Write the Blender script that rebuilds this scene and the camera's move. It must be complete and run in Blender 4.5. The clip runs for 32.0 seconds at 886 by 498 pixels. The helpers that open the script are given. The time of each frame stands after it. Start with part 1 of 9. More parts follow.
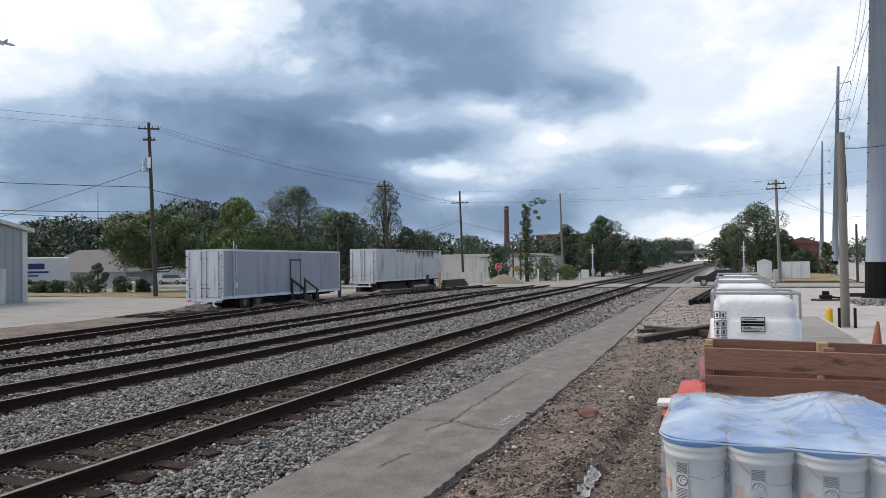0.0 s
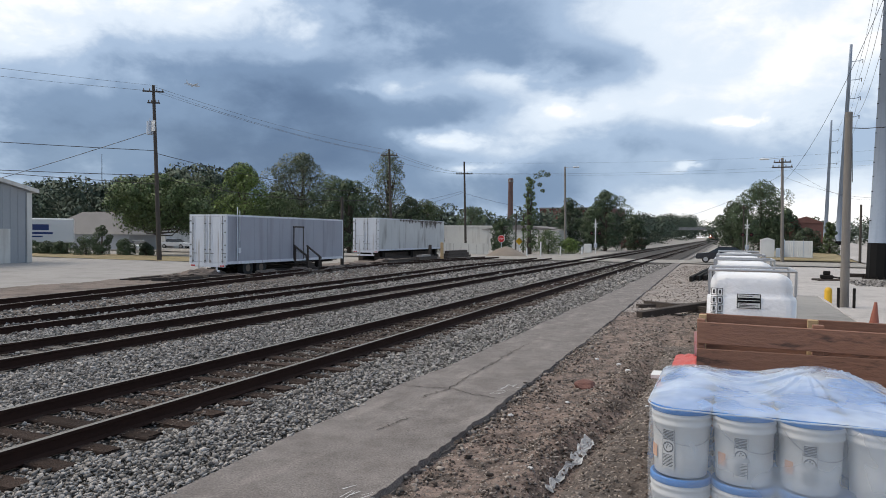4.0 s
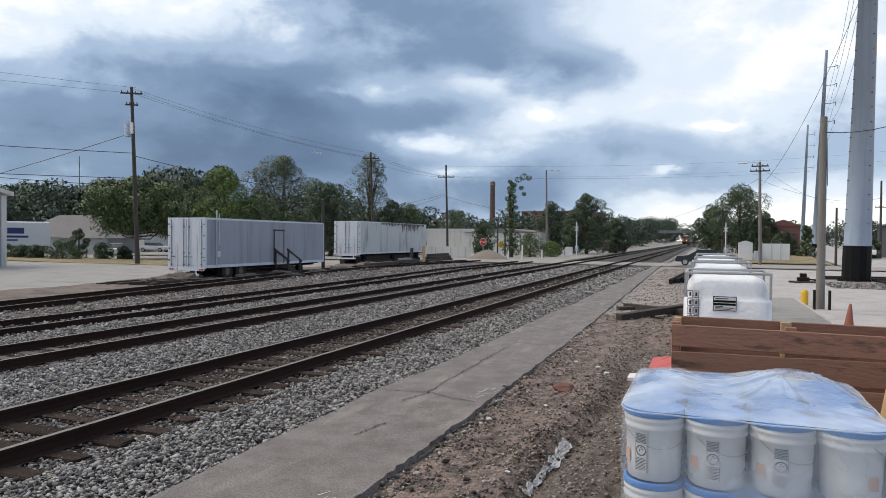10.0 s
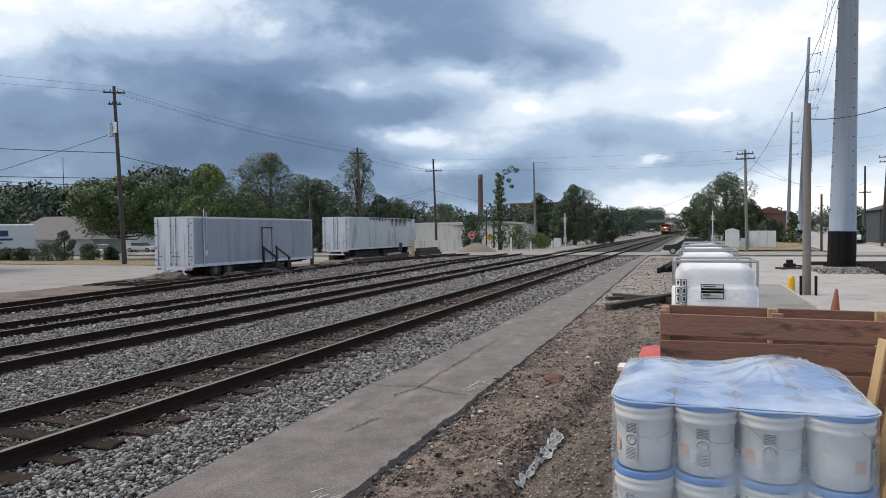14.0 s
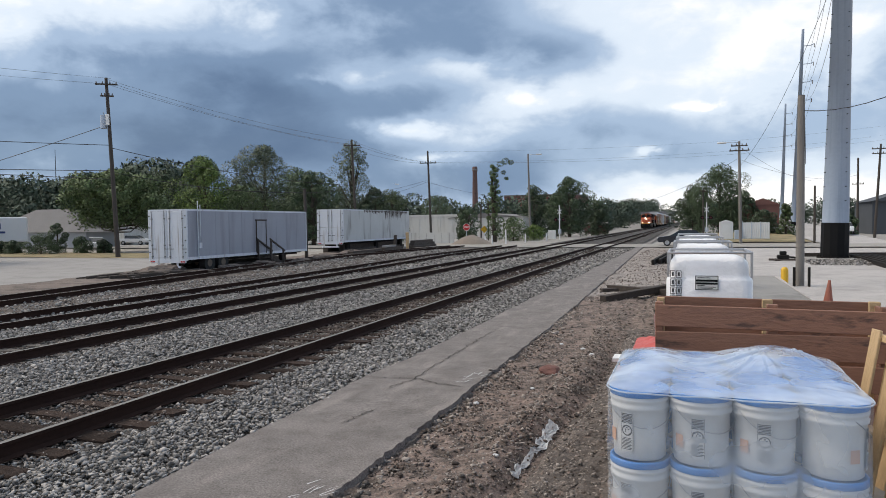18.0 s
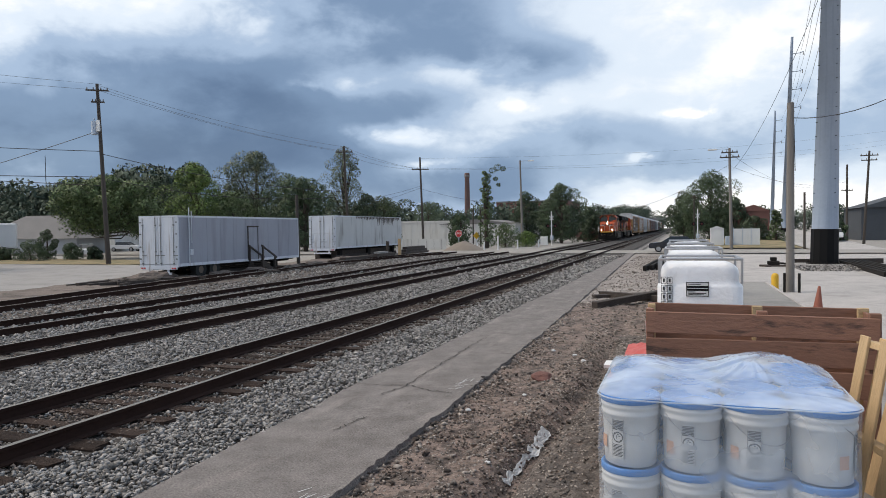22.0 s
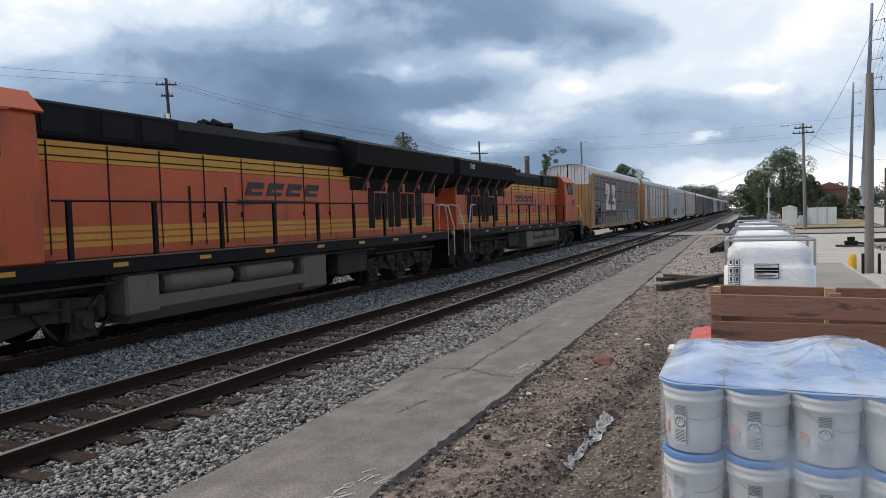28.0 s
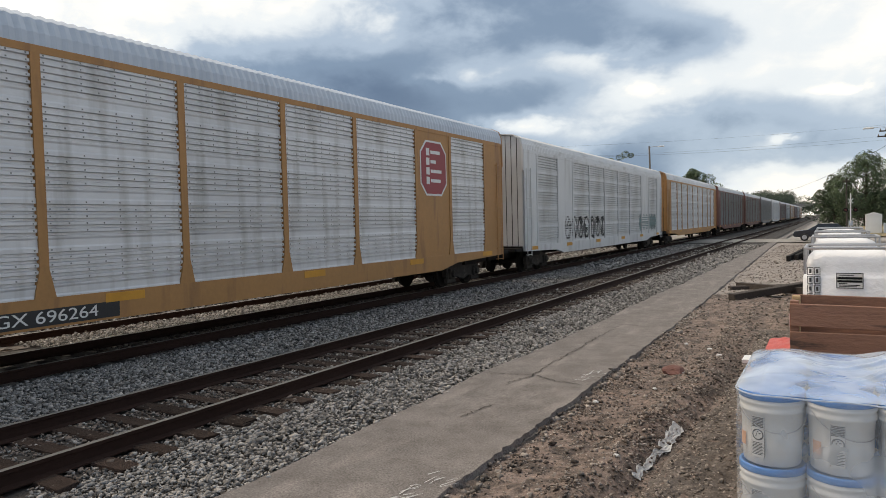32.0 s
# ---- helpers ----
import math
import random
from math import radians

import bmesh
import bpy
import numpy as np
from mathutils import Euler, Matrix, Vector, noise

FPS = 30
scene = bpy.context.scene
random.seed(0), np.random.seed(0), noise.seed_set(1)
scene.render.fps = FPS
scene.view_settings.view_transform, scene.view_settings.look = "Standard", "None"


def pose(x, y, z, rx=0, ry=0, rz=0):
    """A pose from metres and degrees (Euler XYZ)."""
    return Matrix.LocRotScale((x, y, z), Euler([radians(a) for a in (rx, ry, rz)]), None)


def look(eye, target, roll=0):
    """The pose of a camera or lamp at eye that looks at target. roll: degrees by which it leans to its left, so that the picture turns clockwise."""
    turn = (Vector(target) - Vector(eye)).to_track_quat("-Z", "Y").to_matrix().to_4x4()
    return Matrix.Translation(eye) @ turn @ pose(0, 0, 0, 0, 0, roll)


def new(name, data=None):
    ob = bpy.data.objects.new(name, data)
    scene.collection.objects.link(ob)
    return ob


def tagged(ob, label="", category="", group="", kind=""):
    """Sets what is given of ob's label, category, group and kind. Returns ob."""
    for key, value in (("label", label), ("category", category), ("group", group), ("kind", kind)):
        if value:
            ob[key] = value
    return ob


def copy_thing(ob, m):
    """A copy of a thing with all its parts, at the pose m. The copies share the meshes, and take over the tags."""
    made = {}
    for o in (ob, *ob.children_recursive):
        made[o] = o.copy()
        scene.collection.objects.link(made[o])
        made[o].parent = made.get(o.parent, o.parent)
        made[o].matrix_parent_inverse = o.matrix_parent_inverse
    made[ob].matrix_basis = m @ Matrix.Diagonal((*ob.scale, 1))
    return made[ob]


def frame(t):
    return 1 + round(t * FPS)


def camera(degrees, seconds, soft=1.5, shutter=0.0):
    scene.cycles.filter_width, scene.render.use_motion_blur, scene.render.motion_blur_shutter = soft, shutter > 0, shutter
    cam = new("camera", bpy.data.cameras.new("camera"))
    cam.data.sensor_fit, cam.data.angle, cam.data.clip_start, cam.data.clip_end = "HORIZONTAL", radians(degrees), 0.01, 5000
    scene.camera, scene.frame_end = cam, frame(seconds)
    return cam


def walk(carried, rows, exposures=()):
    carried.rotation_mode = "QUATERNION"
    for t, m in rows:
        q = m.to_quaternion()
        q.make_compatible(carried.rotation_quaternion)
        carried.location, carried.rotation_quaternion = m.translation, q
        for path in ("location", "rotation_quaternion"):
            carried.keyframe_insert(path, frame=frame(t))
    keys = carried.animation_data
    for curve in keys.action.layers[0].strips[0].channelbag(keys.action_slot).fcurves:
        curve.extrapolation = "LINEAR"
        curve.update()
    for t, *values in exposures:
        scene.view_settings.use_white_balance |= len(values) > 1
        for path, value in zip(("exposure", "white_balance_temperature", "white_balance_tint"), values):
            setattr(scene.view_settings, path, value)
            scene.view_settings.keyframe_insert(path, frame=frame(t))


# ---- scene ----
cam = camera(66.0, 32.0, soft=0.9)
PATH = [
    (0, (-0.077, 0.022, 2.342), (-0.836, 1.872, 2.386), -0.83),
    (0.5, (0.012, 0.004, 2.334), (-0.734, 1.859, 2.368), -0.85),
    (1, (-0.069, 0.039, 2.337), (-0.812, 1.896, 2.361), -0.91),
    (1.5, (-0.055, 0.066, 2.329), (-0.785, 1.927, 2.297), 0.05),
    (2, (-0.033, 0.085, 2.333), (-0.751, 1.951, 2.277), 0.09),
    (2.5, (-0.007, 0.107, 2.325), (-0.793, 1.945, 2.283), -0.14),
    (4.5, (-0.033, -0.101, 2.340), (-0.796, 1.747, 2.298), 0.70),
    (5, (-0.012, -0.041, 2.335), (-0.768, 1.810, 2.279), -0.12),
    (5.5, (-0.001, 0.002, 2.334), (-0.672, 1.886, 2.297), -0.08),
    (6, (-0.003, -0.006, 2.341), (-0.687, 1.873, 2.275), -0.47),
    (6.5, (0.003, -0.014, 2.347), (-0.722, 1.850, 2.313), -0.65),
    (7, (0.012, -0.013, 2.341), (-0.715, 1.850, 2.314), -0.11),
    (7.5, (0.012, -0.019, 2.343), (-0.706, 1.847, 2.324), 0.32),
    (8, (0.009, -0.012, 2.340), (-0.713, 1.853, 2.321), 0.19),
    (8.5, (0.005, -0.006, 2.340), (-0.721, 1.857, 2.319), 0.04),
    (9, (-0.000, 0.000, 2.336), (-0.735, 1.860, 2.312), 0.20),
    (9.5, (0.001, -0.016, 2.341), (-0.733, 1.844, 2.320), 0.11),
    (10, (0.008, -0.012, 2.336), (-0.711, 1.854, 2.304), 0.53),
    (10.5, (0.010, -0.003, 2.335), (-0.712, 1.862, 2.302), 0.01),
    (11, (0.010, -0.010, 2.339), (-0.707, 1.856, 2.293), -0.14),
    (11.5, (0.009, -0.009, 2.337), (-0.707, 1.858, 2.298), -0.14),
    (12, (0.015, -0.007, 2.334), (-0.691, 1.864, 2.291), -0.29),
    (12.5, (0.019, -0.005, 2.336), (-0.675, 1.870, 2.279), -0.57),
    (13, (0.019, -0.007, 2.341), (-0.664, 1.872, 2.282), -0.72),
    (13.5, (0.016, 0.003, 2.338), (-0.675, 1.880, 2.286), -0.79),
    (14, (0.014, 0.003, 2.337), (-0.675, 1.880, 2.287), -0.67),
    (14.5, (0.010, 0.002, 2.337), (-0.675, 1.880, 2.280), -0.58),
    (16.5, (0.013, -0.001, 2.338), (-0.652, 1.885, 2.283), -0.94),
    (17, (0.011, 0.013, 2.332), (-0.666, 1.894, 2.281), -0.74),
    (17.5, (0.006, 0.012, 2.332), (-0.668, 1.893, 2.251), -0.54),
    (18, (0.006, 0.004, 2.334), (-0.668, 1.885, 2.261), -0.77),
    (18.5, (0.010, 0.007, 2.334), (-0.655, 1.892, 2.264), -1.01),
    (19, (0.015, 0.005, 2.334), (-0.645, 1.891, 2.264), -0.86),
    (19.5, (0.018, 0.004, 2.334), (-0.642, 1.891, 2.266), -0.66),
    (20, (0.014, 0.010, 2.333), (-0.648, 1.896, 2.263), -0.61),
    (20.5, (0.013, 0.015, 2.333), (-0.647, 1.902, 2.264), -0.67),
    (21, (0.009, 0.009, 2.336), (-0.646, 1.898, 2.271), -0.77),
    (21.5, (0.008, 0.010, 2.335), (-0.651, 1.897, 2.277), -0.71),
    (22, (0.013, 0.004, 2.339), (-0.640, 1.894, 2.284), -0.79),
    (22.5, (0.022, 0.015, 2.333), (-0.629, 1.905, 2.274), -0.77),
    (23, (0.036, 0.021, 2.335), (-0.629, 1.906, 2.270), -1.11),
    (23.5, (0.053, 0.027, 2.337), (-0.609, 1.913, 2.272), -1.09),
    (24, (0.064, 0.040, 2.335), (-0.615, 1.920, 2.267), -1.20),
    (24.5, (0.071, 0.047, 2.332), (-0.615, 1.925, 2.267), -1.20),
    (25, (0.072, 0.052, 2.331), (-0.633, 1.922, 2.260), -1.46),
    (25.5, (0.071, 0.037, 2.334), (-0.652, 1.900, 2.258), -1.53),
    (26, (0.063, 0.012, 2.338), (-0.699, 1.860, 2.270), -1.71),
    (26.5, (0.054, -0.007, 2.341), (-0.749, 1.823, 2.261), -1.92),
    (28.5, (0.031, 0.004, 2.334), (-0.797, 1.822, 2.233), -1.59),
    (29, (0.022, 0.004, 2.329), (-0.849, 1.801, 2.230), -1.62),
    (29.5, (0.009, -0.020, 2.335), (-0.924, 1.748, 2.257), -1.28),
    (30, (0.012, -0.046, 2.341), (-0.952, 1.705, 2.266), -1.33),
    (30.5, (0.013, -0.028, 2.335), (-0.945, 1.726, 2.259), -1.48),
    (31, (0.010, -0.038, 2.336), (-0.965, 1.707, 2.254), -1.46),
    (31.5, (0.014, -0.044, 2.336), (-0.966, 1.697, 2.257), -1.61),
    (32, (0.016, -0.050, 2.339), (-0.967, 1.690, 2.262), -1.37),
]
WHITE_BALANCE = [(0, 0.06, 7050, 10), (26.5, 0.05, 7050, 10), (28.5, 0.02, 7150, 10), (29.2, 0.04, 7350, 10), (30, 0.08, 7700, 10), (31, 0.12, 7900, 10), (32, 0.12, 8000, 10)]
walk(cam, [(t, look(eye, target, roll)) for t, eye, target, roll in PATH], WHITE_BALANCE)

# ---------- world, sun ----------
world = bpy.data.worlds.new("world")
scene.world = world
world.use_nodes = True
WT = world.node_tree
WT.nodes.clear()


def wmath(op, a, b=None, c=None, clamp=False):
    nd = WT.nodes.new("ShaderNodeMath")
    nd.operation, nd.use_clamp = op, clamp
    for i, v in enumerate((a, b, c)):
        if v is None:
            continue
        if isinstance(v, (int, float)):
            nd.inputs[i].default_value = v
        else:
            WT.links.new(v, nd.inputs[i])
    return nd.outputs[0]


def wnoise(vec, scale, detail=5.0, rough=0.55, dist=0.0):
    nd = WT.nodes.new("ShaderNodeTexNoise")
    nd.inputs["Scale"].default_value, nd.inputs["Detail"].default_value = scale, detail
    nd.inputs["Roughness"].default_value, nd.inputs["Distortion"].default_value = rough, dist
    WT.links.new(vec, nd.inputs["Vector"])
    return nd.outputs["Fac"]


def wmix(fac, a, b):
    nd = WT.nodes.new("ShaderNodeMix")
    nd.data_type = "RGBA"
    WT.links.new(fac, nd.inputs[0])
    for sock, v in ((nd.inputs[6], a), (nd.inputs[7], b)):
        if isinstance(v, tuple):
            sock.default_value = (*v, 1)
        else:
            WT.links.new(v, sock)
    return nd.outputs[2]


SKY_ELEV, SKY_AZ = 52.0, -105.0
tc = WT.nodes.new("ShaderNodeTexCoord")
sep = WT.nodes.new("ShaderNodeSeparateXYZ")
WT.links.new(tc.outputs["Generated"], sep.inputs[0])
sx, sy, sz = sep.outputs
el = wmath("MULTIPLY", wmath("ARCSINE", sz), 57.2958)
az = wmath("MULTIPLY", wmath("ARCTAN2", sx, sy), 57.2958)
comb = WT.nodes.new("ShaderNodeCombineXYZ")
WT.links.new(wmath("MULTIPLY", az, 0.052), comb.inputs[0])
WT.links.new(wmath("MULTIPLY", el, 0.10), comb.inputs[1])
n_big = wnoise(comb.outputs[0], 1.1, 6, 0.55, 0.35)
comb2 = WT.nodes.new("ShaderNodeCombineXYZ")
WT.links.new(wmath("MULTIPLY", az, 0.105), comb2.inputs[0])
WT.links.new(wmath("MULTIPLY", el, 0.16), comb2.inputs[1])
comb2.inputs[2].default_value = 3.7
n_mid = wnoise(comb2.outputs[0], 1.6, 5, 0.55, 0.2)
# wobble of the cloud edges
waz = wmath("ADD", az, wmath("MULTIPLY", wmath("SUBTRACT", n_mid, 0.5), 12.0))
wel = wmath("ADD", el, wmath("MULTIPLY", wmath("SUBTRACT", n_big, 0.5), 5.0))


def mass(a0, e0, wa, we, amount):
    """A soft cloud mass round azimuth a0 and elevation e0."""
    da = wmath("DIVIDE", wmath("SUBTRACT", waz, a0), wa)
    de = wmath("DIVIDE", wmath("SUBTRACT", wel, e0), we)
    r2 = wmath("ADD", wmath("MULTIPLY", da, da), wmath("MULTIPLY", de, de))
    return wmath("MULTIPLY", wmath("POWER", 2.718, wmath("MULTIPLY", r2, -1.0)), amount)


# cloud shade in front of the camera, and pale gaps in it
SHADES = (
    (-36, 9.5, 21, 6.5, 0.26), (-45, 5.0, 17, 4.2, 0.50), (-37, 6.6, 9, 2.6, 0.22), (-53, 8.5, 10, 3.2, 0.28), (-41, 11.5, 8, 3.0, 0.34), (-33, 11.2, 6, 3.4, 0.42),
    (-28, 18.8, 8, 3.2, 0.38), (-22, 14.8, 8, 3.2, 0.38), (-16, 18, 7, 4, 0.34), (-22, 10.2, 6.5, 1.3, 0.38), (-11, 13.4, 6, 2.0, 0.44), (-47, 14.5, 9, 3.0, 0.18),
    (-18, 3.2, 10, 2.2, 0.46), (-14, 5.2, 5, 2.0, 0.32), (-6, 7.3, 7, 2.2, 0.42), (-1, 4.8, 6, 1.8, 0.36), (-27, 6.8, 7, 2.4, 0.30), (7, 6.5, 7, 3, 0.22), (15, 8, 7, 6, 0.24),
)
GAPS = (
    (-27.4, 11.9, 3.0, 0.9, -0.28), (-23, 8.3, 3.0, 0.9, -0.36), (-12.4, 10.4, 2.4, 1.0, -0.24), (-18, 12.0, 4.0, 0.9, -0.14), (-20.5, 5.7, 2.2, 0.5, -0.26),
    (-52, 17.5, 12, 3.0, -0.10), (0.8, 8.8, 2.0, 0.45, -0.32), (-4.4, 5.4, 1.2, 0.5, -0.30),
)
# sky out of view: dark masses added to weaken light, mainly right and behind
UNSEEN_MASSES = (
    (-22, 23.5, 16, 4, 0.40), (45, 14, 22, 6, 0.5), (80, 48, 70, 30, 0.52), (165, 45, 50, 30, 0.60), (-178, 40, 30, 28, 0.46), (110, 16, 30, 8, 0.5),
    (-120, 14, 30, 7, 0.5), (178, 12, 30, 8, 0.55), (-78, 9, 12, 5, 0.4),
)
comb3 = WT.nodes.new("ShaderNodeCombineXYZ")
WT.links.new(wmath("MULTIPLY", az, 0.22), comb3.inputs[0])
WT.links.new(wmath("MULTIPLY", el, 0.42), comb3.inputs[1])
comb3.inputs[2].default_value = 8.3
n_fine = wnoise(comb3.outputs[0], 1.5, 6, 0.6, 0.5)
dark = 0.05
for row in SHADES + GAPS + UNSEEN_MASSES:
    dark = wmath("ADD", mass(*row), dark)
dark = wmath("ADD", dark, wmath("MULTIPLY", wmath("SUBTRACT", n_mid, 0.5), 0.42))
dark = wmath("ADD", dark, wmath("MULTIPLY", wmath("SUBTRACT", n_big, 0.5), 0.32))
dark = wmath("ADD", dark, wmath("MULTIPLY", wmath("SUBTRACT", n_fine, 0.5), 0.15))
ramp = WT.nodes.new("ShaderNodeValToRGB")
WT.links.new(dark, ramp.inputs[0])
cr = ramp.color_ramp
cr.interpolation = "EASE"
cr.elements[0].position, cr.elements[0].color = 0.0, (0.83, 0.845, 0.875, 1)
cr.elements[1].position, cr.elements[1].color = 1.0, (0.076, 0.130, 0.236, 1)
for pos_, col_ in ((0.22, (0.545, 0.64, 0.775)), (0.45, (0.275, 0.380, 0.550)), (0.70, (0.134, 0.212, 0.350))):
    e_ = cr.elements.new(pos_)
    e_.color = (*col_, 1)
# thin gaps show the blue sky between the clouds
sky = WT.nodes.new("ShaderNodeTexSky")
sky.sky_type, sky.sun_disc = "NISHITA", False
sky.sun_elevation, sky.sun_rotation = radians(SKY_ELEV), radians(SKY_AZ)
skys = WT.nodes.new("ShaderNodeVectorMath")
skys.operation = "SCALE"
WT.links.new(sky.outputs[0], skys.inputs[0])
skys.inputs["Scale"].default_value = 0.10
cover = wmath("ADD", 0.80, wmath("MULTIPLY", n_big, 0.25), clamp=True)
cloud = wmix(cover, skys.outputs[0], ramp.outputs[0])
bg = WT.nodes.new("ShaderNodeBackground")
WT.links.new(cloud, bg.inputs[0])
bg.inputs[1].default_value = 1.36
wo = WT.nodes.new("ShaderNodeOutputWorld")
WT.links.new(bg.outputs[0], wo.inputs[0])

sun_data = bpy.data.lights.new("sun", "SUN")
sun_data.energy, sun_data.angle, sun_data.color = 1.65, radians(34), (1.0, 0.92, 0.83)
sun = new("sun", sun_data)
sun.matrix_world = look((60 * math.sin(radians(SKY_AZ)), 60 * math.cos(radians(SKY_AZ)), 60 * math.tan(radians(SKY_ELEV))), (0, 0, 0))


# ---------- materials ----------
MATS = {}


def mat(name, col, rough=0.8, metal=0.0, var=0.22, scale=1.5, fine=30.0, bump=0.15, col2=None, blend=(0.45, 0.62), stretch=(1, 1, 1),
        rnd=0.0, isl=0.0, grit=0.0, emit=None, spec=None, streak=None):
    """A procedural surface: a base colour that varies at two scales, an optional second colour in patches (rust, dirt, moss), fine relief,
    and rnd: how much alike pieces differ from each other."""
    m = bpy.data.materials.new(name)
    m.use_nodes = True
    nt = m.node_tree
    bsdf = nt.nodes["Principled BSDF"]
    tcd = nt.nodes.new("ShaderNodeTexCoord")
    mp = nt.nodes.new("ShaderNodeMapping")
    mp.inputs["Scale"].default_value = stretch
    nt.links.new(tcd.outputs["Object"], mp.inputs[0])

    def nz(s, d=5, r=0.6):
        nd = nt.nodes.new("ShaderNodeTexNoise")
        nd.inputs["Scale"].default_value, nd.inputs["Detail"].default_value, nd.inputs["Roughness"].default_value = s, d, r
        nt.links.new(mp.outputs[0], nd.inputs["Vector"])
        return nd.outputs["Fac"]

    def mathn(op, a, b):
        nd = nt.nodes.new("ShaderNodeMath")
        nd.operation = op
        for i, v in enumerate((a, b)):
            if isinstance(v, (int, float)):
                nd.inputs[i].default_value = v
            else:
                nt.links.new(v, nd.inputs[i])
        return nd.outputs[0]

    def mixc(fac, a, b):
        nd = nt.nodes.new("ShaderNodeMix")
        nd.data_type = "RGBA"
        nt.links.new(fac, nd.inputs[0])
        for sock, v in ((nd.inputs[6], a), (nd.inputs[7], b)):
            if isinstance(v, tuple):
                sock.default_value = (*v, 1)
            else:
                nt.links.new(v, sock)
        return nd.outputs[2]

    big, small = nz(scale), nz(fine, 4)
    base = col
    colour = None
    if col2:
        rp = nt.nodes.new("ShaderNodeMapRange")
        rp.inputs[1].default_value, rp.inputs[2].default_value = blend
        nt.links.new(nz(scale * 1.7, 8, 0.68), rp.inputs[0])
        colour = mixc(rp.outputs[0], base, col2)
    if streak:
        mp2 = nt.nodes.new("ShaderNodeMapping")
        mp2.inputs["Scale"].default_value = streak[1]
        nt.links.new(tcd.outputs["Object"], mp2.inputs[0])
        n2 = nt.nodes.new("ShaderNodeTexNoise")
        n2.inputs["Scale"].default_value, n2.inputs["Detail"].default_value = 1.0, 6
        nt.links.new(mp2.outputs[0], n2.inputs["Vector"])
        rp2 = nt.nodes.new("ShaderNodeMapRange")
        rp2.inputs[1].default_value, rp2.inputs[2].default_value = streak[2]
        nt.links.new(n2.outputs["Fac"], rp2.inputs[0])
        colour = mixc(rp2.outputs[0], colour or base, streak[0])
    k = mathn("ADD", mathn("MULTIPLY", mathn("SUBTRACT", big, 0.5), 2.2 * var), mathn("MULTIPLY", mathn("SUBTRACT", small, 0.5), 1.6 * var))
    if rnd:
        oi = nt.nodes.new("ShaderNodeObjectInfo")
        k = mathn("ADD", k, mathn("MULTIPLY", mathn("SUBTRACT", oi.outputs["Random"], 0.5), 2 * rnd))
        geo = nt.nodes.new("ShaderNodeNewGeometry")
        k = mathn("ADD", k, mathn("MULTIPLY", mathn("SUBTRACT", geo.outputs["Random Per Island"], 0.5), 2 * rnd))
    if grit:
        k = mathn("ADD", k, mathn("MULTIPLY", mathn("SUBTRACT", nz(46.0, 4, 0.75), 0.5), 3.0 * grit))
    if isl:
        geo = nt.nodes.new("ShaderNodeNewGeometry")
        k = mathn("ADD", k, mathn("MULTIPLY", mathn("SUBTRACT", geo.outputs["Random Per Island"], 0.5), 2 * isl))
    k = mathn("MAXIMUM", mathn("ADD", k, 1.0), 0.05)
    vmn = nt.nodes.new("ShaderNodeVectorMath")
    vmn.operation = "SCALE"
    if colour is None:
        vmn.inputs[0].default_value = base
    else:
        nt.links.new(colour, vmn.inputs[0])
    nt.links.new(k, vmn.inputs["Scale"])
    nt.links.new(vmn.outputs[0], bsdf.inputs["Base Color"])
    bsdf.inputs["Metallic"].default_value = metal
    nt.links.new(mathn("ADD", rough - 0.08, mathn("MULTIPLY", small, 0.16)), bsdf.inputs["Roughness"])
    if spec is not None:
        bsdf.inputs["Specular IOR Level"].default_value = spec
    if bump:
        bp = nt.nodes.new("ShaderNodeBump")
        bp.inputs["Strength"].default_value, bp.inputs["Distance"].default_value = min(1.0, bump * 2), 0.5 / fine
        nt.links.new(small, bp.inputs["Height"])
        nt.links.new(bp.outputs[0], bsdf.inputs["Normal"])
    if emit:
        bsdf.inputs["Emission Color"].default_value, bsdf.inputs["Emission Strength"].default_value = (*emit[0], 1), emit[1]
    MATS[name] = m
    return m


M_DIRT = mat("dirt", (0.215, 0.160, 0.135), 0.95, grit=0.7, var=0.5, scale=2.2, fine=26, bump=0.8, col2=(0.088, 0.068, 0.058), blend=(0.46, 0.58))
M_DIRTDARK = mat("damp_packed_dirt", (0.100, 0.082, 0.072), 0.9, grit=0.9, var=0.4, scale=2.2, fine=30, bump=0.6, col2=(0.165, 0.135, 0.118), blend=(0.52, 0.66))
M_DUST = mat("dusty_brown_dirt", (0.315, 0.275, 0.248), 0.95, grit=0.6, var=0.30, scale=0.9, fine=12, bump=0.5, col2=(0.205, 0.178, 0.160), blend=(0.46, 0.64))
M_LOT = mat("lot_gravel", (0.31, 0.29, 0.265), 0.95, var=0.18, scale=0.25, fine=9, bump=0.3, col2=(0.22, 0.20, 0.18), blend=(0.5, 0.68))
M_ASPHALT = mat("old_asphalt", (0.195, 0.174, 0.163), 0.9, var=0.30, scale=1.4, fine=70, bump=0.5, grit=0.9, col2=(0.150, 0.131, 0.122), blend=(0.44, 0.60), streak=((0.238, 0.210, 0.195), (3.0, 0.8, 1), (0.54, 0.68)))
M_CRACK = mat("crack_filled_with_dirt", (0.04, 0.035, 0.03), 0.95, var=0.3, scale=8)
M_YARD = mat("dusty_pale_concrete", (0.425, 0.395, 0.375), 0.9, grit=0.5, var=0.25, scale=0.5, fine=12, bump=0.25, col2=(0.30, 0.278, 0.265), blend=(0.5, 0.70))
M_YARDDIRT = mat("brown_yard_dirt", (0.19, 0.15, 0.128), 0.95, var=0.3, scale=0.5, fine=9, bump=0.5, col2=(0.10, 0.082, 0.072), blend=(0.46, 0.62))
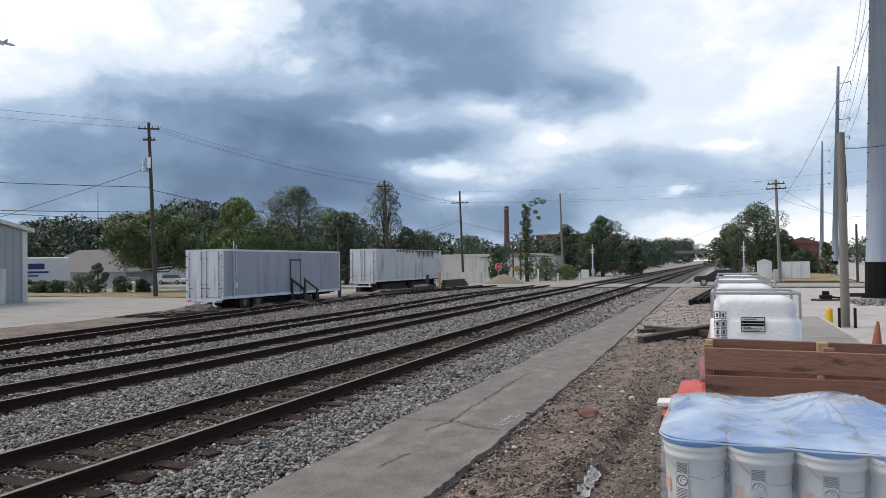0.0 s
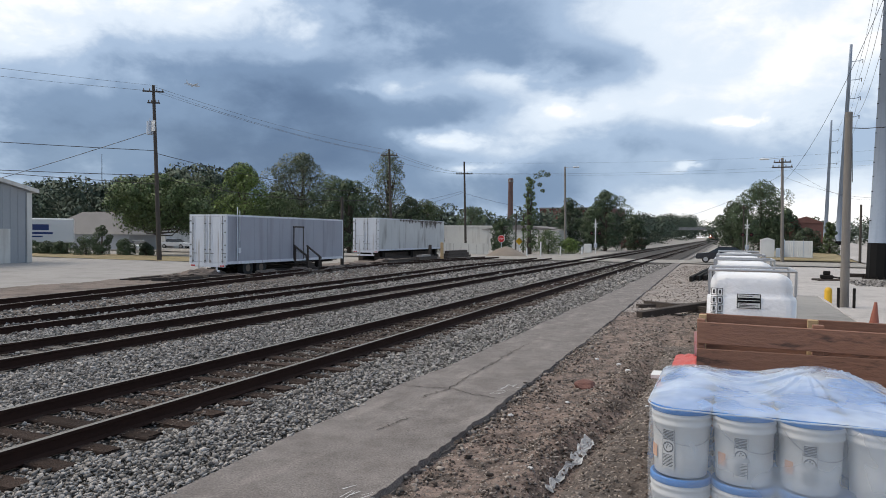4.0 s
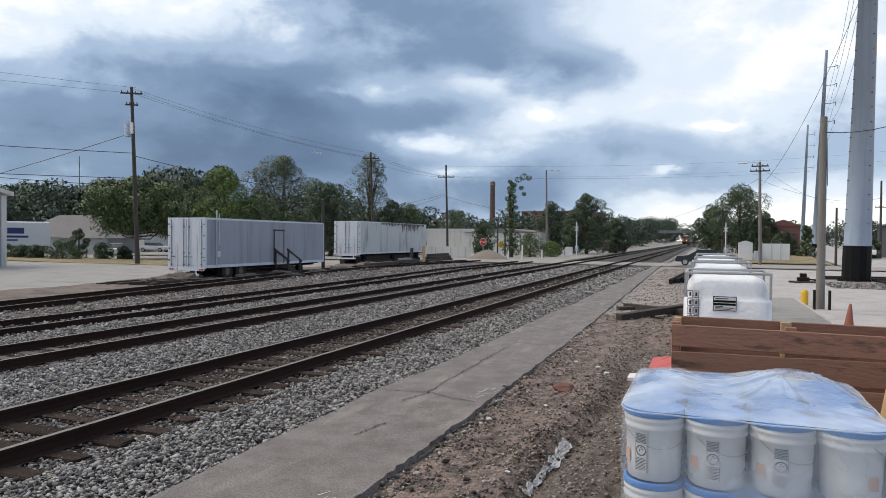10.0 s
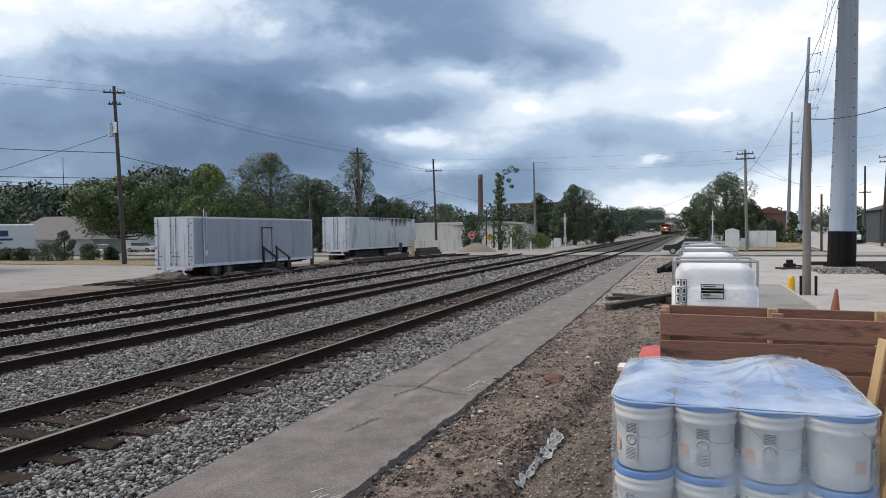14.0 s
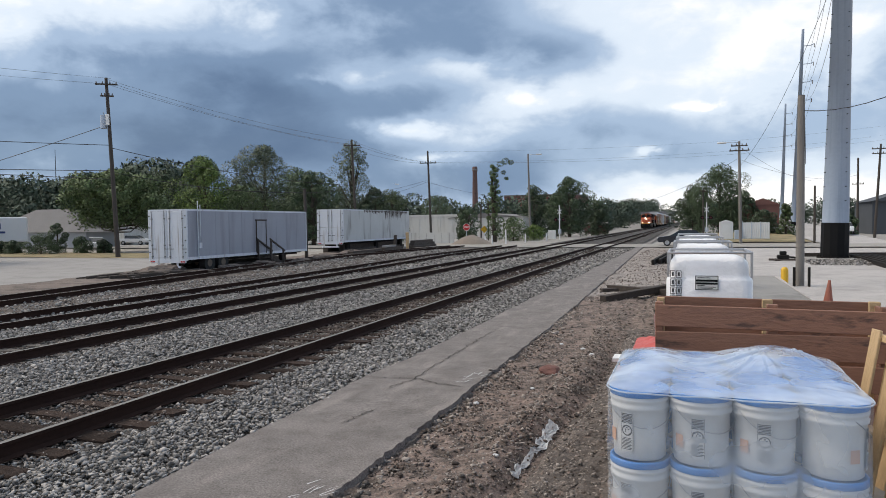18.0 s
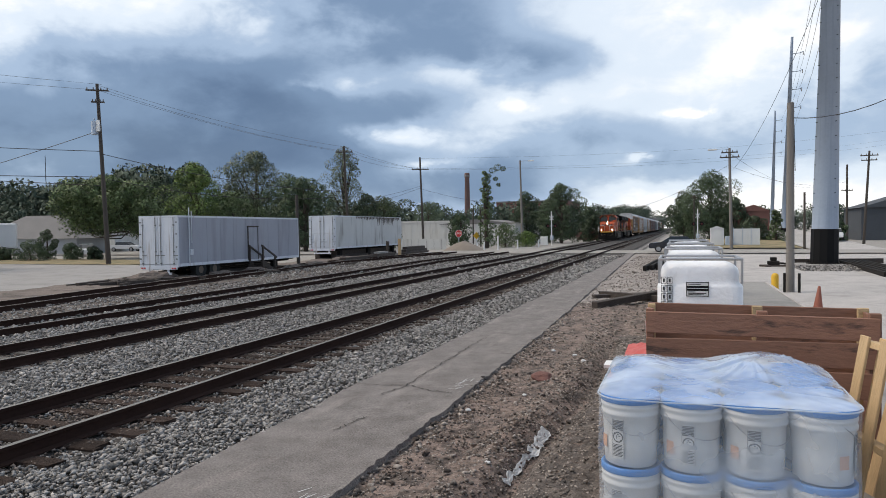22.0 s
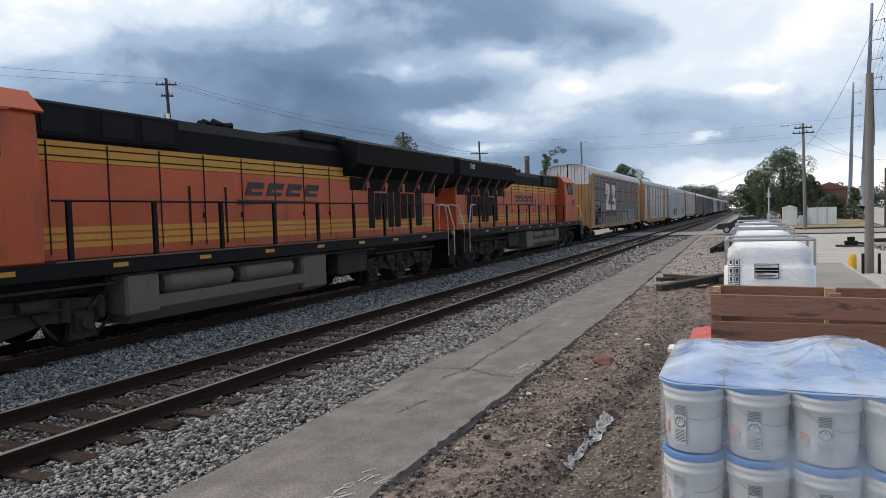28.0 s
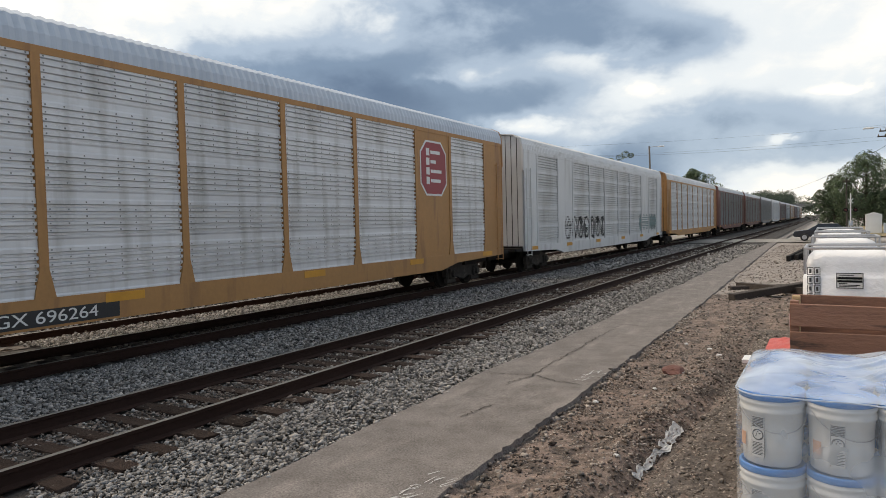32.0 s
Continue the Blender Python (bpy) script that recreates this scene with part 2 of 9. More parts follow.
M_DOCK = mat("stained_dock_concrete", (0.285, 0.27, 0.252), 0.85, var=0.2, scale=0.5, fine=18, bump=0.25, col2=(0.20, 0.19, 0.178), blend=(0.48, 0.62))
M_CONCRETE = mat("concrete", (0.305, 0.288, 0.275), 0.9, var=0.14, scale=0.4, fine=14, bump=0.2, col2=(0.235, 0.222, 0.212), blend=(0.48, 0.68))
# near-black bed: paints the shade in the gaps between ballast stones
M_BALLASTGAPS = mat("ballast_bed", (0.050, 0.043, 0.039), 0.95, var=0.4, scale=2.5, fine=22, bump=0.8)
M_STONE = mat("ballast_stone", (0.275, 0.258, 0.244), 0.95, spec=0.2, var=0.22, scale=0.8, fine=60, bump=0.3, isl=0.72)
M_CINDER = mat("dark_cinder", (0.092, 0.074, 0.064), 0.95, var=0.4, scale=0.9, fine=16, bump=0.6, col2=(0.17, 0.15, 0.135), blend=(0.5, 0.66))
M_TIE = mat("weathered_tie_wood", (0.056, 0.038, 0.031), 0.9, spec=0.2, var=0.4, scale=2, fine=18, bump=0.5, stretch=(1, 8, 4), rnd=0.3)
M_TIEPALE = mat("bleached_tie_wood", (0.185, 0.168, 0.152), 0.9, var=0.4, scale=2, fine=18, bump=0.5, stretch=(1, 8, 4), rnd=0.3, col2=(0.085, 0.072, 0.064), blend=(0.46, 0.62))
M_RAIL = mat("rusty_rail_side", (0.036, 0.0195, 0.0155), 0.85, spec=0.12, var=0.35, scale=2, fine=24, bump=0.25, stretch=(1, .4, 1))
M_RAILTOP = mat("worn_rail_head", (0.17, 0.16, 0.15), 0.6, metal=0.2, var=0.12, scale=1.0, fine=30, bump=0.05)
M_WHITEMETAL = mat("white_painted_metal", (0.66, 0.69, 0.74), 0.5, var=0.10, scale=0.8, fine=20, bump=0.05, streak=((0.30, 0.25, 0.21), (5, 5, 0.35), (0.58, 0.78)))
M_TRAILER = mat("grey_trailer_skin", (0.335, 0.352, 0.41), 0.5, var=0.12, scale=0.5, fine=14, bump=0.06, streak=((0.25, 0.255, 0.29), (1.6, 1.6, 0.22), (0.48, 0.76)))
M_TRAILER2 = mat("stained_trailer_skin", (0.58, 0.585, 0.58), 0.55, var=0.12, scale=0.5, fine=14, bump=0.06, streak=((0.26, 0.25, 0.235), (1.2, 1.2, 0.3), (0.56, 0.76)))
M_DARK = mat("dark_grimy_steel", (0.021, 0.0185, 0.017), 0.85, spec=0.15, var=0.35, scale=3, fine=25, bump=0.2)
M_TRUCK = mat("dusty_truck_steel", (0.044, 0.038, 0.034), 0.85, spec=0.2, var=0.4, scale=2.5, fine=18, bump=0.2, col2=(0.085, 0.072, 0.060), blend=(0.54, 0.68))
M_BLACK = mat("black_paint", (0.008, 0.008, 0.0085), 0.6, spec=0.15, var=0.2, scale=2, fine=20, bump=0.05)
M_POLEWOOD = mat("dark_pole_wood", (0.070, 0.058, 0.050), 0.9, var=0.25, scale=1.5, fine=12, bump=0.3, stretch=(4, 4, 0.4))
M_GALV = mat("galvanised_steel", (0.46, 0.52, 0.60), 0.5, metal=0.0, var=0.10, scale=0.6, fine=8, bump=0.03, streak=((0.40, 0.46, 0.54), (6, 6, 0.3), (0.5, 0.7)))
M_POLESTEEL = mat("blue_grey_pole_steel", (0.345, 0.410, 0.505), 0.5, var=0.12, scale=0.4, fine=6, bump=0.03, streak=((0.29, 0.35, 0.44), (5, 5, 0.2), (0.48, 0.7)))
M_POLEGREY = mat("weathered_grey_pole_wood", (0.22, 0.20, 0.182), 0.9, var=0.2, scale=1.5, fine=12, bump=0.3, stretch=(4, 4, 0.3))
M_WIRE = mat("black_cable", (0.02, 0.02, 0.022), 0.6, var=0.1)
M_GREYWIRE = mat("grey_cable", (0.12, 0.125, 0.13), 0.6, var=0.1)
M_LEAF = mat("leaf_mid_green", (0.094, 0.138, 0.052), 0.6, var=0.3, scale=0.35, fine=6, bump=0, rnd=0.25, isl=0.25)
M_LEAFD = mat("leaf_dark_green", (0.066, 0.103, 0.05), 0.6, var=0.3, scale=0.35, fine=6, bump=0, rnd=0.25, isl=0.25)
M_LEAFL = mat("leaf_light_green", (0.152, 0.231, 0.055), 0.6, var=0.3, scale=0.35, fine=6, bump=0, rnd=0.25, isl=0.25)
M_LEAFG = mat("leaf_grey_green", (0.129, 0.161, 0.099), 0.6, var=0.3, scale=0.35, fine=6, bump=0, rnd=0.25, isl=0.25)
# far leaves: distance haze is put into this blue-green
M_LEAFFAR = mat("leaf_far_hazed_green", (0.066, 0.098, 0.068), 0.7, var=0.4, scale=0.12, fine=3, bump=0, isl=0.30)
M_BARK = mat("bark", (0.07, 0.055, 0.042), 0.9, var=0.3, scale=3, fine=12, bump=0.4)
M_GRASS = mat("dry_grass", (0.27, 0.21, 0.115), 0.95, var=0.3, scale=0.3, fine=5, bump=0.3, grit=0.4, col2=(0.13, 0.125, 0.06), blend=(0.48, 0.66))
M_BRICK = mat("red_brick", (0.17, 0.080, 0.066), 0.9, var=0.25, scale=0.6, fine=6, bump=0.2)
M_WHITEWALL = mat("white_warehouse_wall", (0.60, 0.59, 0.56), 0.8, var=0.08, scale=0.2, fine=3, bump=0.05, streak=((0.45, 0.43, 0.40), (1.5, 1.5, 0.2), (0.52, 0.75)))
M_GREYMETAL = mat("grey_metal_siding", (0.30, 0.32, 0.34), 0.55, var=0.08, scale=0.3, fine=5, bump=0.05)
M_ROOF = mat("grey_shingle_roof", (0.19, 0.18, 0.175), 0.9, var=0.15, scale=0.6, fine=6, bump=0.3)
M_SLATE = mat("slate_grey_boards", (0.060, 0.068, 0.080), 0.8, var=0.2, scale=0.5, fine=6, bump=0.1)
M_GLASS = mat("dark_window_glass", (0.02, 0.025, 0.03), 0.12, var=0.05, bump=0)
M_ORANGE = mat("orange_loco_paint", (0.52, 0.082, 0.020), 0.5, var=0.25, scale=0.7, fine=9, bump=0.03, col2=(0.34, 0.066, 0.024), blend=(0.50, 0.76), streak=((0.15, 0.055, 0.034), (3, 3, 0.35), (0.58, 0.8)))
M_YELLOW = mat("yellow_stripe_paint", (0.58, 0.27, 0.03), 0.55, var=0.2, scale=1, fine=10, bump=0.02)
M_LOCOBLACK = mat("sooty_black_roof_paint", (0.009, 0.009, 0.0095), 0.75, spec=0.12, var=0.3, scale=0.8, fine=8, bump=0.05)
M_GREYTANK = mat("dusty_fuel_tank", (0.150, 0.118, 0.094), 0.8, var=0.25, scale=1, fine=10, bump=0.1)
M_RAILPOST = mat("handrail_white", (0.62, 0.60, 0.57), 0.5, var=0.1)
M_LAMP = mat("headlight_lens", (0.9, 0.85, 0.75), 0.3, emit=((1.0, 0.86, 0.64), 45.0), bump=0)
M_RACKGREY = mat("galvanised_rack_panel", (0.60, 0.61, 0.63), 0.45, metal=0.25, var=0.18, scale=1.2, fine=9, bump=0.04, streak=((0.42, 0.42, 0.42), (0.5, 9, 0.4), (0.50, 0.72)), rnd=0.06)
M_RACKDARK = mat("dull_grey_rack_panel", (0.20, 0.205, 0.21), 0.6, metal=0.2, var=0.14, scale=0.5, fine=9, bump=0.04, streak=((0.13, 0.13, 0.13), (0.5, 2.5, 0.30), (0.48, 0.7)), rnd=0.06)
M_RACKWHITE = mat("pale_rack_panel", (0.56, 0.57, 0.58), 0.55, metal=0.2, var=0.12, scale=0.5, fine=9, bump=0.04, streak=((0.42, 0.42, 0.42), (0.5, 2.5, 0.30), (0.5, 0.72)), rnd=0.05)
M_RACKROOF = mat("white_rack_roof", (0.62, 0.63, 0.64), 0.55, var=0.10, scale=0.5, fine=9, bump=0.04, streak=((0.40, 0.39, 0.37), (4, 0.8, 4), (0.55, 0.8)))
M_RACKYEL = mat("rack_yellow_paint", (0.40, 0.200, 0.072), 0.6, var=0.18, scale=0.8, fine=9, bump=0.04, streak=((0.20, 0.095, 0.05), (3, 3, 0.5), (0.56, 0.78)))
M_RACKRED = mat("brown_red_rack_paint", (0.18, 0.085, 0.07), 0.65, var=0.15, scale=0.6, fine=9, bump=0.04)
M_MAROON = mat("maroon_decal", (0.15, 0.036, 0.040), 0.6, var=0.25, scale=1, fine=10, bump=0.02, col2=(0.13, 0.075, 0.072), blend=(0.5, 0.7))
M_EMBLEM = mat("red_emblem_paint", (0.30, 0.045, 0.055), 0.55, var=0.15, scale=1, fine=10, bump=0.02)
M_DECALWHITE = mat("white_decal", (0.68, 0.68, 0.67), 0.6, var=0.12, scale=1, fine=10, bump=0.02)
M_TAGBLACK = mat("black_spray_paint", (0.02, 0.02, 0.022), 0.6, var=0.2)
M_TAGTEAL = mat("teal_spray_paint", (0.13, 0.24, 0.24), 0.6, var=0.5, scale=2.5, col2=(0.19, 0.21, 0.215), blend=(0.42, 0.60))
M_TOTE = mat("white_wrapped_plastic", (0.79, 0.79, 0.81), 0.3, var=0.08, scale=2, fine=4, bump=0.12)
M_CAGE = mat("galvanised_cage_tube", (0.42, 0.42, 0.43), 0.4, metal=0.7, var=0.1)
M_CRATE = mat("reddish_crate_board", (0.245, 0.120, 0.080), 0.75, var=0.30, scale=1.6, fine=14, bump=0.1, stretch=(1, 4, 4), col2=(0.080, 0.045, 0.035), blend=(0.56, 0.66), rnd=0.12)
M_PALEWOOD = mat("pale_pallet_wood", (0.52, 0.36, 0.20), 0.8, var=0.2, scale=2, fine=16, bump=0.15, stretch=(1, 5, 5), rnd=0.1)
M_DARKWOOD = mat("dark_creosoted_timber", (0.060, 0.047, 0.040), 0.9, var=0.3, scale=1.5, fine=14, bump=0.4, stretch=(1, 5, 5), rnd=0.15)
M_BUCKET = mat("white_bucket_plastic", (0.64, 0.64, 0.635), 0.4, var=0.04, scale=3, fine=20, bump=0.02)
M_BLUE = mat("blue_bucket_lid", (0.045, 0.20, 0.52), 0.35, var=0.1, scale=5)
M_LABELINK = mat("grey_label_ink", (0.05, 0.05, 0.055), 0.6, var=0.2)
M_LABEL = mat("pale_label", (0.55, 0.55, 0.55), 0.5, var=0.08)
M_PEACH = mat("peach_sticker", (0.62, 0.36, 0.24), 0.5, var=0.1)
M_REDBOARD = mat("red_plastic_sheet", (0.52, 0.075, 0.055), 0.5, var=0.15, scale=4)
M_YPLASTIC = mat("yellow_plastic", (0.72, 0.42, 0.03), 0.5, var=0.08)
M_CONE = mat("faded_orange_cone", (0.30, 0.095, 0.06), 0.6, var=0.15)
M_WHITEPAINT = mat("white_paint", (0.70, 0.70, 0.69), 0.6, var=0.08)
M_RED = mat("red_sign_paint", (0.50, 0.03, 0.03), 0.5, var=0.1)
M_NAVY = mat("navy_blue_print", (0.02, 0.04, 0.16), 0.5, var=0.1)
M_CARDARK = mat("dark_car_paint", (0.02, 0.022, 0.03), 0.25, var=0.05, bump=0)
M_CARWHITE = mat("white_car_paint", (0.70, 0.70, 0.70), 0.3, var=0.04, bump=0)
M_TYRE = mat("tyre_rubber", (0.02, 0.02, 0.02), 0.85, var=0.1)
M_SAND = mat("brown_sand_pile", (0.25, 0.21, 0.175), 0.95, var=0.2, scale=0.6, fine=8, bump=0.4)


def film_mat(name, lo, hi):
    """Clear stretch film, hazy and creased, that lets light through."""
    m = bpy.data.materials.new(name)
    m.use_nodes = True
    nt = m.node_tree
    bsdf = nt.nodes["Principled BSDF"]
    bsdf.inputs["Base Color"].default_value = (0.67, 0.75, 0.85, 1)
    bsdf.inputs["Roughness"].default_value = 0.10
    tr = nt.nodes.new("ShaderNodeBsdfTransparent")
    mx = nt.nodes.new("ShaderNodeMixShader")
    nzn = nt.nodes.new("ShaderNodeTexNoise")
    nzn.inputs["Scale"].default_value, nzn.inputs["Detail"].default_value = 2.4, 3
    rp = nt.nodes.new("ShaderNodeMapRange")
    rp.inputs[1].default_value, rp.inputs[2].default_value, rp.inputs[3].default_value, rp.inputs[4].default_value = 0.38, 0.64, lo, hi
    tcd = nt.nodes.new("ShaderNodeTexCoord")
    nt.links.new(tcd.outputs["Object"], nzn.inputs["Vector"])
    nt.links.new(nzn.outputs["Fac"], rp.inputs[0])
    nt.links.new(rp.outputs[0], mx.inputs[0])
    nt.links.new(tr.outputs[0], mx.inputs[1])
    nt.links.new(bsdf.outputs[0], mx.inputs[2])
    bp = nt.nodes.new("ShaderNodeBump")
    bp.inputs["Strength"].default_value, bp.inputs["Distance"].default_value = 0.6, 0.03
    nt.links.new(nzn.outputs["Fac"], bp.inputs["Height"])
    nt.links.new(bp.outputs[0], bsdf.inputs["Normal"])
    nt.links.new(mx.outputs[0], nt.nodes["Material Output"].inputs[0])
    return m


M_FILM = film_mat("stretch_film", 0.34, 0.74)
M_FILMSIDE = film_mat("stretch_film_tight", 0.12, 0.42)


# ---------- mesh helpers ----------
def part(name, bm, material, parent=None, label="", at=None):
    """Links a bmesh as one mesh object, under a thing or a part."""
    me = bpy.data.meshes.new(name)
    bm.to_mesh(me)
    bm.free()
    ob = new(name, me)
    if material is not None:
        me.materials.append(material)
    if parent is not None:
        ob.parent = parent
    if at is not None:
        ob.matrix_local = at
    if label:
        ob["label"] = label
    return ob


def piece(name, me, parent, m):
    """An object of its own on a shared mesh."""
    ob = new(name, me)
    ob.parent = parent
    ob.matrix_local = m
    return ob


def mesh_of(name, bm, material):
    me = bpy.data.meshes.new(name)
    bm.to_mesh(me)
    bm.free()
    me.materials.append(material)
    return me


def box(bm, x0, x1, y0, y1, z0, z1, m=None, bevel=0.0):
    vs = [bm.verts.new((x, y, z)) for x in (x0, x1) for y in (y0, y1) for z in (z0, z1)]
    fs = [bm.faces.new([vs[i] for i in q]) for q in ((0, 1, 3, 2), (4, 6, 7, 5), (0, 4, 5, 1), (2, 3, 7, 6), (0, 2, 6, 4), (1, 5, 7, 3))]
    if bevel:
        es = list({e for f in fs for e in f.edges})
        r = bmesh.ops.bevel(bm, geom=es, offset=bevel, segments=1, affect="EDGES")
        vs = list({v for f in r["faces"] for v in f.verts} | {v for v in vs if v.is_valid})
    if m is not None:
        bmesh.ops.transform(bm, matrix=m, verts=vs)
    return vs


def rod(bm, p0, p1, r0, r1=None, n=8, cap=True):
    """A tapered round bar from p0 to p1."""
    p0, p1 = Vector(p0), Vector(p1)
    r1 = r0 if r1 is None else r1
    q = (p1 - p0).to_track_quat("Z", "Y")
    rings = []
    for p, r in ((p0, r0), (p1, r1)):
        rings.append([bm.verts.new(p + q @ Vector((r * math.cos(2 * math.pi * i / n), r * math.sin(2 * math.pi * i / n), 0))) for i in range(n)])
    for i in range(n):
        j = (i + 1) % n
        f = bm.faces.new((rings[0][i], rings[0][j], rings[1][j], rings[1][i]))
        f.smooth = n > 6
    if cap:
        for f in (bm.faces.new(rings[0][::-1]), bm.faces.new(rings[1])):
            for e in f.edges:
                e.smooth = False


def path_rod(bm, pts, r, n=6):
    pts = [Vector(p) for p in pts]
    rings = []
    for k, p in enumerate(pts):
        d = (pts[min(k + 1, len(pts) - 1)] - p).normalized() + (p - pts[max(k - 1, 0)]).normalized()
        q = d.to_track_quat("Z", "Y") if d.length > 1e-6 else rings_q
        rings_q = q
        rings.append([bm.verts.new(p + q @ Vector((r * math.cos(2 * math.pi * i / n), r * math.sin(2 * math.pi * i / n), 0))) for i in range(n)])
    for a, b in zip(rings, rings[1:]):
        off = min(range(n), key=lambda s: (b[s].co - a[0].co).length)
        for i in range(n):
            f = bm.faces.new((a[i], a[(i + 1) % n], b[(i + 1 + off) % n], b[(i + off) % n]))
            f.smooth = n > 4
    bm.faces.new(rings[0][::-1])
    bm.faces.new(rings[-1])


def prism(bm, poly, axis, a, b):
    """A polygon of two coordinates drawn out along an axis from a to b."""
    def at(p, t):
        return {"x": (t, p[0], p[1]), "y": (p[0], t, p[1]), "z": (p[0], p[1], t)}[axis]
    lo, hi = [[bm.verts.new(at(p, t)) for p in poly] for t in (a, b)]
    n = len(poly)
    for i in range(n):
        bm.faces.new((lo[i], lo[(i + 1) % n], hi[(i + 1) % n], hi[i]))
    bm.faces.new(lo[::-1])
    bm.faces.new(hi)
    bmesh.ops.recalc_face_normals(bm, faces=bm.faces)


def lathe(bm, profile, n=20, smooth=True):
    """A turned body about z from (radius, height) pairs."""
    rings = [[bm.verts.new((r * math.cos(2 * math.pi * i / n), r * math.sin(2 * math.pi * i / n), z)) for i in range(n)] for r, z in profile]
    for a, b in zip(rings, rings[1:]):
        for i in range(n):
            f = bm.faces.new((a[i], a[(i + 1) % n], b[(i + 1) % n], b[i]))
            f.smooth = smooth
    for f in (bm.faces.new(rings[0][::-1]), bm.faces.new(rings[-1])):
        for e in f.edges:
            e.smooth = False


def thing(name, m, label, category, group="", kind=""):
    ob = new(name)
    ob.matrix_world = m
    return tagged(ob, label, category, group, kind)


def sheet(name, x0, x1, y0, y1, nx, ny, zf, material, label="", category="", kind="structure"):
    """A ground sheet with its own relief."""
    xs, ys = np.linspace(x0, x1, nx), np.linspace(y0, y1, ny)
    verts = [(x, y, zf(x, y)) for y in ys for x in xs]
    faces = [(j * nx + i, j * nx + i + 1, (j + 1) * nx + i + 1, (j + 1) * nx + i) for j in range(ny - 1) for i in range(nx - 1)]
    me = bpy.data.meshes.new(name)
    me.from_pydata(verts, [], faces)
    me.materials.append(material)
    return tagged(new(name, me), label, category, "", kind)


# ---------- ground ----------
M_CRACKEDGE = mat("crumbled_asphalt", (0.125, 0.108, 0.097), 0.95, grit=1.2, var=0.5, scale=5, fine=40, bump=0.6)
RAIL_Z = 0.16
T1, T2, T3 = -7.38, -12.10, -15.85      # centre lines of the tracks


def nz(x, y, s, seed=0.0):
    return noise.noise(Vector((x * s, y * s, seed)))


def ground_z(x, y):
    return -0.12 + 0.015 * nz(x, y, 0.3)


ground = tagged(new("ground", bpy.data.meshes.new("ground")), "grey gravel and worn concrete yard ground", "ground", "", "structure")
gb = bmesh.new()
for x0, x1, y0, y1 in ((-2600, 2600, -2600, 2600),):
    vs = [gb.verts.new(p) for p in ((x0, y0, -0.14), (x1, y0, -0.14), (x1, y1, -0.14), (x0, y1, -0.14))]
    gb.faces.new(vs)
gb.to_mesh(ground.data)
gb.free()
ground.data.materials.append(M_LOT)


def asphalt_left(y):
    return -4.62 + 0.10 * nz(y, 1, 0.45) + 0.12 * min(1, max(0, (y - 12) / 8)) + 0.004 * max(0, y - 20)


def asphalt_right(y):
    return -2.89 + 0.03 * nz(y, 7, 0.8) + 0.035 * nz(y, 3, 2.6) + 0.035 * nz(y, 5, 8) - 0.018 * max(0, y - 15)


def strip(name, left, right, y0, y1, step, nx, zf, material, label, kind="structure", thick=0.0):
    """A long sheet between two edges that run along the tracks."""
    ys = np.arange(y0, y1 + step, step)
    verts, faces = [], []
    for y in ys:
        a, b = left(y), right(y)
        for i in range(nx):
            x = a + (b - a) * i / (nx - 1)
            verts.append((x, y, zf(x, y)))
        if thick:
            verts.append((b + 0.02, y, zf(b, y) - thick))
    w = nx + (1 if thick else 0)
    for j in range(len(ys) - 1):
        for i in range(w - 1):
            faces.append((j * w + i, j * w + i + 1, (j + 1) * w + i + 1, (j + 1) * w + i))
    me = bpy.data.meshes.new(name)
    me.from_pydata(verts, [], faces)
    me.materials.append(material)
    return tagged(new(name, me), label, "ground", "", kind)


strip("pavement", asphalt_left, asphalt_right, -6, 66, 0.06, 9, lambda x, y: 0.012 * nz(x, y, 0.7) + 0.004 * nz(x, y, 3), M_ASPHALT,
      "cracked grey asphalt strip beside the railway track", thick=0.13)
strip("pavement_edge", lambda y: asphalt_right(y) - 0.03, lambda y: asphalt_right(y) + 0.022 + 0.05 * nz(y, 9, 2.1) + 0.05 * nz(y, 4, 6), 2, 40, 0.05, 6, lambda x, y: -0.052 + 0.02 * nz(x, y, 4) + 0.025 * nz(x, y, 13), M_CRACKEDGE,
      "dark crumbled lower edge of the asphalt", thick=0.07)
strip("pavement_far", lambda y: -4.2, lambda y: -3.6 + 0.3 * nz(y, 5, .1), 66, 330, 3, 4, lambda x, y: -0.02, M_ASPHALT, "worn asphalt strip beside the railway track")


def rut_x(y):
    return -1.21 - 0.075 * max(0, 9.8 - y) + 0.05 * nz(y, 2, 0.7)


def dirt_z(x, y):
    rut = -0.11 * math.exp(-((x - rut_x(y)) / 0.13) ** 2) + 0.10 * math.exp(-((x - rut_x(y) + 0.38) / 0.20) ** 2)
    edge = -0.035 * math.exp(-((x + 2.80) / 0.14) ** 2)
    calm = min(1.0, max(0.3, 1.0 - (y - 9.5) / 8))
    return max(-0.128 + 0.004 * nz(x, y, 9), -0.035 + (rut + edge) * calm + 0.03 * nz(x, y, 1.6) + calm * (0.034 * nz(x, y, 4.4, 3) + 0.024 * nz(x, y, 11, 5) + 0.012 * nz(x, y, 25, 9)))


